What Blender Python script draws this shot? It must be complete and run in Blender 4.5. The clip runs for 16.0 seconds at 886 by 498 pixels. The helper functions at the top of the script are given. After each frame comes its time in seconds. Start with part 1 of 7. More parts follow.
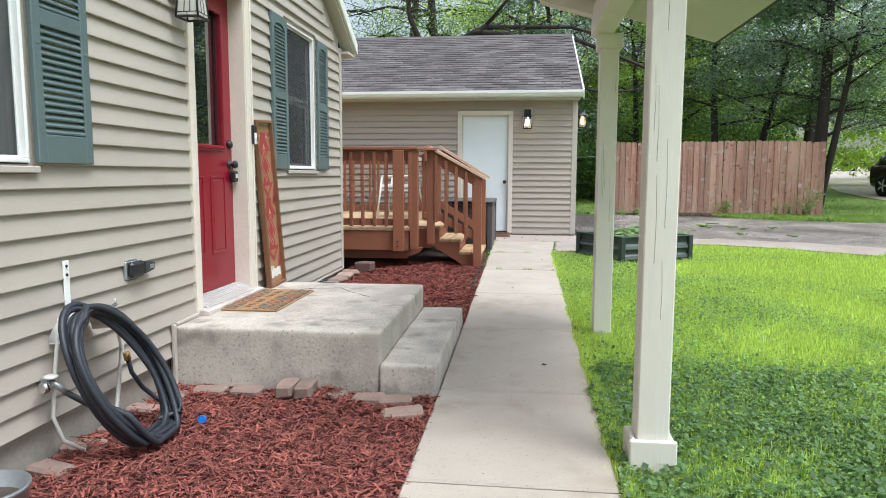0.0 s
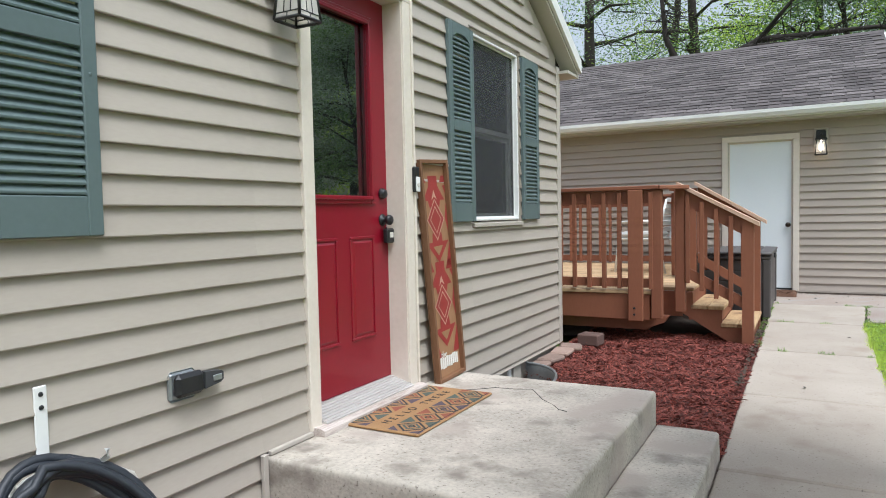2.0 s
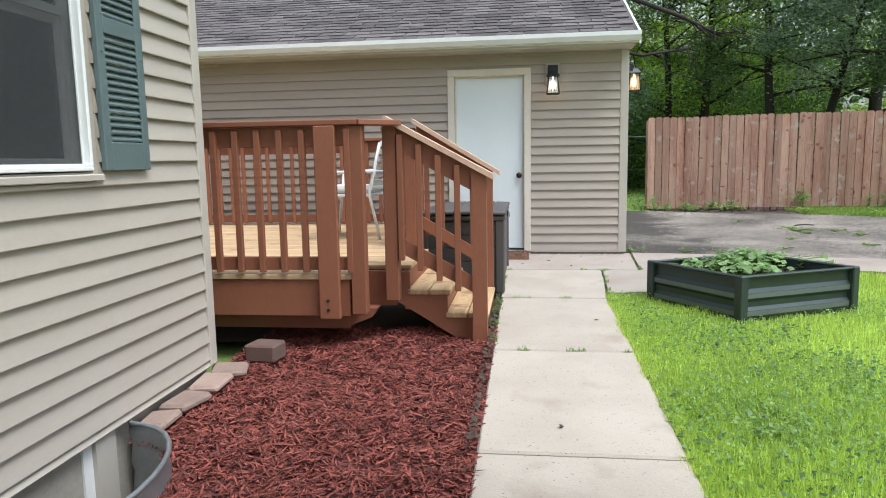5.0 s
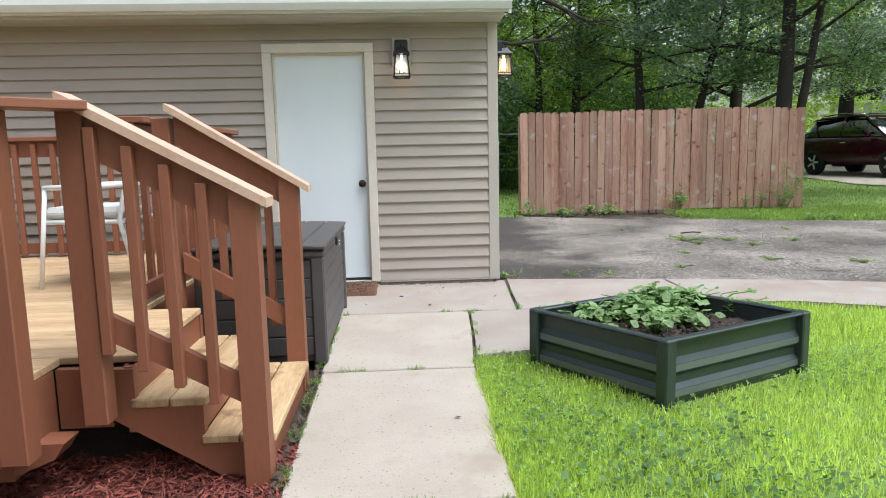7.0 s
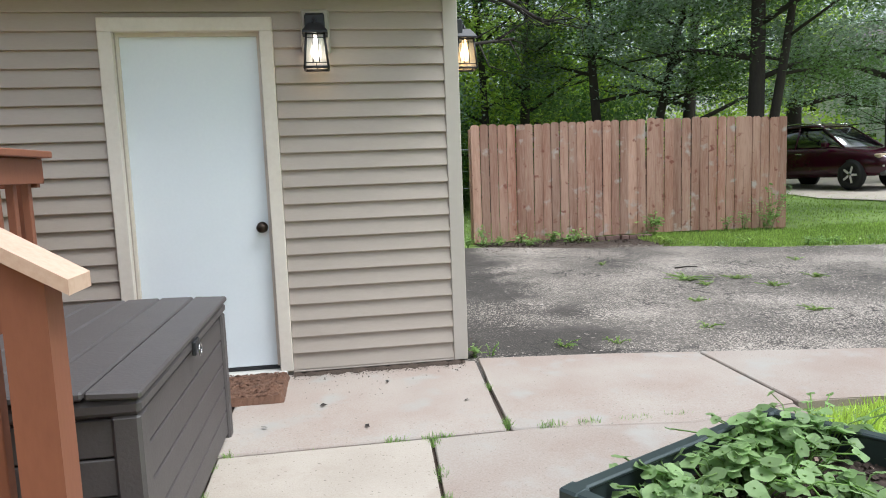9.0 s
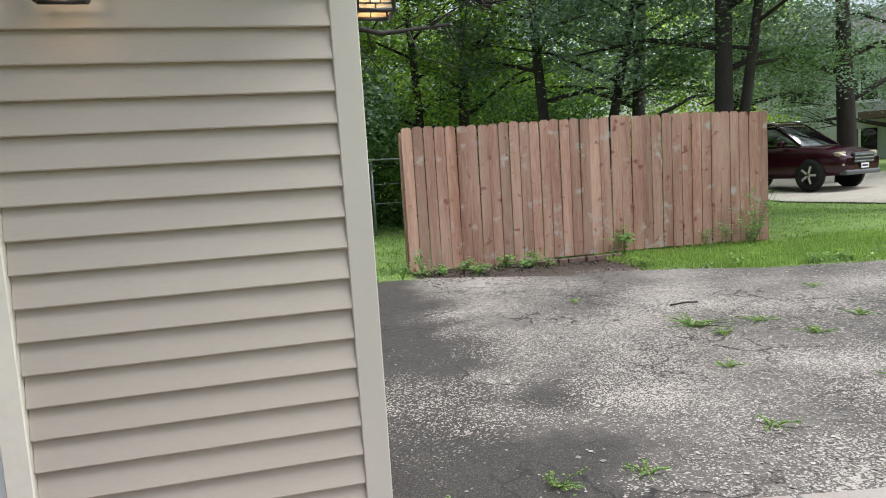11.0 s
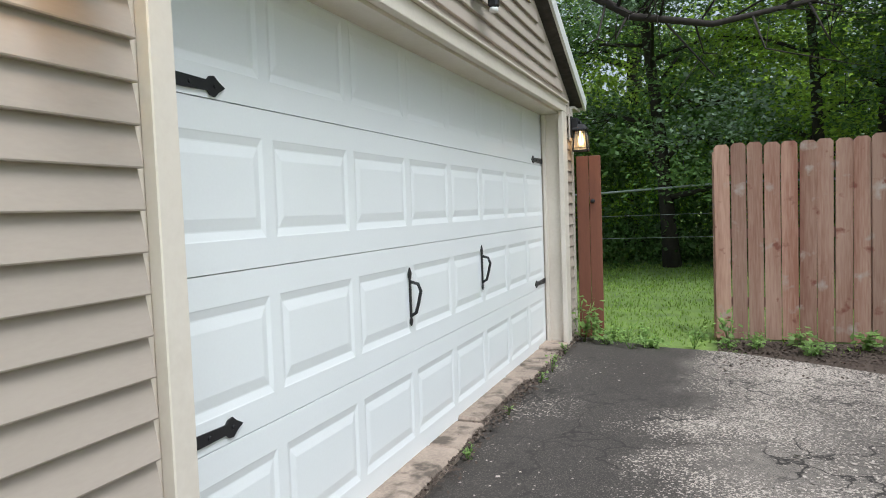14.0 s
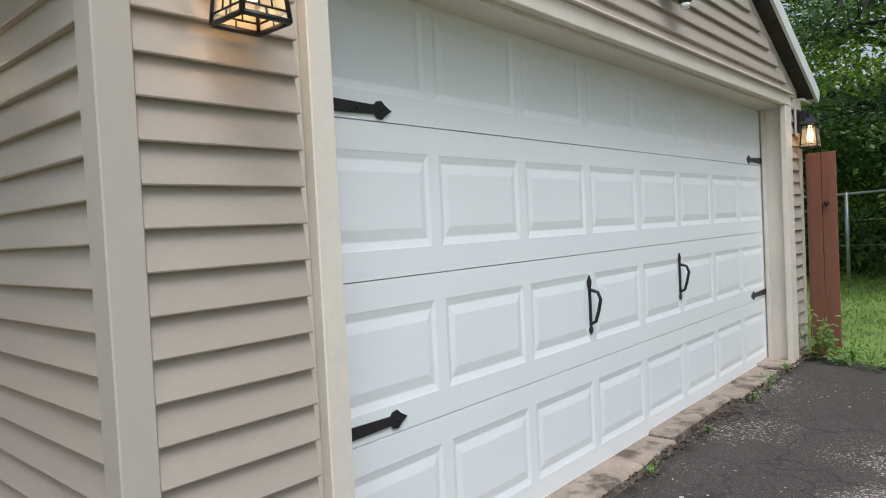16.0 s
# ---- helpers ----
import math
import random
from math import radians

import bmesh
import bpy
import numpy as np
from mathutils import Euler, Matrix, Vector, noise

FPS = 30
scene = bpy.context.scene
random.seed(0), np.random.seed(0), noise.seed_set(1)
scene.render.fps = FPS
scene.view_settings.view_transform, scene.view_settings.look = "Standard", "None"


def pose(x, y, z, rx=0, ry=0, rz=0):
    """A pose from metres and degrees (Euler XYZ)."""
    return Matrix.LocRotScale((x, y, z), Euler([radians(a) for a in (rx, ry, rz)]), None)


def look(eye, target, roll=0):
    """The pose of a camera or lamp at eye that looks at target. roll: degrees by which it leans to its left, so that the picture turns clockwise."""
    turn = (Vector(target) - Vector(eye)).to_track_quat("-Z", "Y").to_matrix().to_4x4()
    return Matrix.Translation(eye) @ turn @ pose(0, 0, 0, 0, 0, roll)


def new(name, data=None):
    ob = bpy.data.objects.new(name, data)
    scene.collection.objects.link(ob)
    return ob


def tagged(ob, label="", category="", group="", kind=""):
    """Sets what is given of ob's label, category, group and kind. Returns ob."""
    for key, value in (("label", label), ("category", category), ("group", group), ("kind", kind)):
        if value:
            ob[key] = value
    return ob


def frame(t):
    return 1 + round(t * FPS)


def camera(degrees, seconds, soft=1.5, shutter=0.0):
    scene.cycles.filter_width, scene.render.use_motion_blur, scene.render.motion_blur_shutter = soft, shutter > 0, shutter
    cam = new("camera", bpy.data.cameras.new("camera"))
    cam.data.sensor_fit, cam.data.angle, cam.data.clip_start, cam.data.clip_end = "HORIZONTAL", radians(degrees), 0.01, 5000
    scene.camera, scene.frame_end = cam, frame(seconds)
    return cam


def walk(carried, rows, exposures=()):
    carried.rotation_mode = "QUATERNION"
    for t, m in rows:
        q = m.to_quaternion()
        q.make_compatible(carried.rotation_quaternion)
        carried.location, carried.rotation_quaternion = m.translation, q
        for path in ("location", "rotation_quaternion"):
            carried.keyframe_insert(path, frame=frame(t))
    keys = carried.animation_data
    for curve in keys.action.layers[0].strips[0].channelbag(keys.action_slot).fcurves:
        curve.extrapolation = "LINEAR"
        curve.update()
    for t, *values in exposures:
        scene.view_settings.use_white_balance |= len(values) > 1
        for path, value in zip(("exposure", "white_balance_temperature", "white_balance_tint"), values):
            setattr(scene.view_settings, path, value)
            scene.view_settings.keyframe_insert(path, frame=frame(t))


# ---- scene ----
cam = camera(66.6, 16.0, 1.0)
PATH = [
    (0, (0.205, 0.934, 1.065), (-0.032, 2.907, 0.844), 0.2),
    (0.5, (0.222, 1.404, 1.104), (-0.283, 3.331, 0.935), -0.5),
    (1, (0.184, 1.843, 1.151), (-0.538, 3.703, 1.023), -1.0),
    (1.5, (0.191, 2.248, 1.151), (-0.682, 4.044, 1.049), -1.3),
    (2, (0.138, 2.605, 1.144), (-0.822, 4.358, 1.047), -1.2),
    (2.5, (0.053, 2.954, 1.164), (-0.954, 4.678, 1.054), -1.4),
    (3, (0.038, 3.309, 1.176), (-0.97, 5.03, 1.032), -1.7),
    (3.5, (-0.022, 3.647, 1.151), (-0.972, 5.396, 0.961), -1.9),
    (4, (-0.08, 3.989, 1.141), (-0.827, 5.827, 0.891), -2.0),
    (4.5, (-0.073, 4.419, 1.137), (-0.546, 6.344, 0.865), -1.5),
    (5, (-0.058, 4.869, 1.127), (-0.305, 6.837, 0.865), -1.0),
    (5.2, (-0.051, 5.053, 1.143), (-0.227, 7.029, 0.887), -0.8),
    (7.3, (0.234, 7.059, 1.185), (0.371, 9.035, 0.908), -1.3),
    (7.5, (0.225, 7.259, 1.21), (0.38, 9.234, 0.934), -1.3),
    (8, (0.29, 7.765, 1.202), (0.49, 9.737, 0.939), -1.5),
    (8.5, (0.317, 8.248, 1.224), (0.554, 10.217, 0.972), -1.8),
    (9, (0.329, 8.734, 1.244), (0.623, 10.698, 1.009), -2.1),
    (9.5, (0.414, 9.254, 1.255), (0.762, 11.211, 1.033), -2.9),
    (10, (0.464, 9.762, 1.287), (0.894, 11.702, 1.063), -3.4),
    (10.2, (0.508, 9.95, 1.27), (0.978, 11.88, 1.045), -3.6),
    (12.3, (1.48, 11.592, 1.353), (1.894, 13.539, 1.157), -2.7),
    (12.5, (1.607, 11.687, 1.362), (1.897, 13.656, 1.171), -2.6),
    (13, (1.937, 11.875, 1.367), (1.882, 13.866, 1.181), -1.8),
    (13.5, (2.189, 12.069, 1.349), (1.767, 14.016, 1.18), -1.7),
    (14, (2.387, 12.222, 1.377), (1.639, 14.074, 1.264), -2.1),
    (14.5, (2.613, 12.304, 1.414), (1.61, 14.034, 1.385), -2.6),
    (15, (2.666, 12.306, 1.445), (1.499, 13.93, 1.47), -2.8),
    (15.5, (2.669, 12.295, 1.423), (1.399, 13.839, 1.436), -2.8),
    (16, (2.652, 12.299, 1.373), (1.331, 13.799, 1.31), -2.9),
]
walk(cam, [(t, look(eye, target, roll)) for t, eye, target, roll in PATH],
     exposures=[(0, 0.65, 5800, 7), (1.2, 0.55, 5800, 7), (2.2, 0.43, 5800, 8), (3.5, 0.43, 5800, 8), (5, 0.62, 5800, 7), (10, 0.6, 5800, 7), (12.3, 0.55, 5800, 7), (13.5, 0.42, 5800, 7), (14.3, 0.30, 5800, 8), (15.0, 0.17, 5800, 9), (16.0, 0.13, 5800, 9)])

# ---- world and light ----
world = bpy.data.worlds.new("sky")
scene.world = world
world.use_nodes = True
wn, wl = world.node_tree.nodes, world.node_tree.links
sky = wn.new("ShaderNodeTexSky")
sky.sky_type = "NISHITA"
sky.sun_disc = False
sky.sun_elevation, sky.sun_rotation = radians(63), radians(120)
sky.air_density, sky.dust_density = 1.5, 4.0
grey = wn.new("ShaderNodeHueSaturation")
grey.inputs["Saturation"].default_value = 0.35
wl.new(sky.outputs[0], grey.inputs["Color"])
wl.new(grey.outputs[0], wn["Background"].inputs[0])
wn["Background"].inputs[1].default_value = 0.138
sun = new("sun", bpy.data.lights.new("sun", "SUN"))
sun.data.energy, sun.data.angle, sun.data.color = 2.1, radians(30), (1.0, 0.97, 0.92)
sun.matrix_world = look((13, 0, 30), (0, 8, 0))

# ---- materials ----
def material(name, colour, rough=0.6, other=None, scale=8.0, fine=60.0, bump=0.15, metal=0.0, spread=0.0, stretch=(1, 1, 1), amount=0.6, island=False):
    """Two scales of noise between two colours, a fine relief, and a shade of its own for each object (or island)."""
    m = bpy.data.materials.new(name)
    m.use_nodes = True
    n, l = m.node_tree.nodes, m.node_tree.links
    b = n["Principled BSDF"]
    b.inputs["Roughness"].default_value, b.inputs["Metallic"].default_value = rough, metal
    other = other or [c * 0.75 for c in colour]
    co = n.new("ShaderNodeNewGeometry")
    mp = n.new("ShaderNodeMapping")
    mp.inputs["Scale"].default_value = stretch
    l.new(co.outputs["Position"], mp.inputs[0])
    big, small = n.new("ShaderNodeTexNoise"), n.new("ShaderNodeTexNoise")
    for t, s in ((big, scale), (small, fine)):
        t.inputs["Scale"].default_value, t.inputs["Detail"].default_value = s, 5
        l.new(mp.outputs[0], t.inputs["Vector"])
    add = n.new("ShaderNodeMix")
    add.inputs["Factor"].default_value = 0.4
    l.new(big.outputs["Fac"], add.inputs["A"]), l.new(small.outputs["Fac"], add.inputs["B"])
    ramp = n.new("ShaderNodeMapRange")
    ramp.inputs["From Min"].default_value, ramp.inputs["From Max"].default_value = 0.38, 0.66
    ramp.inputs["To Max"].default_value = amount
    l.new(add.outputs[0], ramp.inputs[0])
    mix = n.new("ShaderNodeMix")
    mix.data_type = "RGBA"
    mix.inputs["A"].default_value, mix.inputs["B"].default_value = (*colour, 1), (*other, 1)
    l.new(ramp.outputs[0], mix.inputs["Factor"])
    out = mix.outputs["Result"]
    if spread:
        r = n.new("ShaderNodeMapRange")
        r.inputs["To Min"].default_value, r.inputs["To Max"].default_value = 1 - spread, 1 + spread
        l.new(co.outputs["Random Per Island"] if island else n.new("ShaderNodeObjectInfo").outputs["Random"], r.inputs[0])
        hs = n.new("ShaderNodeHueSaturation")
        l.new(out, hs.inputs["Color"]), l.new(r.outputs[0], hs.inputs["Value"])
        out = hs.outputs[0]
    l.new(out, b.inputs["Base Color"])
    if bump:
        bp = n.new("ShaderNodeBump")
        bp.inputs["Strength"].default_value, bp.inputs["Distance"].default_value = bump, 0.01
        l.new(add.outputs[0], bp.inputs["Height"]), l.new(bp.outputs[0], b.inputs["Normal"])
    return m


def glowing(name, colour, strength):
    m = material(name, colour, 0.4, bump=0)
    b = m.node_tree.nodes["Principled BSDF"]
    b.inputs["Emission Color"].default_value, b.inputs["Emission Strength"].default_value = (*colour, 1), strength
    return m


def pane(name, tint, rough=0.02, alpha=0.25, ior=1.52):
    """Thin window glass: a clear sheet with a sharp reflection."""
    m = bpy.data.materials.new(name)
    m.use_nodes = True
    b = m.node_tree.nodes["Principled BSDF"]
    b.inputs["Base Color"].default_value, b.inputs["Roughness"].default_value = (*tint, 1), rough
    b.inputs["IOR"].default_value, b.inputs["Alpha"].default_value = ior, alpha
    return m


def asphalt():
    """Worn asphalt: a darker, newer band along the garage and pale stones where the old surface has worn."""
    m = material("old_asphalt", (0.058, 0.050, 0.043), 0.92, (0.20, 0.172, 0.147), 0.9, 14, 0.9, amount=1.0)
    n, l = m.node_tree.nodes, m.node_tree.links
    b = n["Principled BSDF"]
    src = b.inputs["Base Color"].links[0].from_socket
    geo, cut = n.new("ShaderNodeNewGeometry"), n.new("ShaderNodeSeparateXYZ")
    l.new(geo.outputs["Position"], cut.inputs[0])

    def noise_(scale, detail):
        t = n.new("ShaderNodeTexNoise")
        t.inputs["Scale"].default_value, t.inputs["Detail"].default_value = scale, detail
        l.new(geo.outputs["Position"], t.inputs["Vector"])
        return t.outputs["Fac"]

    def math_(op, p, q):
        t = n.new("ShaderNodeMath")
        t.operation = op
        for i, v in enumerate((p, q)):
            if isinstance(v, float):
                t.inputs[i].default_value = v
            else:
                l.new(v, t.inputs[i])
        return t.outputs[0]

    def span(v, lo, hi):
        t = n.new("ShaderNodeMapRange")
        t.inputs["From Min"].default_value, t.inputs["From Max"].default_value = lo, hi
        l.new(v, t.inputs[0])
        return t.outputs[0]

    def blend(f, p, colour):
        t = n.new("ShaderNodeMix")
        t.data_type = "RGBA"
        t.inputs["B"].default_value = (*colour, 1)
        l.new(f, t.inputs["Factor"]), l.new(p, t.inputs["A"])
        return t.outputs["Result"]
    old = span(math_("ADD", cut.outputs["X"], math_("MULTIPLY", noise_(1.4, 6), 2.4)), 3.15, 3.65)
    dark = blend(math_("MULTIPLY", math_("SUBTRACT", 1.0, old), 0.9), src, (0.037, 0.031, 0.026))
    grain = n.new("ShaderNodeTexVoronoi")
    grain.inputs["Scale"].default_value = 210
    l.new(geo.outputs["Position"], grain.inputs["Vector"])
    pick = n.new("ShaderNodeSeparateColor")
    l.new(grain.outputs["Color"], pick.inputs[0])
    dark = blend(math_("MULTIPLY", span(pick.outputs[1], 0.72, 0.86), 0.7), dark, (0.125, 0.107, 0.09))
    dark = blend(math_("MULTIPLY", span(pick.outputs[2], 0.70, 0.85), 0.6), dark, (0.02, 0.017, 0.015))
    vor = n.new("ShaderNodeTexVoronoi")
    vor.inputs["Scale"].default_value = 115
    l.new(geo.outputs["Position"], vor.inputs["Vector"])
    sep = n.new("ShaderNodeSeparateColor")
    l.new(vor.outputs["Color"], sep.inputs[0])
    worn = math_("ADD", sep.outputs[0], math_("ADD", math_("MULTIPLY", noise_(0.8, 8), 1.9), math_("MULTIPLY", old, 0.24)))
    stones = span(worn, 1.87, 2.03)
    out = blend(stones, dark, (0.41, 0.355, 0.305))
    # cracks wander over the old part
    warp, bend = n.new("ShaderNodeTexNoise"), n.new("ShaderNodeVectorMath")
    warp.inputs["Scale"].default_value, warp.inputs["Detail"].default_value = 2.2, 6
    bend.operation = "MULTIPLY_ADD"
    bend.inputs[1].default_value = (0.9, 0.9, 0.9)
    l.new(geo.outputs["Position"], warp.inputs["Vector"])
    l.new(warp.outputs["Color"], bend.inputs[0]), l.new(geo.outputs["Position"], bend.inputs[2])
    net = n.new("ShaderNodeTexVoronoi")
    net.feature = "DISTANCE_TO_EDGE"
    net.inputs["Scale"].default_value = 1.5
    l.new(bend.outputs[0], net.inputs["Vector"])
    line = math_("MULTIPLY", math_("SUBTRACT", 1.0, span(net.outputs["Distance"], 0.004, 0.022)), span(noise_(0.7, 3), 0.42, 0.55))
    out = blend(line, out, (0.022, 0.018, 0.015))
    l.new(out, b.inputs["Base Color"])
    return m


def speckle(m, scale, lo, hi, colour, detail=2.0):
    """Spots of another colour with a shape of their own: pits, stains, lichen."""
    n, l = m.node_tree.nodes, m.node_tree.links
    b = n["Principled BSDF"]
    src = b.inputs["Base Color"].links[0].from_socket
    geo, t, r, x = n.new("ShaderNodeNewGeometry"), n.new("ShaderNodeTexNoise"), n.new("ShaderNodeMapRange"), n.new("ShaderNodeMix")
    t.inputs["Scale"].default_value, t.inputs["Detail"].default_value = scale, detail
    r.inputs["From Min"].default_value, r.inputs["From Max"].default_value = lo, hi
    x.data_type = "RGBA"
    x.inputs["B"].default_value = (*colour, 1)
    l.new(geo.outputs["Position"], t.inputs["Vector"]), l.new(t.outputs["Fac"], r.inputs[0])
    l.new(r.outputs[0], x.inputs["Factor"]), l.new(src, x.inputs["A"]), l.new(x.outputs["Result"], b.inputs["Base Color"])


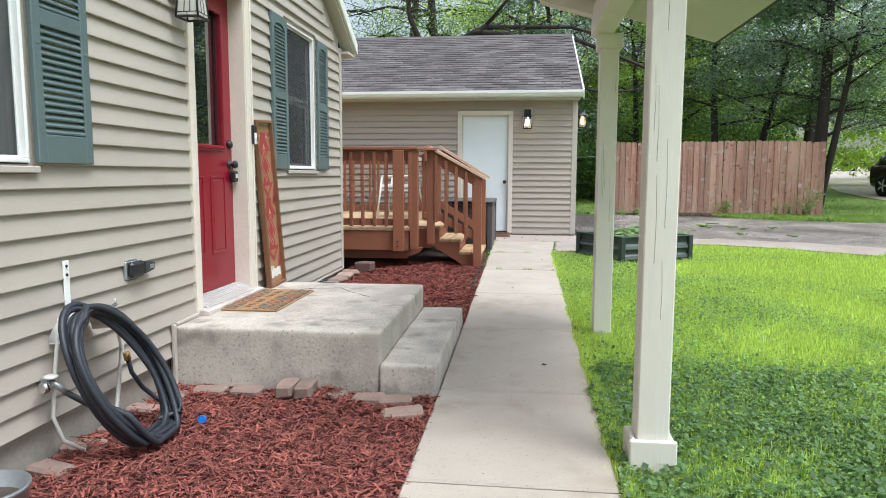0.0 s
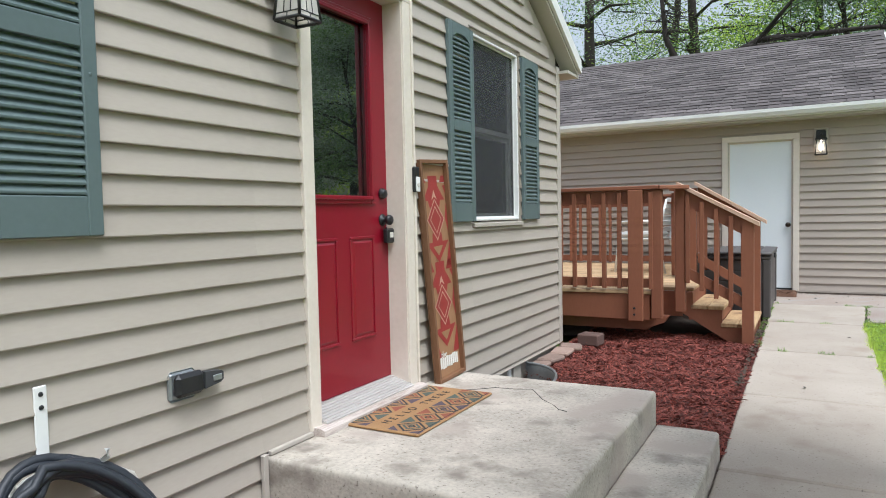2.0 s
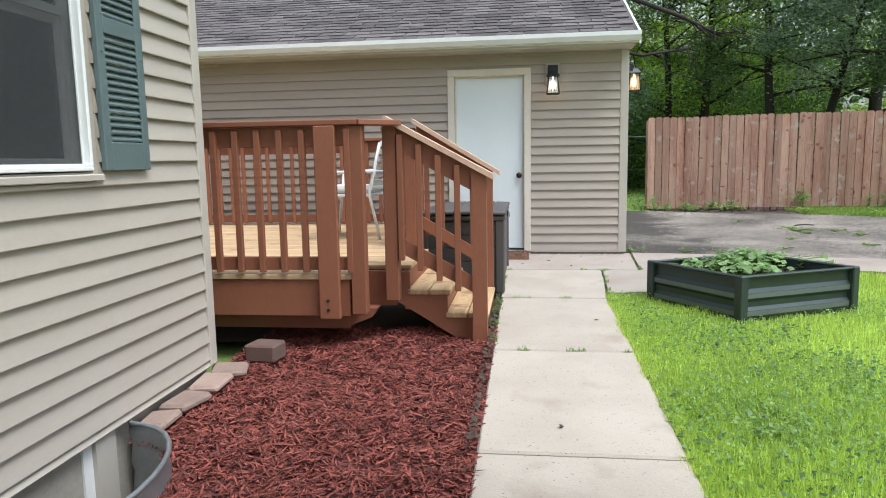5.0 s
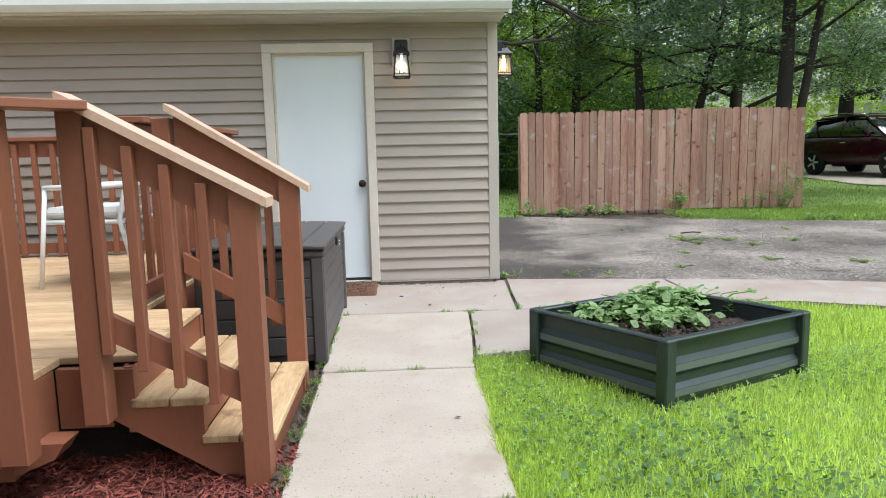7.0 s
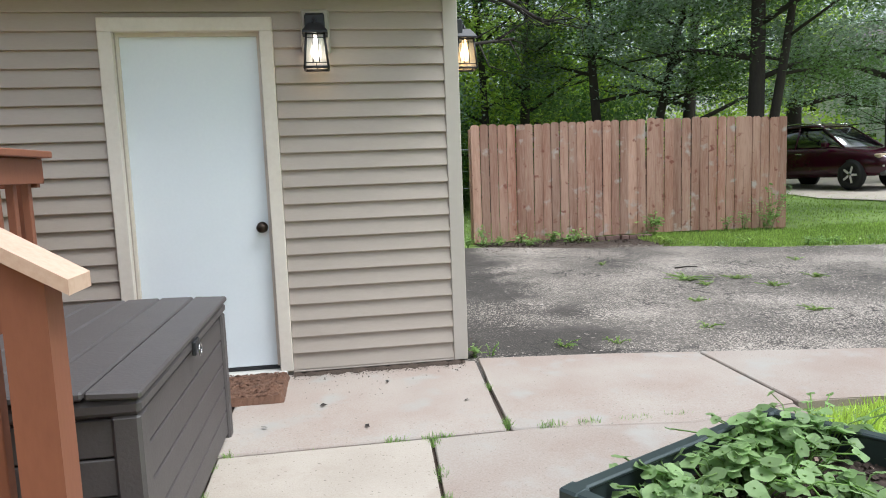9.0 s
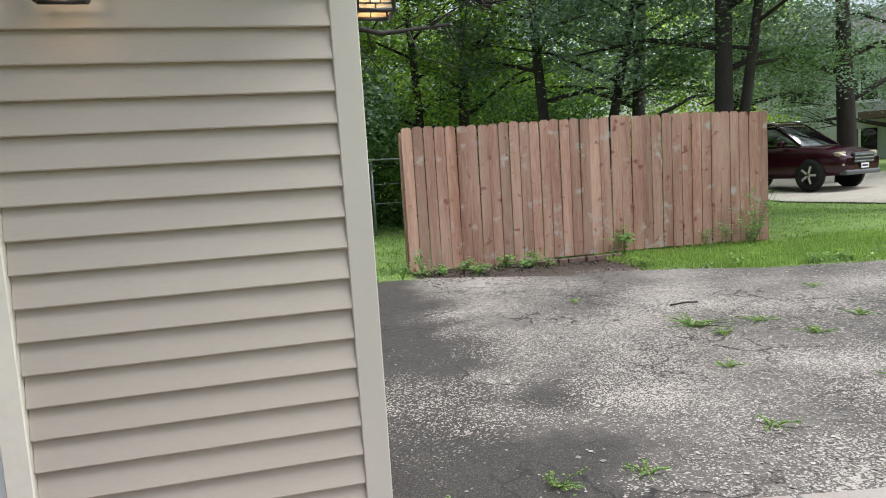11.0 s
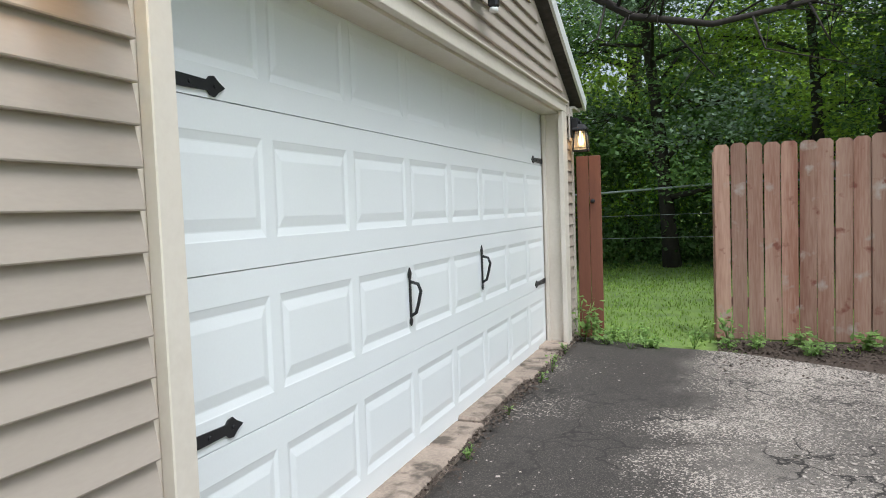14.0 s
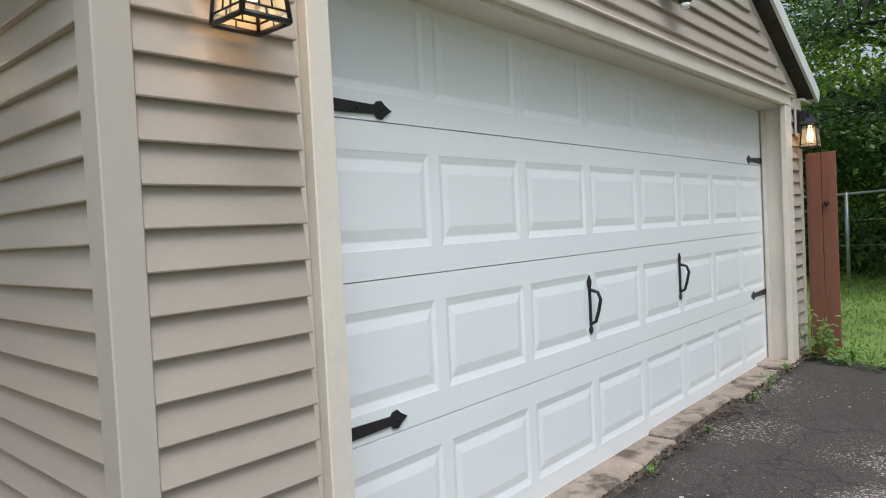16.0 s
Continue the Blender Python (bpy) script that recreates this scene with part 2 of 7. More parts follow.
M = {
    "siding": material("vinyl_siding", (0.405, 0.36, 0.308), 0.5, (0.355, 0.313, 0.265), 1.2, 30, 0.06, spread=0.03, stretch=(1, 1, 4)),
    "siding_g": material("garage_siding", (0.412, 0.352, 0.297), 0.5, (0.36, 0.305, 0.256), 1.2, 30, 0.06, spread=0.03, stretch=(1, 1, 4)),
    "trim": material("cream_paint", (0.71, 0.645, 0.56), 0.5, (0.60, 0.53, 0.445), 3, 40, 0.08),
    "post": material("post_paint", (0.71, 0.675, 0.60), 0.55, (0.62, 0.58, 0.49), 2.5, 30, 0.2, stretch=(3, 3, 0.4)),
    "white": material("white_metal", (0.78, 0.78, 0.76), 0.4, (0.70, 0.70, 0.68), 2, 40, 0.03),
    "grey_trim": material("grey_corner", (0.46, 0.415, 0.365), 0.5, (0.42, 0.38, 0.32), 2, 30, 0.05),
    "soffit": material("soffit_vinyl", (0.50, 0.47, 0.41), 0.6, None, 3, 30, 0.05, amount=0.3),
    "red": material("red_door_paint", (0.235, 0.006, 0.019), 0.28, (0.20, 0.005, 0.016), 3, 60, 0.04),
    "shutter": material("shutter_green", (0.112, 0.152, 0.153), 0.45, (0.088, 0.122, 0.123), 3, 50, 0.08),
    "door_white": material("door_white", (0.80, 0.84, 0.86), 0.45, (0.75, 0.79, 0.81), 2, 60, 0.04),
    "gdoor": material("garage_door_white", (0.78, 0.80, 0.80), 0.4, (0.74, 0.76, 0.75), 1.5, 90, 0.04),
    "iron": material("black_iron", (0.012, 0.012, 0.014), 0.45, (0.02, 0.02, 0.022), 10, 90, 0.15),
    "bronze": material("dark_bronze", (0.05, 0.035, 0.025), 0.35, None, 20, 80, 0.05, metal=0.8),
    "concrete": material("old_concrete", (0.58, 0.525, 0.45), 0.85, (0.33, 0.295, 0.25), 3.6, 70, 0.45, amount=1.0),
    "walk": material("walk_concrete", (0.435, 0.38, 0.32), 0.85, (0.31, 0.258, 0.207), 2.2, 130, 0.45, spread=0.06),
    "patio": material("patio_concrete", (0.365, 0.322, 0.28), 0.85, (0.265, 0.185, 0.148), 1.5, 120, 0.4, spread=0.05, amount=0.8),
    "foundation": material("foundation", (0.36, 0.325, 0.28), 0.9, (0.22, 0.19, 0.155), 5, 60, 0.4),
    "asphalt": asphalt(),
    "grit": material("asphalt_grit", (0.36, 0.315, 0.27), 0.9, (0.12, 0.10, 0.085), 9, 60, 0.3, spread=0.5, island=True),
    "soil": material("soil", (0.075, 0.053, 0.039), 0.95, (0.035, 0.024, 0.017), 9, 70, 0.6),
    "lawn": material("lawn_ground", (0.20, 0.29, 0.06), 0.95, (0.11, 0.16, 0.045), 3.0, 45, 0.9, amount=1.0),
    "blade": material("grass_blade", (0.63, 0.77, 0.16), 0.5, (0.43, 0.57, 0.095), 0.7, 9, 0, spread=0.35, island=True),
    "clover": material("clover_leaf", (0.29, 0.43, 0.13), 0.55, (0.17, 0.28, 0.08), 1.0, 9, 0, spread=0.35, island=True),
    "clover_dark": material("clover_dark", (0.165, 0.275, 0.10), 0.5, (0.085, 0.165, 0.055), 1.0, 9, 0, spread=0.4, island=True),
    "verge": material("verge_grass", (0.33, 0.46, 0.10), 0.5, (0.21, 0.33, 0.065), 0.9, 9, 0, spread=0.4, island=True),
    "mulch_bed": material("mulch_ground", (0.10, 0.026, 0.022), 0.95, (0.04, 0.012, 0.012), 14, 80, 0.8),
    "mulch": material("mulch_chip", (0.255, 0.078, 0.058), 0.9, (0.12, 0.034, 0.028), 20, 90, 0.3, spread=0.6, island=True),
    "mulch_wet": material("mulch_chip_wet", (0.225, 0.056, 0.038), 0.75, (0.085, 0.02, 0.016), 20, 90, 0.3, spread=0.65, island=True),
    "deck_stain": material("deck_stain", (0.24, 0.088, 0.045), 0.62, (0.19, 0.066, 0.033), 3, 60, 0.15, spread=0.06, stretch=(1, 1, 0.3)),
    "deck_board": material("deck_board", (0.56, 0.40, 0.23), 0.7, (0.33, 0.19, 0.09), 4, 45, 0.3, spread=0.14, stretch=(0.25, 3, 1), amount=0.8),
    "deck_tread": material("deck_tread", (0.56, 0.40, 0.22), 0.7, (0.30, 0.17, 0.075), 5, 45, 0.3, spread=0.12, stretch=(3, 0.3, 1), amount=0.85),
    "fence": material("cedar_fence", (0.42, 0.265, 0.195), 0.85, (0.24, 0.108, 0.07), 2.2, 22, 0.5, amount=0.95, spread=0.24, stretch=(3, 3, 0.25)),
    "box": material("deck_box_resin", (0.078, 0.068, 0.066), 0.5, (0.06, 0.053, 0.051), 6, 90, 0.25, stretch=(1, 1, 1)),
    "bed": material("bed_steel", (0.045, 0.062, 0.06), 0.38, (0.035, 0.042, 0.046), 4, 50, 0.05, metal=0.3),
    # same steel, paler: light on the corrugation put into the colour
    "bed_lit": material("bed_steel_lit", (0.15, 0.165, 0.17), 0.4, (0.12, 0.135, 0.14), 4, 50, 0.05, metal=0.3),
    "galv": material("galvanised", (0.36, 0.38, 0.39), 0.4, (0.25, 0.27, 0.28), 8, 50, 0.1, metal=0.7),
    "hose": material("hose_rubber", (0.022, 0.026, 0.034), 0.5, (0.03, 0.034, 0.042), 12, 120, 0.15),
    "brass": material("brass", (0.45, 0.32, 0.12), 0.35, None, 20, 60, 0.05, metal=0.9),
    "plastic": material("white_plastic", (0.62, 0.60, 0.55), 0.45, (0.5, 0.48, 0.44), 5, 50, 0.05),
    "bark": material("bark", (0.045, 0.036, 0.030), 0.95, (0.016, 0.013, 0.011), 6, 25, 0.9, stretch=(2, 2, 0.4)),
    "leaf": material("tree_leaf", (0.165, 0.27, 0.085), 0.5, (0.085, 0.16, 0.052), 0.35, 4, 0, spread=0.4, island=True),
    "leaf_cool": material("tree_leaf_cool", (0.33, 0.42, 0.30), 0.45, (0.17, 0.25, 0.16), 0.35, 4, 0, spread=0.4, island=True),
    # paler yellow-green copy: light through the crowns put into the leaf colour
    "leaf_sunlit": material("tree_leaf_sunlit", (0.45, 0.60, 0.09), 0.5, (0.27, 0.42, 0.06), 0.35, 4, 0, spread=0.35, island=True),
    "shingle": material("roof_shingle", (0.075, 0.063, 0.062), 0.95, (0.155, 0.137, 0.133), 1.8, 25, 0.6, amount=0.9, spread=0.34, stretch=(0.6, 1, 1), island=True),
    "shingle_tab": material("shingle_tab", (0.075, 0.063, 0.062), 0.95, (0.155, 0.137, 0.133), 1.8, 25, 0.6, amount=0.9, spread=0.34, stretch=(0.6, 1, 1)),
    "fence_red": material("red_fence", (0.22, 0.085, 0.05), 0.8, (0.13, 0.048, 0.03), 5, 70, 0.3, stretch=(3, 3, 0.25)),
    "far_wall": material("far_wall", (0.5, 0.5, 0.48), 0.8, None, 1, 20, 0.1),
    "bulb_cool": glowing("lamp_bulb_cool", (1.0, 0.86, 0.66), 6.0),
    "bulb_off": material("frosted_bulb", (0.8, 0.8, 0.78), 0.3, bump=0),
    # near-black: the shade of an unlit room put into a colour
    "dark": material("room_shade", (0.012, 0.012, 0.013), 0.9, bump=0),
    "screen": material("insect_screen", (0.045, 0.047, 0.05), 0.7, (0.04, 0.042, 0.044), 3, 200, 0.05),
    "glass": pane("window_glass", (0.01, 0.012, 0.012), 0.015, 1.0, 2.3),
    "door_glass": pane("door_glass", (0.01, 0.012, 0.012), 0.01, 1.0, 3.3),
    "lamp_glass_clear": pane("lamp_glass_clear", (0.85, 0.82, 0.76), 0.25, 0.45),
    "lamp_glass": pane("lamp_glass", (0.80, 0.66, 0.44), 0.3, 0.5),
    "bulb": glowing("lamp_bulb", (1.0, 0.60, 0.24), 7.0),
    "stone": material("edging_stone", (0.30, 0.215, 0.175), 0.9, (0.19, 0.125, 0.10), 6, 60, 0.4, spread=0.2),
    "car": material("car_paint", (0.036, 0.003, 0.012), 0.12, (0.03, 0.002, 0.010), 3, 50, 0),
    "tyre": material("tyre", (0.012, 0.012, 0.012), 0.8, bump=0.1),
    "chrome": material("chrome", (0.6, 0.6, 0.6), 0.15, bump=0, metal=1.0),
    "wood_sign": material("sign_wood", (0.20, 0.095, 0.045), 0.65, (0.12, 0.055, 0.025), 4, 60, 0.3, stretch=(1, 1, 0.2)),
    "sign_red": material("sign_red", (0.30, 0.035, 0.03), 0.6, (0.24, 0.03, 0.025), 6, 60, 0.15),
    "cloth": material("white_sling", (0.62, 0.61, 0.58), 0.7, None, 5, 120, 0.1, amount=0.3),
    "coir": material("coir_mat", (0.16, 0.082, 0.05), 0.95, (0.065, 0.036, 0.024), 9, 150, 0.8),
    "jute": material("jute_mat", (0.36, 0.21, 0.095), 0.95, (0.28, 0.16, 0.07), 9, 150, 0.6),
    "apron_stone": material("apron_stone", (0.33, 0.26, 0.205), 0.9, (0.13, 0.10, 0.08), 5, 60, 0.5, spread=0.15),
    "asphalt_new": material("dark_asphalt", (0.06, 0.052, 0.046), 0.92, (0.10, 0.088, 0.077), 3, 60, 0.8, amount=0.8),
    "bed_soil": material("bed_soil", (0.055, 0.036, 0.027), 0.95, (0.025, 0.016, 0.012), 18, 90, 0.9),
    "ink": material("mat_ink", (0.045, 0.04, 0.038), 0.95, None, 9, 150, 0.4),
}

speckle(M["concrete"], 70, 0.65, 0.72, (0.24, 0.205, 0.17))
speckle(M["concrete"], 4.5, 0.56, 0.70, (0.26, 0.225, 0.19), 8)
speckle(M["concrete"], 2.2, 0.55, 0.66, (0.42, 0.36, 0.31), 10)
speckle(M["walk"], 70, 0.66, 0.72, (0.22, 0.185, 0.15))
speckle(M["walk"], 3, 0.58, 0.74, (0.33, 0.27, 0.215), 9)
speckle(M["patio"], 70, 0.66, 0.72, (0.22, 0.18, 0.15))
speckle(M["patio"], 3.5, 0.56, 0.70, (0.34, 0.315, 0.285), 9)
speckle(M["apron_stone"], 7, 0.52, 0.64, (0.10, 0.078, 0.06), 8)
speckle(M["deck_tread"], 6, 0.56, 0.68, (0.20, 0.115, 0.06), 9)
speckle(M["deck_board"], 5, 0.60, 0.72, (0.27, 0.17, 0.09), 9)
speckle(M["fence"], 5, 0.60, 0.72, (0.42, 0.36, 0.31), 8)
speckle(M["fence"], 7, 0.62, 0.70, (0.20, 0.075, 0.05), 8)

# ---- builders ----
def mesh_of(verts, faces):
    me = bpy.data.meshes.new("m")
    me.from_pydata([tuple(v) for v in verts], [], faces)
    me.update()
    return me


def part(name, bm, mat, parent=None, label=""):
    """One mesh object from a bmesh or a mesh, under its thing."""
    if isinstance(bm, bmesh.types.BMesh):
        me = bpy.data.meshes.new(name)
        bmesh.ops.recalc_face_normals(bm, faces=bm.faces)
        bm.to_mesh(me)
        bm.free()
    else:
        me = bm
    if mat and not me.materials:
        me.materials.append(M[mat] if isinstance(mat, str) else mat)
    ob = new(name, me)
    ob.parent = parent
    return tagged(ob, label)


def thing(name, label, category, group="", at=(0, 0, 0), kind=""):
    ob = new(name)
    ob.empty_display_size = 0.1
    ob.location = at
    return tagged(ob, label, category, group, kind)


def add_box(bm, x0, x1, y0, y1, z0, z1, bevel=0.0, m=None):
    vs = bmesh.ops.create_cube(bm, size=1, matrix=Matrix.Translation(((x0 + x1) / 2, (y0 + y1) / 2, (z0 + z1) / 2)) @ Matrix.Diagonal((abs(x1 - x0), abs(y1 - y0), abs(z1 - z0), 1)))["verts"]
    if bevel:
        es = list({e for v in vs for e in v.link_edges})
        r = bmesh.ops.bevel(bm, geom=es, offset=bevel, segments=1, affect="EDGES", profile=0.5)
        vs = list({v for f in r["faces"] for v in f.verts} | {v for v in vs if v.is_valid})
    if m is not None:
        bmesh.ops.transform(bm, matrix=m, verts=vs)
    return vs


def box(x0, x1, y0, y1, z0, z1, bevel=0.0, m=None):
    bm = bmesh.new()
    add_box(bm, x0, x1, y0, y1, z0, z1, bevel, m)
    return bm


def prism(points, depth_axis, a, b):
    """A closed outline of 2D points, pushed from a to b along an axis ('x': points are y, z; 'y': x, z; 'z': x, y)."""
    def at(p, d):
        return {"x": (d, p[0], p[1]), "y": (p[0], d, p[1]), "z": (p[0], p[1], d)}[depth_axis]
    bm = bmesh.new()
    lo, hi = [bm.verts.new(at(p, a)) for p in points], [bm.verts.new(at(p, b)) for p in points]
    bm.faces.new(lo), bm.faces.new(hi[::-1])
    for i in range(len(points)):
        j = (i + 1) % len(points)
        bm.faces.new((lo[i], hi[i], hi[j], lo[j]))
    return bm


def add_tube(bm, path, radius, sides=10, taper=None):
    """A round tube along points, with radii that may change."""
    pts = [Vector(p) for p in path]
    rings, up = [], Vector((0.13, 0.29, 0.95)).normalized()
    for i, p in enumerate(pts):
        d = (pts[min(i + 1, len(pts) - 1)] - pts[max(i - 1, 0)]).normalized()
        a = d.cross(up)
        if a.length < 0.05:
            a = d.cross(Vector((1, 0, 0)))
        a.normalize()
        b = d.cross(a)
        r = taper[i] if taper else radius
        rings.append([bm.verts.new(p + r * (math.cos(k * math.tau / sides) * a + math.sin(k * math.tau / sides) * b)) for k in range(sides)])
    for u, v in zip(rings, rings[1:]):
        for k in range(sides):
            f = bm.faces.new((u[k], u[(k + 1) % sides], v[(k + 1) % sides], v[k]))
            f.smooth = True
    bm.faces.new(rings[0][::-1]), bm.faces.new(rings[-1])
    return bm


def tube(path, radius, sides=10, taper=None):
    return add_tube(bmesh.new(), path, radius, sides, taper)


def lathe(profile, m=None, sides=20):
    """A turned shape: (radius, height) up the z axis."""
    bm = bmesh.new()
    rings = [[bm.verts.new((r * math.cos(k * math.tau / sides), r * math.sin(k * math.tau / sides), z)) for k in range(sides)] for r, z in profile]
    for u, v in zip(rings, rings[1:]):
        for k in range(sides):
            bm.faces.new((u[k], u[(k + 1) % sides], v[(k + 1) % sides], v[k])).smooth = True
    bm.faces.new(rings[0][::-1]), bm.faces.new(rings[-1])
    if m is not None:
        bmesh.ops.transform(bm, matrix=m, verts=bm.verts)
    return bm


def quads(name, corners, mat, parent=None, label="", category="", kind="stuff"):
    """Many loose four-cornered pieces in one mesh; corners: array (n, 4, 3)."""
    n = len(corners)
    me = bpy.data.meshes.new(name)
    me.vertices.add(4 * n), me.loops.add(4 * n), me.polygons.add(n)
    me.vertices.foreach_set("co", np.asarray(corners, dtype=np.float32).ravel())
    me.loops.foreach_set("vertex_index", np.arange(4 * n, dtype=np.int32))
    me.polygons.foreach_set("loop_start", np.arange(0, 4 * n, 4, dtype=np.int32))
    me.update(calc_edges=True)
    me.materials.append(M[mat])
    ob = new(name, me)
    ob.parent = parent
    return tagged(ob, label, category, "", kind)


def ground_z(y):
    """The walk rises gently from the porch to the garage."""
    return -0.2 + 0.2 * min(1.0, max(0.0, (y - 4.8) / 7.2)) + 0.012 * max(0.0, min(y, 22) - 13)


# siding courses: wedge-shaped boards cut round the openings
def siding(parent, axis, plane, out, u0, u1, z0, z1, step, openings, mat, limit=None, name="siding_board"):
    """axis 'x': a wall in the plane x = plane that runs along y; 'y': the other way. out: +1 or -1."""
    z = z0
    while z < z1 - 0.01:
        zt = min(z + step, z1)
        a, b = (u0, u1) if limit is None else limit(z + step * 0.5, u0, u1)
        cuts = sorted({a, b, *[min(max(o[k], a), b) for o in openings for k in (0, 1)]})
        for c, d in zip(cuts, cuts[1:]):
            if d - c < 0.012:
                continue
            spans = [(z, zt)]
            for o in openings:
                if o[0] < (c + d) / 2 < o[1]:
                    spans = [s for lo, hi in spans for s in ((lo, min(hi, o[2])), (max(lo, o[3]), hi)) if s[1] - s[0] > 0.006]
            for lo, hi in spans:
                def off(h):
                    return 0.021 - 0.022 * (h - z) / step
                prof = [(off(lo) * out, lo), (off(lo) * out * 0.93, lo - 0.004), (-0.010 * out, lo - 0.004), (-0.010 * out, hi), (off(hi) * out, hi)]
                vs = [(plane + p, u, h) if axis == "x" else (u, plane + p, h) for u in (c, d) for p, h in prof]
                n = len(prof)
                fs = [tuple(range(n)), tuple(range(2 * n - 1, n - 1, -1))] + [(i, (i + 1) % n, n + (i + 1) % n, n + i) for i in range(n)]
                part(name, mesh_of(vs, fs), mat, parent)
        z += step

# ---- ground ----
def sheet(name, outline, mat, label, category, z=None, lift=0.0, parent=None, rough=0.0):
    """A ground patch from an outline, which follows the slope of the place."""
    bm = bmesh.new()
    vs = [bm.verts.new((x, y, 0)) for x, y in outline]
    f = bm.faces.new(vs)
    if f.normal.z < 0:
        f.normal_flip()
    for k in range(int(min(p[1] for p in outline)) + 1, int(max(p[1] for p in outline)) + 1):
        bmesh.ops.bisect_plane(bm, geom=bm.verts[:] + bm.edges[:] + bm.faces[:], plane_co=(0, k, 0), plane_no=(0, 1, 0))
    for v in bm.verts:
        v.co.z = (ground_z(v.co.y) if z is None else z) + lift
    ob = part(name, bm, mat, parent)
    return tagged(ob, label, category, kind="structure")


def lawn_z(x, y):
    far = max(0.0, math.hypot(x - 2, y - 10) - 16)
    return ground_z(y) - 0.035 + 0.012 * math.sin(1.3 * x + 0.7 * y) * min(1, max(0, (x - 0.7))) + 0.003 * max(0, min(x - 4, 8)) * max(0, min(1, (y - 15) / 3)) + 0.034 * far


bm = bmesh.new()
xs = [-900, -300, -100, -40, -20, -12, -8, -6] + [round(-5 + 0.5 * i, 2) for i in range(61)] + [28, 32, 40, 60, 100, 300, 900]
ys = [-900, -300, -100, -40, -20, -10, -6] + [round(-4 + 0.5 * i, 2) for i in range(81)] + [40, 46, 60, 100, 300, 900]
grid = {(i, j): bm.verts.new((x, y, lawn_z(x, y) - (0.08 if x < 0.62 or (12.0 < y < 17.6 and x > 0) else 0) - (0.5 if -2.6 < x <= -1.5 and 6 <= y <= 8 else 0))) for i, x in enumerate(xs) for j, y in enumerate(ys)}
for i in range(len(xs) - 1):
    for j in range(len(ys) - 1):
        bm.faces.new((grid[i, j], grid[i + 1, j], grid[i + 1, j + 1], grid[i, j + 1]))
tagged(part("ground", bm, "lawn"), "grass and soil ground of the yard", "ground", kind="structure")

# concrete walk: slabs with open joints
walk_root = thing("pavement", "pale concrete walk of cast slabs with grassy joints", "walkway", kind="structure")
for y0, y1 in ((-1.15, 0.650), (0.670, 2.120), (2.140, 3.570), (3.590, 4.780), (4.800, 6.200), (6.220, 7.620), (7.640, 9.060), (9.080, 10.505)):
    bm = box(-0.275, 0.61, y0, y1, -0.14, 0, 0.010)
    for v in bm.verts:
        v.co.z += ground_z(v.co.y)
    part("slab", bm, "walk", walk_root)


def slab_poly(outline, mat="patio"):
    bm = prism(outline, "z", -0.12, 0.0)
    bmesh.ops.bevel(bm, geom=bm.edges[:], offset=0.007, segments=1, affect="EDGES")
    for v in bm.verts:
        v.co.z += min(0.0, ground_z(v.co.y)) + 0.002
    part("slab", bm, mat, walk_root)


slab_poly([(-0.30, 11.77), (1.06, 11.77), (1.10, 12.40), (1.14, 12.93), (-0.30, 12.93)])
slab_poly([(-0.275, 10.522), (0.60, 10.522), (0.655, 11.2), (0.685, 11.75), (-0.275, 11.75)], "walk")
slab_poly([(0.638, 10.72), (0.672, 11.20), (0.702, 11.745), (1.20, 11.745), (1.95, 11.63), (2.56, 11.755), (2.52, 11.20), (1.85, 10.95), (1.20, 10.82), (0.9, 10.76)])
slab_poly([(1.085, 11.77), (1.95, 11.65), (2.58, 11.78), (2.58, 12.74), (1.95, 12.86), (1.17, 12.98), (1.125, 12.40)])
slab_poly([(2.60, 11.78), (3.25, 11.72), (4.1, 11.35), (5.1, 10.8), (5.6, 11.6), (4.6, 12.2), (3.7, 12.50), (2.60, 12.735)])

sheet("road", [(1.0, 12.6), (3.9, 12.2), (6.0, 11.3), (9, 10.2), (14, 9), (24, 8), (24, 13.0), (13, 15.6), (9, 16.4), (7.2, 16.75), (6.0, 17.05), (5.2, 17.5), (4.6, 17.75), (3.9, 17.8), (3.2, 18.2), (2.5, 18.55), (1.9, 18.65), (1.2, 18.95), (0.9, 18.95)], "asphalt", "worn grey asphalt driveway with patches and gravel", "driveway", lift=-0.012)
sheet("road", [(40, 100), (24.5, 62), (19, 48), (13.2, 31), (12.2, 24), (18.6, 8), (25.5, 8), (20.5, 24), (20.5, 32), (25, 46), (31, 60), (48, 96)], "walk", "pale street beyond the lawn", "street", lift=0.07)
for v in bpy.data.objects["road.001"].data.vertices:
    v.co.z = lawn_z(v.co.x, v.co.y) + 0.03

sheet("soil_strip", [(-0.33, -1), (0.625, -1), (0.63, 10.5), (-0.33, 10.5)], "soil", "dark soil in the joints below the walk's slabs", "soil", lift=-0.045)
sheet("soil_strip", [(-0.33, 10.51), (0.63, 10.51), (0.72, 10.78), (1.85, 11.0), (2.5, 11.25), (2.6, 11.8), (2.6, 12.72), (2.0, 12.85), (1.0, 12.9), (-0.33, 12.9)], "soil", "dark soil in the joints below the patio's slabs", "soil", lift=-0.022)
sheet("soil", [(-5, 8.95), (-0.30, 9.5), (-0.30, 12.94), (-5, 12.94)], "soil", "dark bare soil under the deck", "soil", lift=-0.045)
# mulch beds
in_well = lambda x, y: x < -1.88 + 0.40 * math.sqrt(max(0, 1 - ((y - 7.02) / 0.62) ** 2)) and abs(y - 7.02) < 0.62
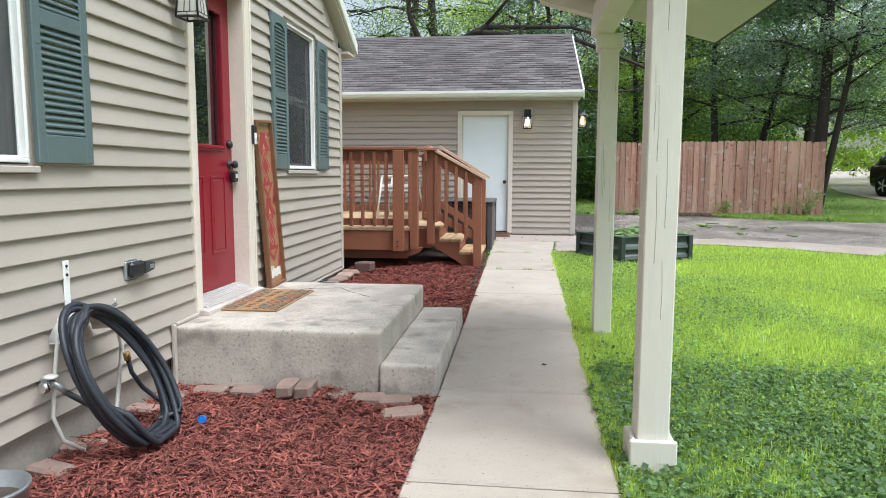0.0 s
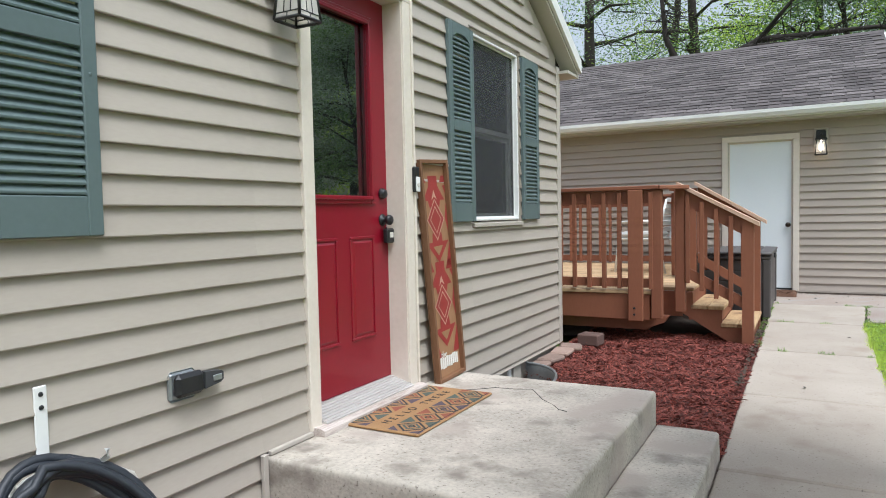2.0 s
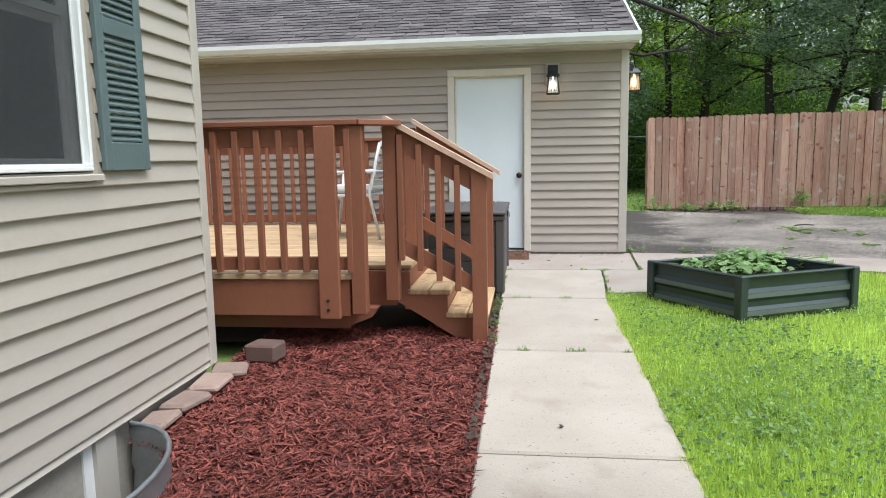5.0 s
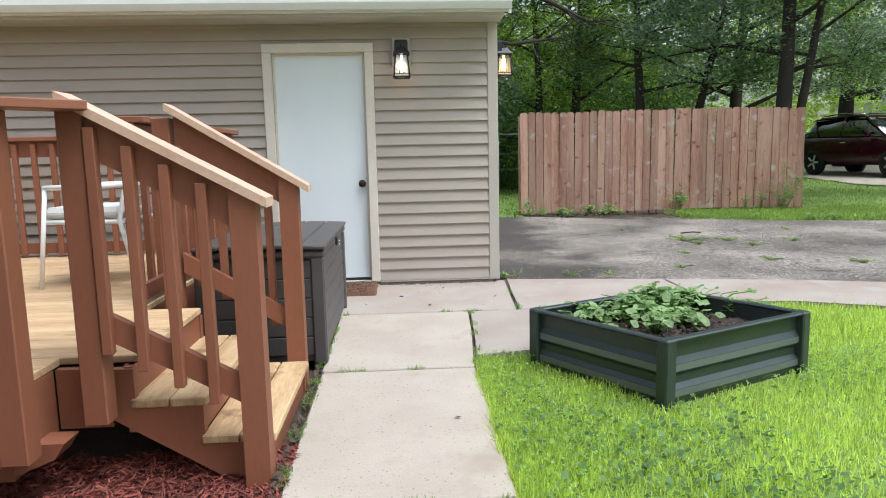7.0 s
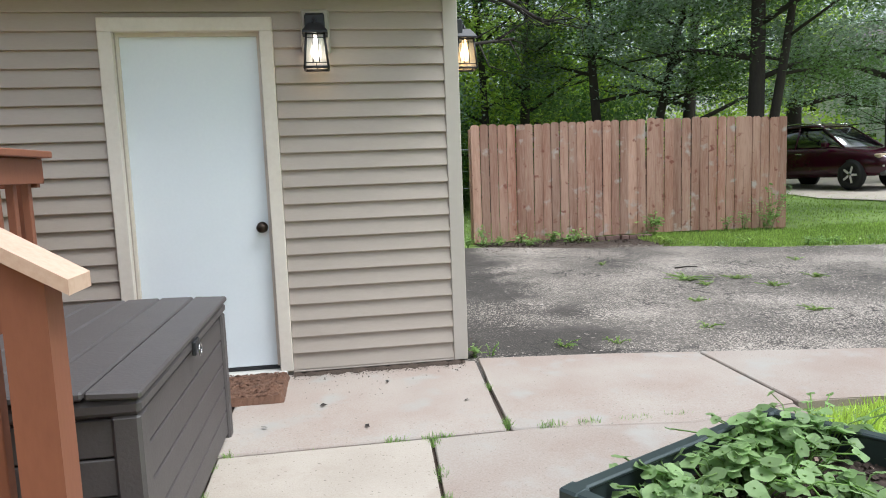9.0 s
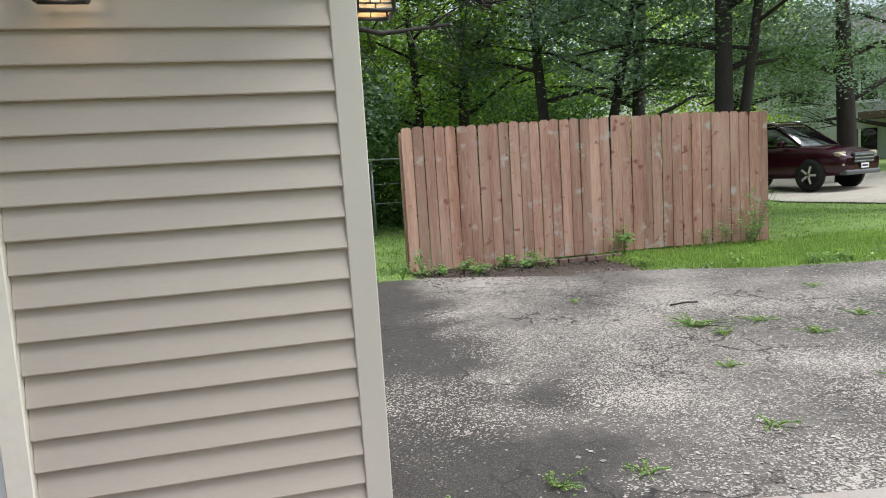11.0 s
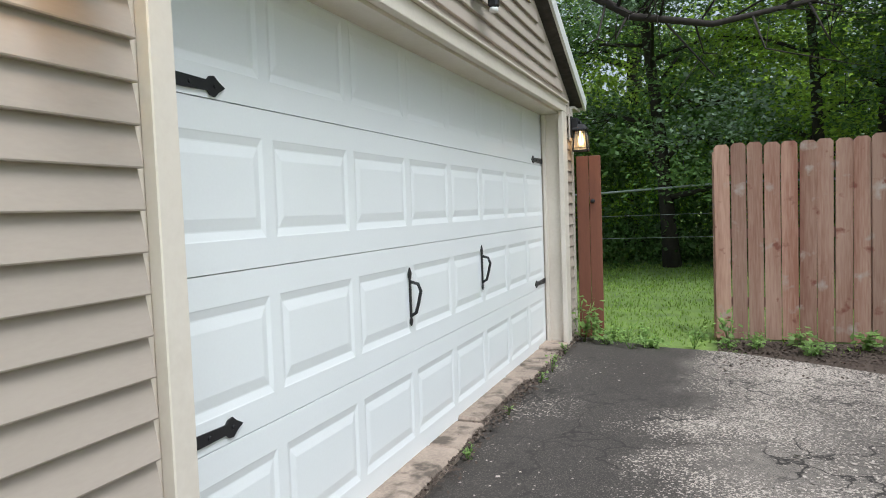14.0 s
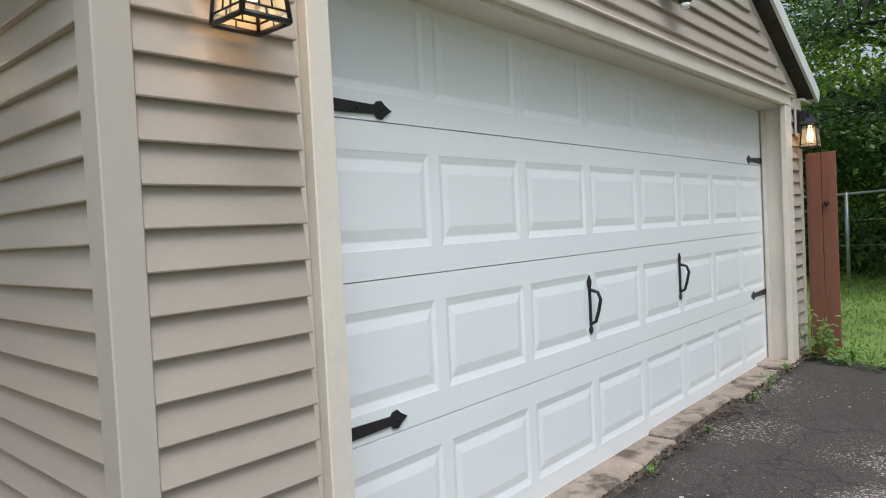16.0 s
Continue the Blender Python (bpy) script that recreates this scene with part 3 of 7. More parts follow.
def mulch(name, x0, x1, y0, y1, seed, count, mat="mulch"):
    bm = bmesh.new()
    nx, ny = int((x1 - x0) / 0.09), int((y1 - y0) / 0.09)
    rows = []
    for i in range(nx + 1):
        row = []
        for j in range(ny + 1):
            x, y = x0 + (x1 - x0) * i / nx, y0 + (y1 - y0) * j / ny
            row.append(bm.verts.new((x, y, ground_z(y) - 0.02 + 0.035 * noise.noise((x * 2.3, y * 2.3, seed)) + 0.02 * noise.noise((x * 7, y * 7, seed)))))
        rows.append(row)
    for i in range(nx):
        for j in range(ny):
            if not in_well(rows[i][j].co.x, rows[i][j].co.y):
                bm.faces.new((rows[i][j], rows[i + 1][j], rows[i + 1][j + 1], rows[i][j + 1]))
    bed = tagged(part(name, bm, "mulch_bed"), "bed of red dyed shredded wood mulch", "mulch bed", kind="structure")
    rng = np.random.default_rng(seed)
    p = np.stack([rng.uniform(x0, x1, count), rng.uniform(y0, y1, count)], 1)
    out = []
    for x, y in p:
        if in_well(x, y):
            continue
        z = ground_z(y) - 0.02 + 0.035 * noise.noise((x * 2.3, y * 2.3, seed)) + 0.02 * noise.noise((x * 7, y * 7, seed)) + rng.uniform(0, 0.025)
        a, tilt, roll = rng.uniform(0, math.tau), rng.normal(0, 0.3), rng.normal(0, 0.6)
        ln, w = rng.gamma(3, 0.0058) + 0.008, rng.uniform(0.002, 0.006)
        d = Vector((math.cos(a) * math.cos(tilt), math.sin(a) * math.cos(tilt), math.sin(tilt)))
        s = Vector((-math.sin(a) * math.cos(roll), math.cos(a) * math.cos(roll), math.sin(roll)))
        c = Vector((x, y, z))
        out.append([c - d * ln - s * w * 0.5, c - d * ln * 0.6 + s * w, c + d * ln + s * w * 0.3, c + d * ln * 0.5 - s * w])
    quads("mulch_chips", out, mat, None, "loose shredded red wood chips", "mulch")
    return bed


mulch("mulch_bed", -1.87, -0.27, 1.6, 4.72, 3, 42000)
mulch("mulch_bed", -1.87, -0.27, 6.38, 9.6, 5, 42000, "mulch_wet")

# ---- house ----
HX = -1.893
house = thing("house", "taupe vinyl-sided house with green shutters and red door", "house")
part("foundation", box(-9, HX - 0.03, -4, 8.49, -0.6, -0.02), "foundation", house)
WIN1, DOOR, WIN2, BWIN = (2.50, 3.60, 1.10, 2.40), (4.985, 5.93, 0.15, 2.42), (6.735, 7.565, 1.10, 2.385), (6.55, 7.28, -0.6, -0.05)
bm = bmesh.new()
ys_, zs_ = sorted({-4.0, 8.50, *[o[k] for o in (WIN1, DOOR, WIN2) for k in (0, 1)]}), sorted({-0.03, 2.55, *[o[k] for o in (WIN1, DOOR, WIN2) for k in (2, 3)]})
for c, d in zip(ys_, ys_[1:]):
    for e, f in zip(zs_, zs_[1:]):
        if not any(o[0] < (c + d) / 2 < o[1] and o[2] < (e + f) / 2 < o[3] for o in (WIN1, DOOR, WIN2)):
            add_box(bm, HX - 0.14, HX - 0.004, c, d, e, f)
bmesh.ops.remove_doubles(bm, verts=bm.verts, dist=0.0005)
part("wall", bm, "siding", house)
part("wall", prism([(-4, 2.55), (8.50, 2.55), (2.25, 5.9)], "x", HX - 0.14, HX - 0.004), "siding", house)
part("wall", box(-9, HX - 0.14, 8.36, 8.50, -0.03, 2.5), "siding", house)
part("wall", box(-9.1, -9, -4, 8.5, -0.03, 2.5), "siding", house)
part("wall", box(-9, HX - 0.14, -4.1, -4, -0.03, 2.5), "siding", house)
# added unseen wall, its black paint stands for the unlit room
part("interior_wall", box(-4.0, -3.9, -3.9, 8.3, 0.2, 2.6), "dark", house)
part("corner_board", box(HX - 0.06, HX + 0.024, 8.455, 8.535, -0.03, 2.46, 0.004), "grey_trim", house)


def roof_slab(pts, mat, parent, name="roof"):
    """A sloping slab: four corners on top, and a thickness below."""
    bm = bmesh.new()
    top = [bm.verts.new(p) for p in pts]
    low = [bm.verts.new(Vector(p) - Vector((0, 0, 0.10))) for p in pts]
    bm.faces.new(top), bm.faces.new(low[::-1])
    for i in range(4):
        j = (i + 1) % 4
        bm.faces.new((top[i], low[i], low[j], top[j]))
    return part(name, bm, mat, parent)


# rake: rises from the far eave towards the ridge
RS, EY, EZ, RX = 0.56, 8.80, 2.56, -1.75
roof_slab([(-9.4, EY, EZ), (RX - 0.01, EY, EZ), (RX - 0.01, 2.25, EZ + RS * (EY - 2.25)), (-9.4, 2.25, EZ + RS * (EY - 2.25))], "shingle", house)
roof_slab([(-9.4, -4.36, EZ), (RX - 0.01, -4.36, EZ), (RX - 0.01, 2.25, EZ + RS * 6.61), (-9.4, 2.25, EZ + RS * 6.61)], "shingle", house)
part("rake_board", prism([(EY + 0.01, EZ - 0.12), (EY + 0.01, EZ + 0.0), (2.25, EZ + RS * (EY - 2.25)), (2.25, EZ + RS * (EY - 2.25) - 0.12)], "x", RX - 0.028, RX), "white", house)
part("soffit", prism([(EY, EZ - 0.15), (EY, EZ - 0.12), (2.25, EZ - 0.12 + RS * (EY - 2.25)), (2.25, EZ - 0.15 + RS * (EY - 2.25))], "x", HX - 0.02, RX - 0.029), "soffit", house)
part("eave_soffit", box(-9.2, RX - 0.03, 8.50, EY, EZ - 0.16, EZ - 0.135), "soffit", house)
part("fascia", box(-9.2, RX - 0.03, EY - 0.02, EY + 0.012, EZ - 0.16, EZ - 0.02), "white", house)

# concrete porch of slab and step
def porch():
    root = thing("porch_step", "rough old concrete stoop with a lower step", "steps")
    for name, b in (("landing", (HX - 0.02, -0.615, 4.69, 6.41, -0.45, 0.15)), ("step", (-0.613, -0.283, 4.66, 6.40, -0.45, -0.03))):
        bm = box(*b)
        bmesh.ops.subdivide_edges(bm, edges=bm.edges[:], cuts=14, use_grid_fill=True)
        for v in bm.verts:
            n = noise.noise_vector(v.co * 3.1) * 0.007 + noise.noise_vector(v.co * 11) * 0.004
            v.co += Vector((n.x, n.y, n.z * (0.35 if v.co.z > b[5] - 0.01 else 1)))
        for f in bm.faces:
            f.smooth = True
        ob = part(name, bm, "concrete", root)
        bv = ob.modifiers.new("edge", "BEVEL")
        bv.width, bv.segments, bv.angle_limit = 0.015, 2, radians(50)
    crack = [(-1.60, 6.0), (-1.541, 6.042), (-1.46, 6.12), (-1.35, 6.13), (-1.25, 6.166), (-1.18, 6.07), (-1.124, 5.989), (-1.03, 5.905), (-0.99, 5.85), (-0.939, 5.831)]
    part("crack", tube([(x, y, 0.1495) for x, y in crack], 0.0026, 4), "ink", root, "dark crack across the concrete")
    return root


porch()

# ---- garage ----
GY, GX, GY2 = 12.952, 1.075, 18.96
garage = thing("garage", "taupe vinyl-sided garage with grey shingle roof", "garage")
GD = (-0.985, -0.01, -0.02, 2.17)      # side door and its trim, along x
BD = (13.40, 18.60, -0.02, 2.36)       # vehicle door and its trim, along y
part("wall", box(-7, -0.90, GY + 0.004, GY + 0.12, -0.1, 2.42), "siding_g", garage)
part("wall", box(-0.90, -0.095, GY + 0.004, GY + 0.12, 2.09, 2.42), "siding_g", garage)
part("wall", box(-0.095, GX - 0.004, GY + 0.004, GY + 0.12, -0.1, 2.42), "siding_g", garage)
part("wall", box(GX - 0.124, GX - 0.004, GY + 0.12, 13.46, -0.1, 2.42), "siding_g", garage)
part("wall", box(GX - 0.124, GX - 0.004, 18.56, GY2 - 0.004, -0.1, 2.42), "siding_g", garage)
part("wall", box(GX - 0.124, GX - 0.004, 13.46, 18.56, 2.30, 2.42), "siding_g", garage)
part("wall", prism([(GY + 0.01, 2.42), (GY2 - 0.01, 2.42), ((GY + GY2) / 2, 3.80)], "x", GX - 0.124, GX - 0.004), "siding_g", garage)
part("wall", box(-7, GX - 0.124, GY2 - 0.12, GY2 - 0.004, -0.1, 2.42), "siding_g", garage)
part("wall", box(-7.1, -7, GY, GY2, -0.1, 2.42), "siding_g", garage)
for y in (GY, GY2):
    s = 1 if y > 15 else -1
    part("corner_board", box(GX - 0.07, GX + 0.022, y - 0.022 if s < 0 else y - 0.07, y + 0.07 if s < 0 else y + 0.022, 0.015, 2.34, 0.004), "grey_trim", garage)
RZ, RY, E1, E2 = 4.03, (GY + GY2) / 2, GY - 0.33, GY2 + 0.33
ez = 2.475
for e in (E1, E2):
    roof_slab([(-7.2, e, ez), (1.15, e, ez), (1.15, RY, RZ), (-7.2, RY, RZ)], "shingle", garage)
    s = 1 if e < 15 else -1
    part("fascia", box(-7.2, 1.16, e - 0.02, e + 0.02, ez - 0.115, ez - 0.005, 0.003), "white", garage)
    part("gutter", prism([(e - s * 0.022, ez - 0.10), (e - s * 0.07, ez - 0.10), (e - s * 0.095, ez - 0.05), (e - s * 0.095, ez - 0.006), (e - s * 0.085, ez - 0.006), (e - s * 0.022, ez - 0.03)], "x", -7.2, 1.165), "white", garage)
    part("eave_soffit", box(-7.2, 1.12, min(e + s * 0.02, GY if s > 0 else GY2), max(e + s * 0.02, GY if s > 0 else GY2), 2.335, 2.36), "soffit", garage)
    part("rake_board", prism([(e, ez - 0.13), (e, ez), (RY, RZ), (RY, RZ - 0.13)], "x", 1.152, 1.176), "white", garage)

# ---- rough things ----
# siding of the house's gable wall
def house_limit(z, a, b):
    return (a, b) if z < 2.44 else (max(a, -4 + (z - 2.44) / RS), b - max(0, z - 2.44) / RS)


SIDE_W1, SIDE_W2 = (2.44, 3.63, 1.06, 2.44), (6.70, 7.60, 1.06, 2.42)
CUT = [SIDE_W1, SIDE_W2, DOOR, (4.68, 6.42, -0.1, 0.155)]
for y0, y1, z0 in ((-0.4, 5.4, 0.0649), (5.4, 8.46, 0.0074)):
    siding(house, "x", HX, 1, y0, y1, -0.03, z0, z0 + 0.03, CUT, "siding")
    siding(house, "x", HX, 1, y0, y1, z0, 2.45, 0.1037, CUT, "siding")
siding(house, "x", HX, 1, -0.4, 8.46, z0 + 0.1037 * 24, 3.3, 0.1037, [], "siding", house_limit)


# entrance door
def entrance():
    root = thing("entrance_door", "red panelled entry door, closed, with a large glass light", "door")
    y0, y1 = 5.07, 5.86
    bm = bmesh.new()
    X0, X1 = -2.035, -1.992
    gl = (5.165, 5.68, 1.25, 2.20)
    for a, b, c, d in ((y0, gl[0], 0.238, 2.335), (gl[1], y1, 0.238, 2.335), (gl[0], gl[1], 0.238, gl[2]), (gl[0], gl[1], gl[3], 2.335)):
        add_box(bm, X0, X1, a, b, c, d)
    part("door_leaf", bm, "red", root)
    # raised frame round the glass
    for w, xo in ((0.042, X1 + 0.014), (0.022, X1 + 0.024)):
        bm = bmesh.new()
        a, b, c, d = gl[0] - w + 0.012, gl[1] + w - 0.012, gl[2] - w + 0.012, gl[3] + w - 0.012
        add_box(bm, X1 - 0.004, xo, a, a + w, c, d, 0.004), add_box(bm, X1 - 0.004, xo, b - w, b, c, d, 0.004)
        add_box(bm, X1 - 0.004, xo, a + w, b - w, c, c + w, 0.004), add_box(bm, X1 - 0.004, xo, a + w, b - w, d - w, d, 0.004)
        part("glazing_bead", bm, "red", root)
    part("pane", box(X0 + 0.010, X0 + 0.018, gl[0], gl[1], gl[2], gl[3]), "door_glass", root, "dark reflecting glass")
    for a, b in ((5.145, 5.37), (5.475, 5.70)):
        c, d = 0.49, 1.045
        rim = bmesh.new()
        for e, f, g, h in ((a, b, c, c + 0.016), (a, b, d - 0.016, d), (a, a + 0.016, c + 0.016, d - 0.016), (b - 0.016, b, c + 0.016, d - 0.016)):
            add_box(rim, X1 - 0.002, X1 + 0.007, e, f, g, h, 0.003)
        p = part("panel_moulding", rim, "red", root)
        bm = bmesh.new()
        add_box(bm, X1 - 0.003, X1 + 0.006, a + 0.035, b - 0.035, c + 0.035, d - 0.035)
        for v in bm.verts:
            if v.co.x < X1:
                v.co.y += 0.018 if v.co.y > (a + b) / 2 else -0.018
                v.co.z += 0.018 if v.co.z > (c + d) / 2 else -0.018
        part("raised_panel", bm, "red", root)
    turn = pose(X1, 5.785, 1.13, 0, 90, 0)
    part("knob", lathe([(0.033, 0), (0.033, 0.008), (0.013, 0.012), (0.012, 0.03), (0.026, 0.038), (0.03, 0.05), (0.024, 0.062), (0.008, 0.066)], turn), "iron", root, "black round knob")
    part("deadbolt", lathe([(0.031, 0), (0.031, 0.012), (0.024, 0.022), (0.024, 0.026), (0.006, 0.028)], pose(X1, 5.785, 1.277, 0, 90, 0)), "iron", root, "black deadbolt")
    lock = part("lockbox", box(X1 + 0.016, X1 + 0.052, 5.763, 5.833, 1.0, 1.082, 0.008), "iron", root, "black key lockbox hung on the knob")
    part("shackle", tube([(X1 + 0.034, 5.775 + 0.0 * k, 1.08) if k == 0 else (X1 + 0.034, 5.798 - 0.024 * math.cos(k * math.pi / 8), 1.10 + 0.05 * math.sin(k * math.pi / 8)) for k in range(9)], 0.005, 8), "chrome", lock)
    part("dial", box(X1 + 0.052, X1 + 0.056, 5.78, 5.816, 1.03, 1.06, 0.002), "plastic", lock)
    return root


entrance()


def frame_round(root, name, mat, axis, plane0, plane1, a, b, c, d, w, bottom=True, top=True):
    """Casing boards round an opening a..b, c..d, set outwards by w."""
    def bx(e, f, g, h):
        if f - e < 0.001 or h - g < 0.001:
            return
        part(name, box(plane0, plane1, e, f, g, h, 0.004) if axis == "x" else box(e, f, plane0, plane1, g, h, 0.004), mat, root)
    bx(a - w, a, c, d), bx(b, b + w, c, d)
    if top:
        bx(a - w, b + w, d, d + w)
    if bottom:
        bx(a - w, b + w, c - w, c)


M["worn_wood"] = material("worn_sill", (0.62, 0.55, 0.51), 0.75, (0.30, 0.23, 0.19), 5, 40, 0.4, stretch=(4, 0.4, 4), amount=0.85)
M["worn_alu"] = material("worn_threshold", (0.60, 0.58, 0.56), 0.45, (0.36, 0.33, 0.31), 6, 60, 0.2, metal=0.25, stretch=(4, 0.4, 4))
casing = thing("door_1", "cream-painted door frame with peeling sill at the red door", "door frame", kind="structure")
frame_round(casing, "casing", "trim", "x", HX - 0.02, HX + 0.032, 5.05, 5.845, 0.17, 2.345, 0.075, bottom=False)
part("casing_edge", box(HX - 0.02, HX + 0.040, 5.922, 5.94, 0.17, 2.42, 0.003), "trim", casing)
for a, b in ((5.045, 5.058), (5.838, 5.852)):
    part("jamb", box(-2.04, HX + 0.02, a, b, 0.2, 2.345), "trim", casing)
part("jamb", box(-2.04, HX + 0.02, 5.058, 5.838, 2.336, 2.35), "trim", casing)
part("sill", prism([(-2.04, 0.15), (-1.80, 0.15), (-1.80, 0.176), (-1.825, 0.186), (-2.04, 0.186)], "y", 4.99, 5.93), "worn_wood", casing, "worn whitish wooden sill")
part("threshold", prism([(-2.04, 0.187), (-1.838, 0.187), (-1.838, 0.193), (-1.985, 0.234), (-2.04, 0.236)], "y", 5.058, 5.838), "worn_alu", casing, "ribbed pale aluminium threshold")
for i in range(7):
    x = -1.972 + i * 0.020
    z = 0.234 - 0.279 * (x + 1.985)
    part("rib", prism([(x - 0.005, z - 0.002), (x + 0.005, z - 0.005), (x + 0.004, z + 0.0035), (x - 0.003, z + 0.0045)], "y", 5.06, 5.836), "worn_alu", casing)


# windows with screens
def window(name, y0, y1, z0, z1, meet, label):
    root = thing(name, label, "window", kind="structure")
    frame_round(root, "window_frame", "white", "x", HX - 0.035, HX + 0.012, y0, y1, z0, z1, 0.018)
    part("window_sill", box(HX - 0.02, HX + 0.036, y0 - 0.05, y1 + 0.05, z0 - 0.062, z0 - 0.032, 0.004), "grey_trim", root)
    part("jamb_liner", box(HX - 0.10, HX - 0.052, y0 - 0.02, y0 + 0.02, z0, z1), "white", root)
    part("jamb_liner", box(HX - 0.10, HX - 0.052, y1 - 0.02, y1 + 0.02, z0, z1), "white", root)
    for nm, a, b, x in (("upper_sash", meet, z1, HX - 0.045), ("lower_sash", z0, meet, HX - 0.062)):
        s = part(nm, box(x - 0.02, x, y0 + 0.021, y0 + 0.055, a, b), "white", root)
        part("stile", box(x - 0.02, x, y1 - 0.055, y1 - 0.021, a, b), "white", s)
        part("rail", box(x - 0.02, x, y0 + 0.055, y1 - 0.055, a, a + 0.035), "white", s)
        part("rail", box(x - 0.02, x, y0 + 0.055, y1 - 0.055, b - 0.035, b), "white", s)
        part("pane", box(x - 0.013, x - 0.008, y0 + 0.055, y1 - 0.055, a + 0.035, b - 0.035), "glass", s)
    part("insect_screen", box(HX - 0.024, HX - 0.022, y0 + 0.012, y1 - 0.012, z0 + 0.012, z1 - 0.012), SCREEN, root, "fine dark insect screen")
    for a, b, c, d in ((y0 + 0.001, y0 + 0.009, z0, z1), (y1 - 0.009, y1 - 0.001, z0, z1), (y0 + 0.009, y1 - 0.009, z0, z0 + 0.012), (y0 + 0.009, y1 - 0.009, z1 - 0.009, z1)):
        part("screen_frame", box(HX - 0.028, HX - 0.018, a, b, c, d), "white", root)
    return root


SCREEN = pane("screen_mesh", (0.045, 0.047, 0.052), 0.6, 0.5)
window("window_2", 6.765, 7.535, 1.125, 2.36, 1.735, "white double-hung window behind a dark insect screen")
window("window_1", 2.53, 3.575, 1.125, 2.36, 1.735, "white double-hung window behind a dark insect screen")


# shutters
def shutter(y0, y1, z0, z1):
    root = thing("shutter", "blue-green louvred plastic shutter screwed beside the window", "shutter", "window shutters")
    X0, X1 = HX + 0.012, HX + 0.040
    zm, st = z0 + (z1 - z0) * 0.49, 0.052
    part("stile", box(X0, X1, y0, y0 + st, z0, z1, 0.004), "shutter", root)
    part("stile", box(X0, X1, y1 - st, y1, z0, z1, 0.004), "shutter", root)
    part("rail", box(X0, X1 - 0.001, y0 + st, y1 - st, z0, z0 + 0.125, 0.003), "shutter", root)
    part("rail", box(X0, X1 - 0.001, y0 + st, y1 - st, zm - 0.035, zm + 0.035, 0.003), "shutter", root)
    ym, hw = (y0 + y1) / 2, (y1 - y0) / 2 - st
    arch = [(y0 + st, z1), (y1 - st, z1)] + [(ym + hw * math.cos(k * math.pi / 12), z1 - 0.115 + 0.055 * math.sin(k * math.pi / 12)) for k in range(13)]
    part("top_rail", prism(arch, "x", X0, X1 - 0.001), "shutter", root)
    part("backing", box(X0, X0 + 0.006, y0 + st, y1 - st, z0 + 0.12, z1 - 0.05), "shutter", root)
    for a, b in ((z0 + 0.128, zm - 0.038), (zm + 0.038, z1 - 0.075)):
        n = round((b - a) / 0.030)
        for i in range(n):
            z = a + (b - a) * (i + 0.5) / n
            part("slat", prism([(X0 + 0.005, z + 0.010), (X0 + 0.008, z + 0.014), (X1 - 0.004, z - 0.006), (X1 - 0.005, z - 0.013)], "y", y0 + st, y1 - st), "shutter", root)
    for y in (y0 + 0.026, y1 - 0.026):
        for z in (z0 + 0.4 * (z1 - z0), z0 + 0.8 * (z1 - z0)):
            part("screw", lathe([(0.007, 0), (0.006, 0.003), (0.002, 0.004)], pose(X1 - 0.001, y, z, 0, 90, 0), 8), "shutter", root)
    return root


shutter(3.615, 3.985, 1.105, 2.375), shutter(6.375, 6.725, 1.105, 2.375), shutter(7.60, 7.945, 1.105, 2.375)


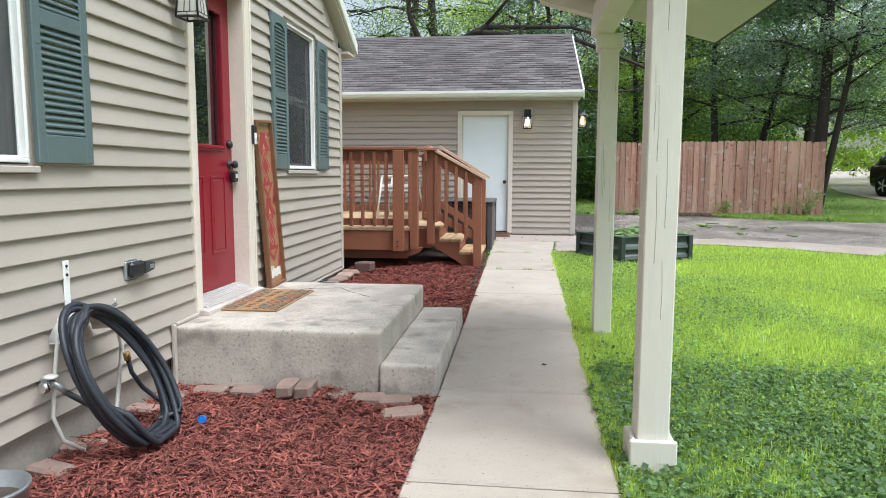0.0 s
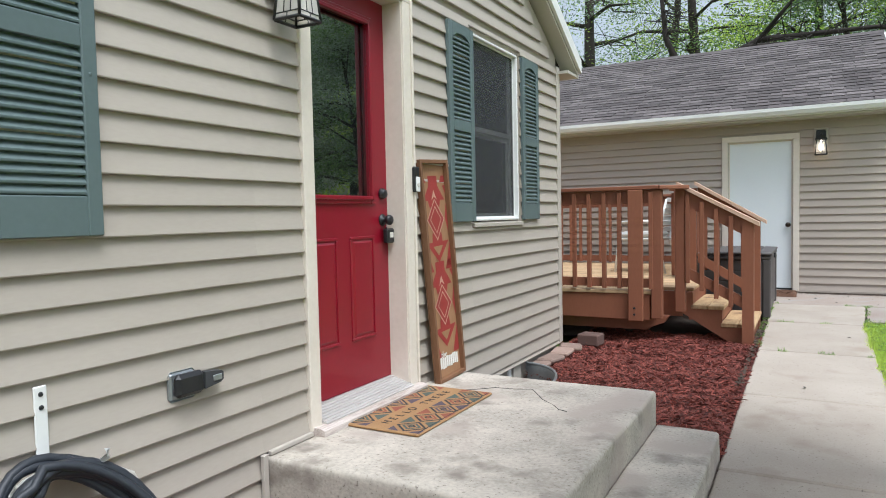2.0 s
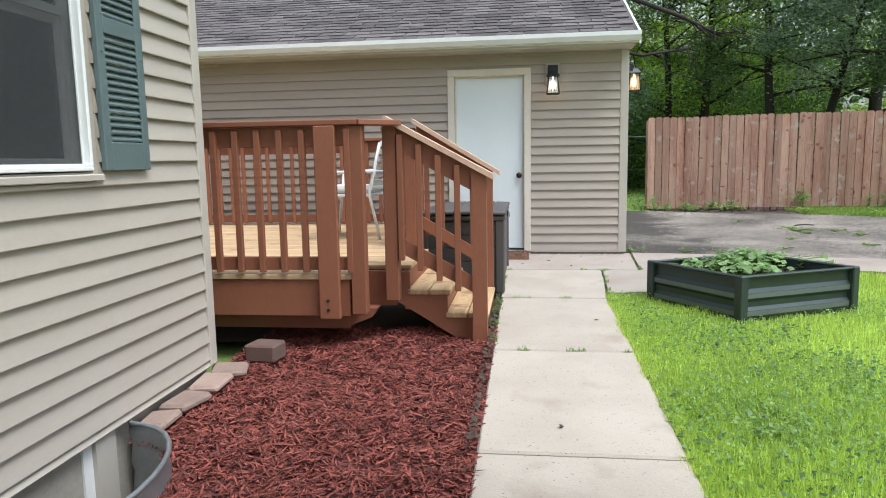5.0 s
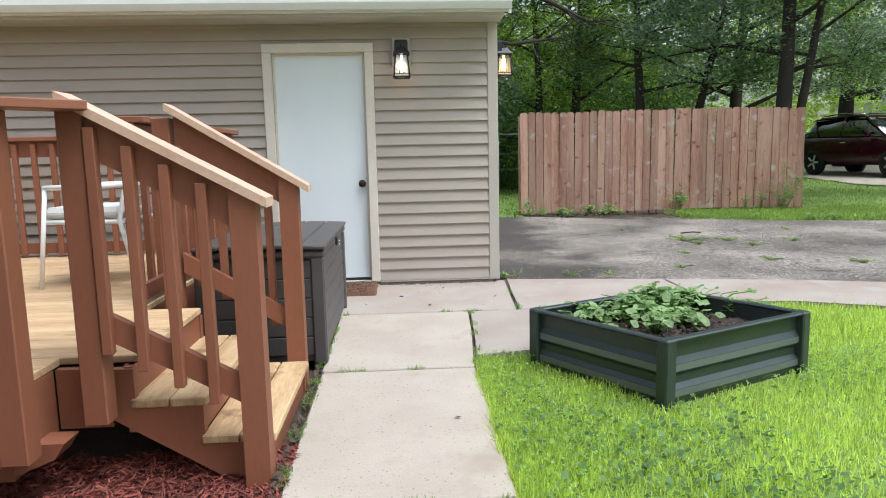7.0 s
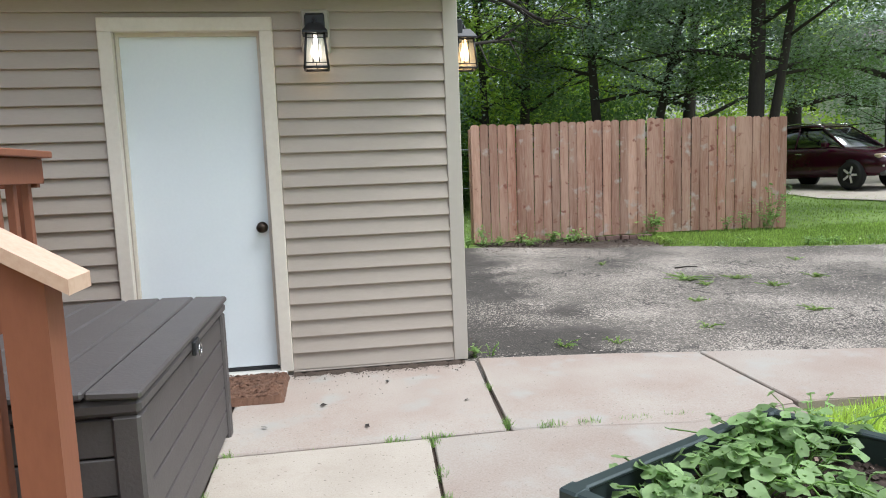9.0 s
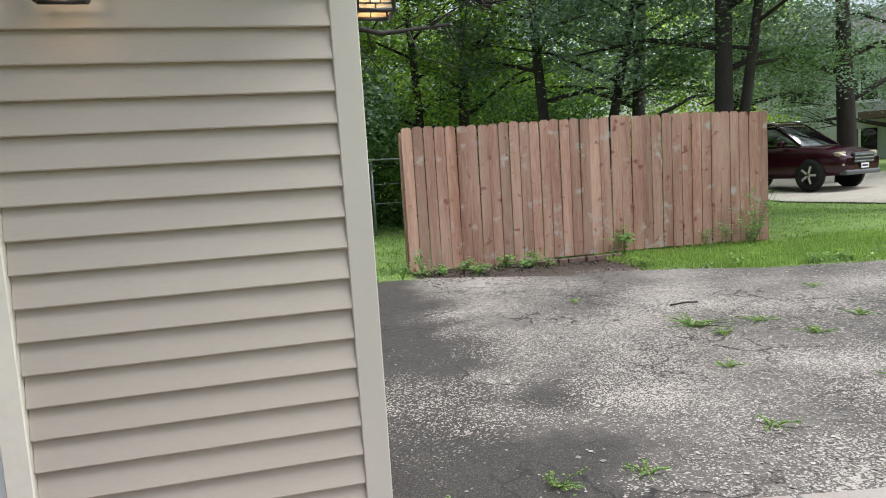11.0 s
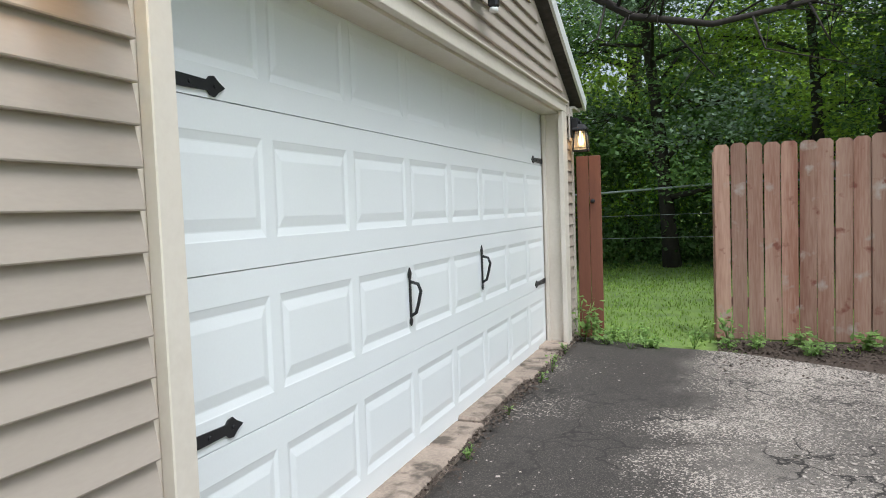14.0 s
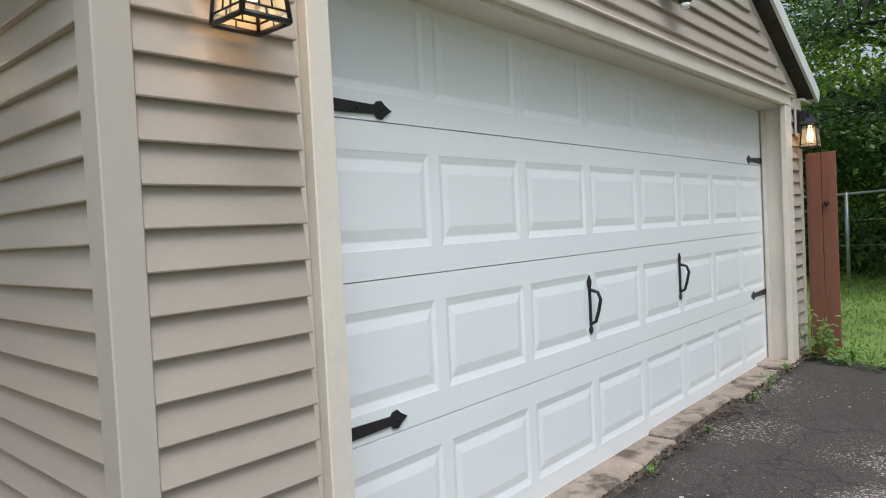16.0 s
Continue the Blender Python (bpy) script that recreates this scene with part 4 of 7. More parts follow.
# wall lanterns
def lantern(at, turn, size=1.0, shade="bulb", label="black mission-style wall lantern, lit"):
    """Built facing +y out of a wall at the origin, its bottom at z = 0."""
    m = pose(*at, 0, 0, turn) @ Matrix.Scale(size, 4)
    root = thing("wall_lantern", label, "wall lamp", "wall lanterns", at)
    inv = Matrix.Translation(-Vector(at))

    def p(name, bm, mat, parent=root, lb=""):
        bmesh.ops.transform(bm, matrix=inv @ m, verts=bm.verts)
        return part(name, bm, mat, parent, lb)
    p("mount", box(-0.085, 0.085, 0.012, 0.03, 0.10, 0.36, 0.01), "grey_trim", lb="beige siding mount block")
    p("backplate", box(-0.055, 0.055, 0.03, 0.045, 0.13, 0.335, 0.006), "iron")
    p("arm", box(-0.012, 0.012, 0.045, 0.12, 0.275, 0.295, 0.003), "iron")
    p("hood", box(-0.058, 0.058, 0.045, 0.10, 0.20, 0.315, 0.006), "iron")

    def ring(z, hw):
        return [(-hw, 0.12 - hw, z), (hw, 0.12 - hw, z), (hw, 0.12 + hw, z), (-hw, 0.12 + hw, z)]
    bm = bmesh.new()
    lo, hi = [bm.verts.new(v) for v in ring(0.205, 0.072)], [bm.verts.new(v) for v in ring(0.255, 0.035)]
    mid = [bm.verts.new(v) for v in ring(0.195, 0.072)]
    bm.faces.new(mid), bm.faces.new(hi)
    for i in range(4):
        j = (i + 1) % 4
        bm.faces.new((lo[i], lo[j], hi[j], hi[i])), bm.faces.new((mid[i], mid[j], lo[j], lo[i]))
    p("roof", bm, "iron")
    p("finial", lathe([(0.02, 0.255), (0.012, 0.27), (0.004, 0.285)], pose(0, 0.12, 0), 10), "iron")
    top, bot = ring(0.195, 0.050), ring(0.0, 0.068)

    def at_face(k, u, v):
        a0, a1, b0, b1 = Vector(bot[k]), Vector(bot[(k + 1) % 4]), Vector(top[k]), Vector(top[(k + 1) % 4])
        return (a0.lerp(a1, u)).lerp(b0.lerp(b1, u), v)
    for k in range(4):
        bm = bmesh.new()
        bm.faces.new([bm.verts.new(at_face(k, u, v)) for u, v in ((0.04, 0.02), (0.96, 0.02), (0.96, 0.98), (0.04, 0.98))])
        g = p("pane", bm, "lamp_glass" if shade == "bulb" else "lamp_glass_clear")
        g.visible_shadow = False
        for (u0, v0), (u1, v1), r in (((0, 0), (0, 1), 0.0075), ((0, 0.01), (1, 0.01), 0.0075), ((0, 0.14), (1, 0.14), 0.003), ((0.36, 0.14), (0.36, 1), 0.003), ((0.64, 0.14), (0.64, 1), 0.003), ((0.5, 0.0), (0.5, 0.14), 0.003), ((0, 0.97), (1, 0.97), 0.005), ((0.0, 0.86), (1, 0.86), 0.0025)):
            p("bar", tube([at_face(k, u0, v0), at_face(k, u1, v1)], r, 4), "iron")
    b = p("bulb", lathe([(0.012, 0.19), (0.016, 0.15), (0.028, 0.11), (0.030, 0.085), (0.020, 0.06), (0.004, 0.053)], pose(0, 0.12, 0), 14), shade, lb="glowing warm bulb" if shade != "bulb_off" else "frosted unlit bulb")
    if shade != "bulb_off":
        lamp = new("bulb_light", bpy.data.lights.new("bulb_light", "POINT"))
        lamp.data.energy, lamp.data.shadow_soft_size, lamp.data.color = 0.28 if shade == "bulb" else 0.12, 0.012, (1.0, 0.62, 0.30)
        lamp.parent = root
        lamp.matrix_local = inv @ m @ Matrix.Translation((0, 0.12, 0.035))
    return root


lantern((0.238, GY - 0.01, 1.85), 180, 1.0, "bulb_cool")
lantern((GX + 0.008, 13.27, 1.90), -90)
lantern((GX + 0.008, 18.81, 1.905), -90)
lantern((HX + 0.008, 4.85, 1.975), -90, 1.0, "bulb_off", "black mission-style wall lantern, unlit, by the red door")

# doorbell
bell = thing("doorbell", "black and silver video doorbell on the door frame", "doorbell")
part("body", box(HX + 0.03, HX + 0.055, 5.905, 5.955, 1.285, 1.43, 0.006), "iron", bell)
plate = part("faceplate", box(HX + 0.054, HX + 0.060, 5.908, 5.952, 1.287, 1.372, 0.004), "white", bell)
part("button", lathe([(0.013, 0), (0.013, 0.003), (0.008, 0.005)], pose(HX + 0.06, 5.93, 1.325, 0, 90, 0), 16), "plastic", plate)


# tall wooden sign leaning on the wall
def sign():
    root = thing("wooden_sign", "tall framed wooden sign with red woven pattern against the wall", "sign")
    m = Matrix.Translation((-1.815, 6.225, 0.152)) @ Euler((radians(3.2), radians(-2.8), 0)).to_matrix().to_4x4()
    W, H = 0.34, 1.335

    def p(name, bm, mat, parent=root, lb=""):
        bmesh.ops.transform(bm, matrix=m, verts=bm.verts)
        return part(name, bm, mat, parent, lb)
    bd = p("board", box(-0.012, 0.0, -W / 2, W / 2, 0.0, H), "sign_wood")
    for a, b, c, d in ((-W / 2, -W / 2 + 0.022, 0, H), (W / 2 - 0.022, W / 2, 0, H), (-W / 2 + 0.022, W / 2 - 0.022, 0, 0.022), (-W / 2 + 0.022, W / 2 - 0.022, H - 0.022, H)):
        p("frame_strip", box(-0.012, 0.03, a, b, c, d, 0.002), "wood_sign")

    def shape(pts, mat="sign_red", x=0.002):
        bm = bmesh.new()
        bm.faces.new([bm.verts.new((x, y, z)) for y, z in pts])
        p("painted_shape", bm, mat, bd)

    def diamond(z, w, h, wide, mat, x):
        # the outline of a diamond
        for s in (1, -1):
            shape([(0, z + s * h), (w, z), (w - wide, z), (0, z + s * (h - wide * h / w))], mat, x)
            shape([(0, z + s * h), (-w, z), (-w + wide, z), (0, z + s * (h - wide * h / w))], mat, x)
    for z in (1.24, 0.72):
        shape([(-0.055, z), (0.055, z), (0.055, z - 0.06), (0.13, z - 0.148), (0.075, z - 0.148), (0.06, z - 0.19), (-0.06, z - 0.19), (-0.075, z - 0.148), (-0.13, z - 0.148), (-0.055, z - 0.06)])
        shape([(0, z - 0.085), (0.032, z - 0.145), (0, z - 0.125), (-0.032, z - 0.145)], "sign_line", 0.0032)
        shape([(0, z - 0.14), (0.105, z - 0.265), (0, z - 0.39), (-0.105, z - 0.265)], "sign_red", 0.0026)
        diamond(z - 0.265, 0.107, 0.127, 0.009, "sign_line", 0.0036)
        diamond(z - 0.265, 0.070, 0.084, 0.008, "sign_line", 0.0036)
        shape([(-0.055, z - 0.345), (0.055, z - 0.345), (0.062, z - 0.40), (0.135, z - 0.40), (0, z - 0.525), (-0.135, z - 0.40), (-0.062, z - 0.40)], "sign_red", 0.0022)
        shape([(-0.06, z - 0.425), (0.06, z - 0.425), (0, z - 0.485)], "sign_wood", 0.0032)
        for s in (1, -1):
            shape([(s * 0.148, z), (s * 0.105, z), (s * 0.085, z - 0.04), (s * 0.148, z - 0.04)])
            shape([(s * 0.148, z - 0.06), (s * 0.115, z - 0.06), (s * 0.148, z - 0.11)])
            shape([(s * 0.148, z - 0.16), (s * 0.148, z - 0.36), (s * 0.118, z - 0.26)])
            shape([(s * 0.148, z - 0.41), (s * 0.148, z - 0.575), (s * 0.075, z - 0.575)])
    t = lettering("the", 0.055, "trim_paint")
    t.parent = root
    t.matrix_local = m @ Matrix.Translation((0.003, -0.05, 0.155)) @ Euler((radians(90), 0, radians(90))).to_matrix().to_4x4()
    for k in range(10):
        lean_ = 0.004 * math.sin(k * 1.9)
        p("text_bar", box(0.001, 0.003, -0.125 + k * 0.0252, -0.125 + k * 0.0252 + 0.019, 0.072 + lean_, 0.138 + lean_), "trim_paint", bd, "white painted bar")
    return root


def lettering(text, size, mat, name="lettering"):
    cu = bpy.data.curves.new("lettering", "FONT")
    cu.body, cu.size, cu.extrude = text, size, 0.0006
    cu.align_x, cu.align_y = "CENTER", "CENTER"
    tmp = bpy.data.objects.new("tmp", cu)
    scene.collection.objects.link(tmp)
    me = bpy.data.meshes.new_from_object(tmp.evaluated_get(bpy.context.evaluated_depsgraph_get()))
    bpy.data.objects.remove(tmp)
    me.materials.clear()
    me.materials.append(M[mat])
    return new(name, me)


M["sign_wood"] = material("sign_board", (0.33, 0.18, 0.09), 0.65, (0.24, 0.125, 0.06), 4, 60, 0.3, stretch=(1, 1, 0.2))
M["sign_line"] = material("sign_line", (0.52, 0.30, 0.22), 0.6, (0.42, 0.23, 0.16), 8, 60, 0.1)
M["trim_paint"] = material("white_lettering", (0.75, 0.73, 0.68), 0.6, amount=0.2)
for k, c in (("mat_red", (0.27, 0.085, 0.05)), ("mat_purple", (0.10, 0.075, 0.095)), ("mat_green", (0.09, 0.11, 0.09))):
    M[k] = material(k, c, 0.95, None, 9, 150, 0.4)
sign()


# woven doormat with lettering
def doormat():
    root = thing("doormat", "tan jute doormat with colourful diamonds, on the stoop", "doormat", at=(-1.645, 5.565, 0.158))
    L, W = 0.80, 0.47
    body = part("mat", box(-W / 2, W / 2, -L / 2, L / 2, -0.006, 0.006, 0.004), "jute", root)
    part("border", box(W / 2 - 0.018, W / 2 - 0.014, -L / 2 + 0.014, L / 2 - 0.014, 0.006, 0.0075), "ink", body)
    for s in (1, -1):
        for i, c in enumerate(("mat_green", "mat_red", "mat_purple", "mat_red", "mat_green")):
            y, x = -L / 2 + 0.09 + i * 0.155, s * 0.145
            for k, (r, mt) in enumerate(((0.088, "ink"), (0.070, "jute"), (0.056, c), (0.038, "jute"), (0.026, "ink"), (0.014, c))):
                bm = bmesh.new()
                bm.faces.new([bm.verts.new(v) for v in ((x + r * 0.95, y, 0.0068 + k * 0.0004), (x, y + r * 0.86, 0.0068 + k * 0.0004), (x - r * 0.95, y, 0.0068 + k * 0.0004), (x, y - r * 0.86, 0.0068 + k * 0.0004))])
                part("woven_diamond", bm, mt, body)
        for i in range(6):
            y = -L / 2 + 0.012 + i * 0.155
            for e in (1, -1):
                bm = bmesh.new()
                x = s * 0.145 + e * 0.085
                bm.faces.new([bm.verts.new(v) for v in ((x, y - 0.055 if i else y, 0.0066), (x, y + 0.055 if i < 5 else y, 0.0066), (x - e * 0.06, y, 0.0066))])
                part("woven_triangle", bm, ("mat_purple", "mat_green", "mat_red")[i % 3], body)
    for i, ch in enumerate("HELLO THERE"):
        if ch != " ":
            t = lettering(ch, 0.062, "ink", "letter")
            t.parent = root
            t.matrix_local = Matrix.Translation((0, (i - 5) * 0.060, 0.0075)) @ Matrix.Rotation(radians(90), 4, "Z")
    return root


doormat()

# dryer vent and hose gear on the wall
vent = thing("wall_socket", "black weatherproof outlet cover on a grey plate on the siding", "outlet box")
part("base", box(HX + 0.010, HX + 0.026, 4.215, 4.335, 0.495, 0.605, 0.012), "galv", vent)
part("cover", box(HX + 0.026, HX + 0.062, 4.225, 4.35, 0.512, 0.596, 0.014), "iron", vent)
part("flap", prism([(4.345, 0.525), (4.345, 0.588), (4.425, 0.578), (4.432, 0.570), (4.432, 0.545), (4.42, 0.535)], "x", HX + 0.030, HX + 0.066), "screen", vent, "dark grey spring flap")
part("slot", box(HX + 0.066, HX + 0.070, 4.38, 4.422, 0.545, 0.568, 0.002), "galv", vent)

hang = thing("hose_holder", "white metal hose hanger on the siding", "hose holder")
part("plate", box(HX + 0.014, HX + 0.022, 3.745, 3.785, 0.42, 0.665, 0.003), "white", hang)
for z in (0.60, 0.64):
    part("screw", lathe([(0.008, 0), (0.006, 0.004)], pose(HX + 0.022, 3.765, z, 0, 90, 0), 8), "iron", hang)
bm = bmesh.new()
arch = [(3.775 + 0.150 * math.cos(k * math.pi / 12), 0.315 + 0.100 * math.sin(k * math.pi / 12)) for k in range(13)]
rows_h = [[bm.verts.new((HX + d, y, z + lift_)) for y, z in arch] for d, lift_ in ((0.02, 0.0), (0.135, 0.012), (0.145, 0.022), (0.150, 0.022), (0.139, 0.006), (0.02, -0.006))]
for i in range(6):
    for k in range(12):
        bm.faces.new((rows_h[i][k], rows_h[i][k + 1], rows_h[(i + 1) % 6][k + 1], rows_h[(i + 1) % 6][k])).smooth = True
part("cradle", bm, "white", hang, "white curved metal saddle")
part("hook", tube([(HX + 0.10, 3.83, 0.40), (HX + 0.16, 3.84, 0.425), (HX + 0.205, 3.845, 0.455), (HX + 0.20, 3.85, 0.478)], 0.009, 8), "white", hang)


def hose():
    """Many turns of hose that hang from the holder and lean out onto the mulch."""
    root = thing("garden_hose", "coiled black rubber garden hose hanging to the ground", "garden hose")
    rng = random.Random(8)
    path, turns, n = [], 10, 36
    for k in range(turns * n + 1):
        a = k / n * math.tau
        j = k / n
        ry, rz = 0.178 + 0.016 * math.sin(j * 2.4) + 0.014 * math.sin(j * 5.1), 0.318 + 0.022 * math.sin(j * 1.7)
        z = 0.145 + rz * math.cos(a) - 0.012 * (j % 3)
        z = max(z, ground_z(3.9) + 0.03 + 0.012 * (k // n % 3))
        y = 3.705 + 0.20 * (0.47 - z) + ry * 1.32 * math.sin(a + 0.12 * math.sin(j * 3.3))
        x = HX + 0.075 + 0.30 * (0.47 - z) / 0.7 + 0.024 * (j % 4.7) + 0.010 * math.sin(a * 0.5 + j)
        path.append((x, y, z))
    part("coil", tube(path, 0.0145, 10), "hose", root)
    tail = [(HX + 0.12, 4.05, 0.13), (HX + 0.13, 4.06, 0.06), (HX + 0.16, 4.10, -0.03), (HX + 0.2, 4.15, -0.10), (HX + 0.27, 4.17, -0.15)]
    part("tail", tube(tail, 0.012, 8), "hose", root)
    part("coupling", tube([(HX + 0.115, 4.045, 0.165), (HX + 0.12, 4.05, 0.125)], 0.017, 12), "brass", root, "brass hose coupling")
    part("leader", tube([(HX + 0.12, 3.58, 0.11), (HX + 0.17, 3.63, 0.05), (HX + 0.22, 3.69, -0.02), (HX + 0.26, 3.76, -0.08)], 0.013, 8), "hose", root)
    return root


hose()
tap = thing("outdoor_tap", "chromed outdoor tap with a plastic valve", "tap")
part("spout", tube([(HX + 0.01, 3.56, 0.16), (HX + 0.07, 3.56, 0.16), (HX + 0.10, 3.57, 0.14), (HX + 0.12, 3.58, 0.11)], 0.014, 10), "galv", tap)
part("wheel", lathe([(0.03, 0), (0.032, 0.008), (0.02, 0.014)], pose(HX + 0.07, 3.56, 0.178), 12), "plastic", tap)
part("valve", lathe([(0.024, 0), (0.028, 0.02), (0.02, 0.04)], pose(HX + 0.075, 3.53, 0.15, 90, 0, 0), 12), "chrome", tap)
pipe = thing("plastic_tube", "pale clear plastic drain tube against the siding", "tube")
part("tube", tube([(HX + 0.05, 3.66, 0.42), (HX + 0.06, 3.60, 0.2), (HX + 0.06, 3.57, 0.0), (HX + 0.08, 3.60, -0.12), (HX + 0.13, 3.67, -0.19)], 0.009, 8), "plastic", pipe)
part("tube", tube([(HX + 0.10, 3.86, 0.42), (HX + 0.10, 4.0, 0.33), (HX + 0.07, 4.08, 0.18), (HX + 0.06, 4.06, 0.02), (HX + 0.09, 3.98, -0.12), (HX + 0.12, 3.9, -0.18)], 0.011, 8), "plastic", pipe)

# conduit beside the stoop
con = thing("conduit", "thin grey plastic conduit beside the stoop", "conduit")
part("run", box(HX + 0.02, HX + 0.04, 4.655, 4.685, -0.2, 0.165, 0.003), "grey_trim", con)
part("run", box(HX + 0.02, HX + 0.04, 4.70, 4.98, 0.152, 0.172, 0.003), "grey_trim", con)


# edging stones, bricks and rubbish in the beds
def stone(x, y, z, lx, ly, h, turn, mat="stone", name="edging_stone", label="weathered tan edging stone sunk in the mulch", group="edging stones", bevel=0.015):
    root = tagged(part(name, box(-lx / 2, lx / 2, -ly / 2, ly / 2, 0, h, bevel), mat), label, "stone", group)
    for v in root.data.vertices:
        v.co += Vector(noise.noise_vector(v.co * 9 + Vector((x, y, 0)))) * 0.012
    root.matrix_world = pose(x, y, z, 0, 0, turn)
    return root


for x, y, lx, ly, t in ((-1.80, 8.30, 0.17, 0.26, 5), (-1.81, 8.03, 0.16, 0.25, -6), (-1.82, 7.78, 0.15, 0.22, 8), (-1.79, 8.52, 0.2, 0.2, 20)):
    stone(x, y, ground_z(y) + 0.0, lx, ly, 0.045, t)
for x, y, t in ((-1.62, 4.60, 3), (-1.40, 4.62, -4), (-0.88, 4.60, 4), (-0.66, 4.59, -3), (-0.50, 4.57, 6), (-1.82, 3.75, 10), (-1.80, 3.50, -12), (-1.79, 3.98, 4), (-1.82, 4.25, -5), (-1.8, 4.48, 6)):
    stone(x, y, ground_z(y) - 0.045, 0.19, 0.11, 0.06, t)
stone(-0.42, 4.36, ground_z(4.3) - 0.03, 0.22, 0.12, 0.05, 12, label="broken tan paver lying on the mulch")
for k in range(2):
    stone(-1.14 + k * 0.11, 4.585, ground_z(4.5) - 0.01, 0.108, 0.16, 0.085, 2, name="concrete_block", label="weathered pinkish concrete edging block by the stoop", group="edging blocks")
lid = tagged(part("bottle_cap", lathe([(0.02, 0), (0.022, 0.01), (0.02, 0.016)], pose(0, 0, 0, 70, 0, 0), 12), material("blue_plastic", (0.02, 0.16, 0.55), 0.4, bump=0)), "bright blue plastic cap lying on the mulch", "litter")
lid.location = (-1.40, 4.08, ground_z(4) + 0.02)

# basement window and galvanised well
bwin = thing("window_3", "small basement window in a grey frame behind a metal well", "window", kind="structure")
part("pane", box(HX - 0.06, HX - 0.052, 6.45, 7.36, -0.55, -0.035), "glass", bwin)
part("window_frame", box(HX - 0.055, HX - 0.02, 7.36, 7.42, -0.55, -0.035), "white", bwin)
part("window_frame", box(HX - 0.055, HX + 0.0, 7.42, 7.56, -0.55, -0.035), "grey_trim", bwin)
well = thing("window_well", "corrugated galvanised steel window well with rolled rim", "window well")
pts = [(HX + 0.01, 7.66)] + [(HX + 0.03 + 0.40 * math.sin(k * math.pi / 16), 7.02 + 0.62 * math.cos(k * math.pi / 16)) for k in range(17)] + [(HX + 0.01, 6.40)]
bm = bmesh.new()
rows = []
for i in range(13):
    z = -0.62 + 0.57 * i / 12
    o = 0.008 * math.sin(i * math.pi / 1.5)
    rows.append([bm.verts.new((x + o, y, z)) for x, y in pts])
for u, v in zip(rows, rows[1:]):
    for k in range(len(pts) - 1):
        bm.faces.new((u[k], u[k + 1], v[k + 1], v[k])).smooth = True
wall_ = part("shell", bm, "galv", well)
wall_.modifiers.new("thick", "SOLIDIFY").thickness = 0.004
part("rim", tube([(x, y, -0.05) for x, y in pts], 0.011, 8), "galv", well)
part("gravel_floor", box(HX, HX + 0.4, 6.42, 7.64, -0.62, -0.58), "soil", well)

# pail at the start of the bed
pail = thing("planter_pail", "round galvanised pail with a rolled rim, standing on the mulch", "pail")
bm = lathe([(0.12, -0.22), (0.15, 0.02), (0.158, 0.03), (0.158, 0.04), (0.145, 0.04), (0.135, -0.1), (0.01, -0.1)], pose(-1.755, 3.08, -0.125), 28)
part("bucket", bm, "galv", pail)
part("soil", lathe([(0.14, -0.02), (0.13, -0.01), (0.01, 0.0)], pose(-1.755, 3.08, -0.135), 20), "soil", pail)
# ---- porch roof on posts ----
def porch_roof():
    root = thing("porch_roof", "cream-painted porch roof carried on square posts", "porch roof")
    for y, x in ((3.89, 0.772), (6.24, 0.818)):
        z = ground_z(y) - 0.03
        p = part("post", box(x - 0.068, x + 0.068, y - 0.068, y + 0.068, z, 2.02, 0.006), "post", root, "cream square timber post with fine cracks")
        if y < 5:
            for s in (1, -1):
                part("base_board", box(x - 0.10, x + 0.10, y + s * 0.068, y + s * 0.092, z, z + 0.16, 0.006), "post", p)
                part("base_board", box(x + s * 0.068, x + s * 0.092, y - 0.067, y + 0.067, z, z + 0.16, 0.006), "post", p)
        part("capital", box(x - 0.09, x + 0.09, y - 0.09, y + 0.09, 1.99, 2.10, 0.005), "post", p)
        rng = random.Random(int(y * 10))
        for k in range(6):
            cx, cz, ln = x + rng.uniform(-0.05, 0.05), rng.uniform(0.2, 1.7), rng.uniform(0.15, 0.45)
            part("crack", tube([(cx, y - 0.0685, cz), (cx + 0.003, y - 0.0685, cz + ln / 2), (cx - 0.002, y - 0.0685, cz + ln)], 0.0008, 4), "trim_dark", p)
    part("beam", box(0.69, 0.84, 3.66, 6.33, 2.10, 2.30, 0.005), "post", root)
    # sloping soffit: low at the lawn side, rising towards the house
    def roof(z_off, x0, x1, y0, y1, th, mat, name):
        s = -0.30
        prof = [(x0, 2.32 + s * (x0 - 0.76) + z_off), (x1, 2.32 + s * (x1 - 0.76) + z_off), (x1, 2.32 + s * (x1 - 0.76) + z_off + th), (x0, 2.32 + s * (x0 - 0.76) + z_off + th)]
        return part(name, prism(prof, "y", y0, y1), mat, root)
    roof(0.0, 0.22, 1.62, 3.62, 6.40, 0.02, "soffit_cream", "soffit_board")
    roof(0.021, 0.20, 1.66, 3.60, 6.44, 0.05, "shingle", "roofing")
    part("rafter", prism([(0.3, 2.36), (0.84, 2.20), (0.84, 2.32), (0.3, 2.44)], "y", 6.20, 6.33), "post", root)
    return root


M["trim_dark"] = material("old_crack", (0.25, 0.23, 0.18), 0.9, bump=0)
M["soffit_cream"] = material("porch_soffit", (0.60, 0.59, 0.50), 0.6, (0.50, 0.48, 0.40), 1.5, 25, 0.1, stretch=(0.3, 2, 1))
porch_roof()

# ---- deck ----
DZ = 0.405


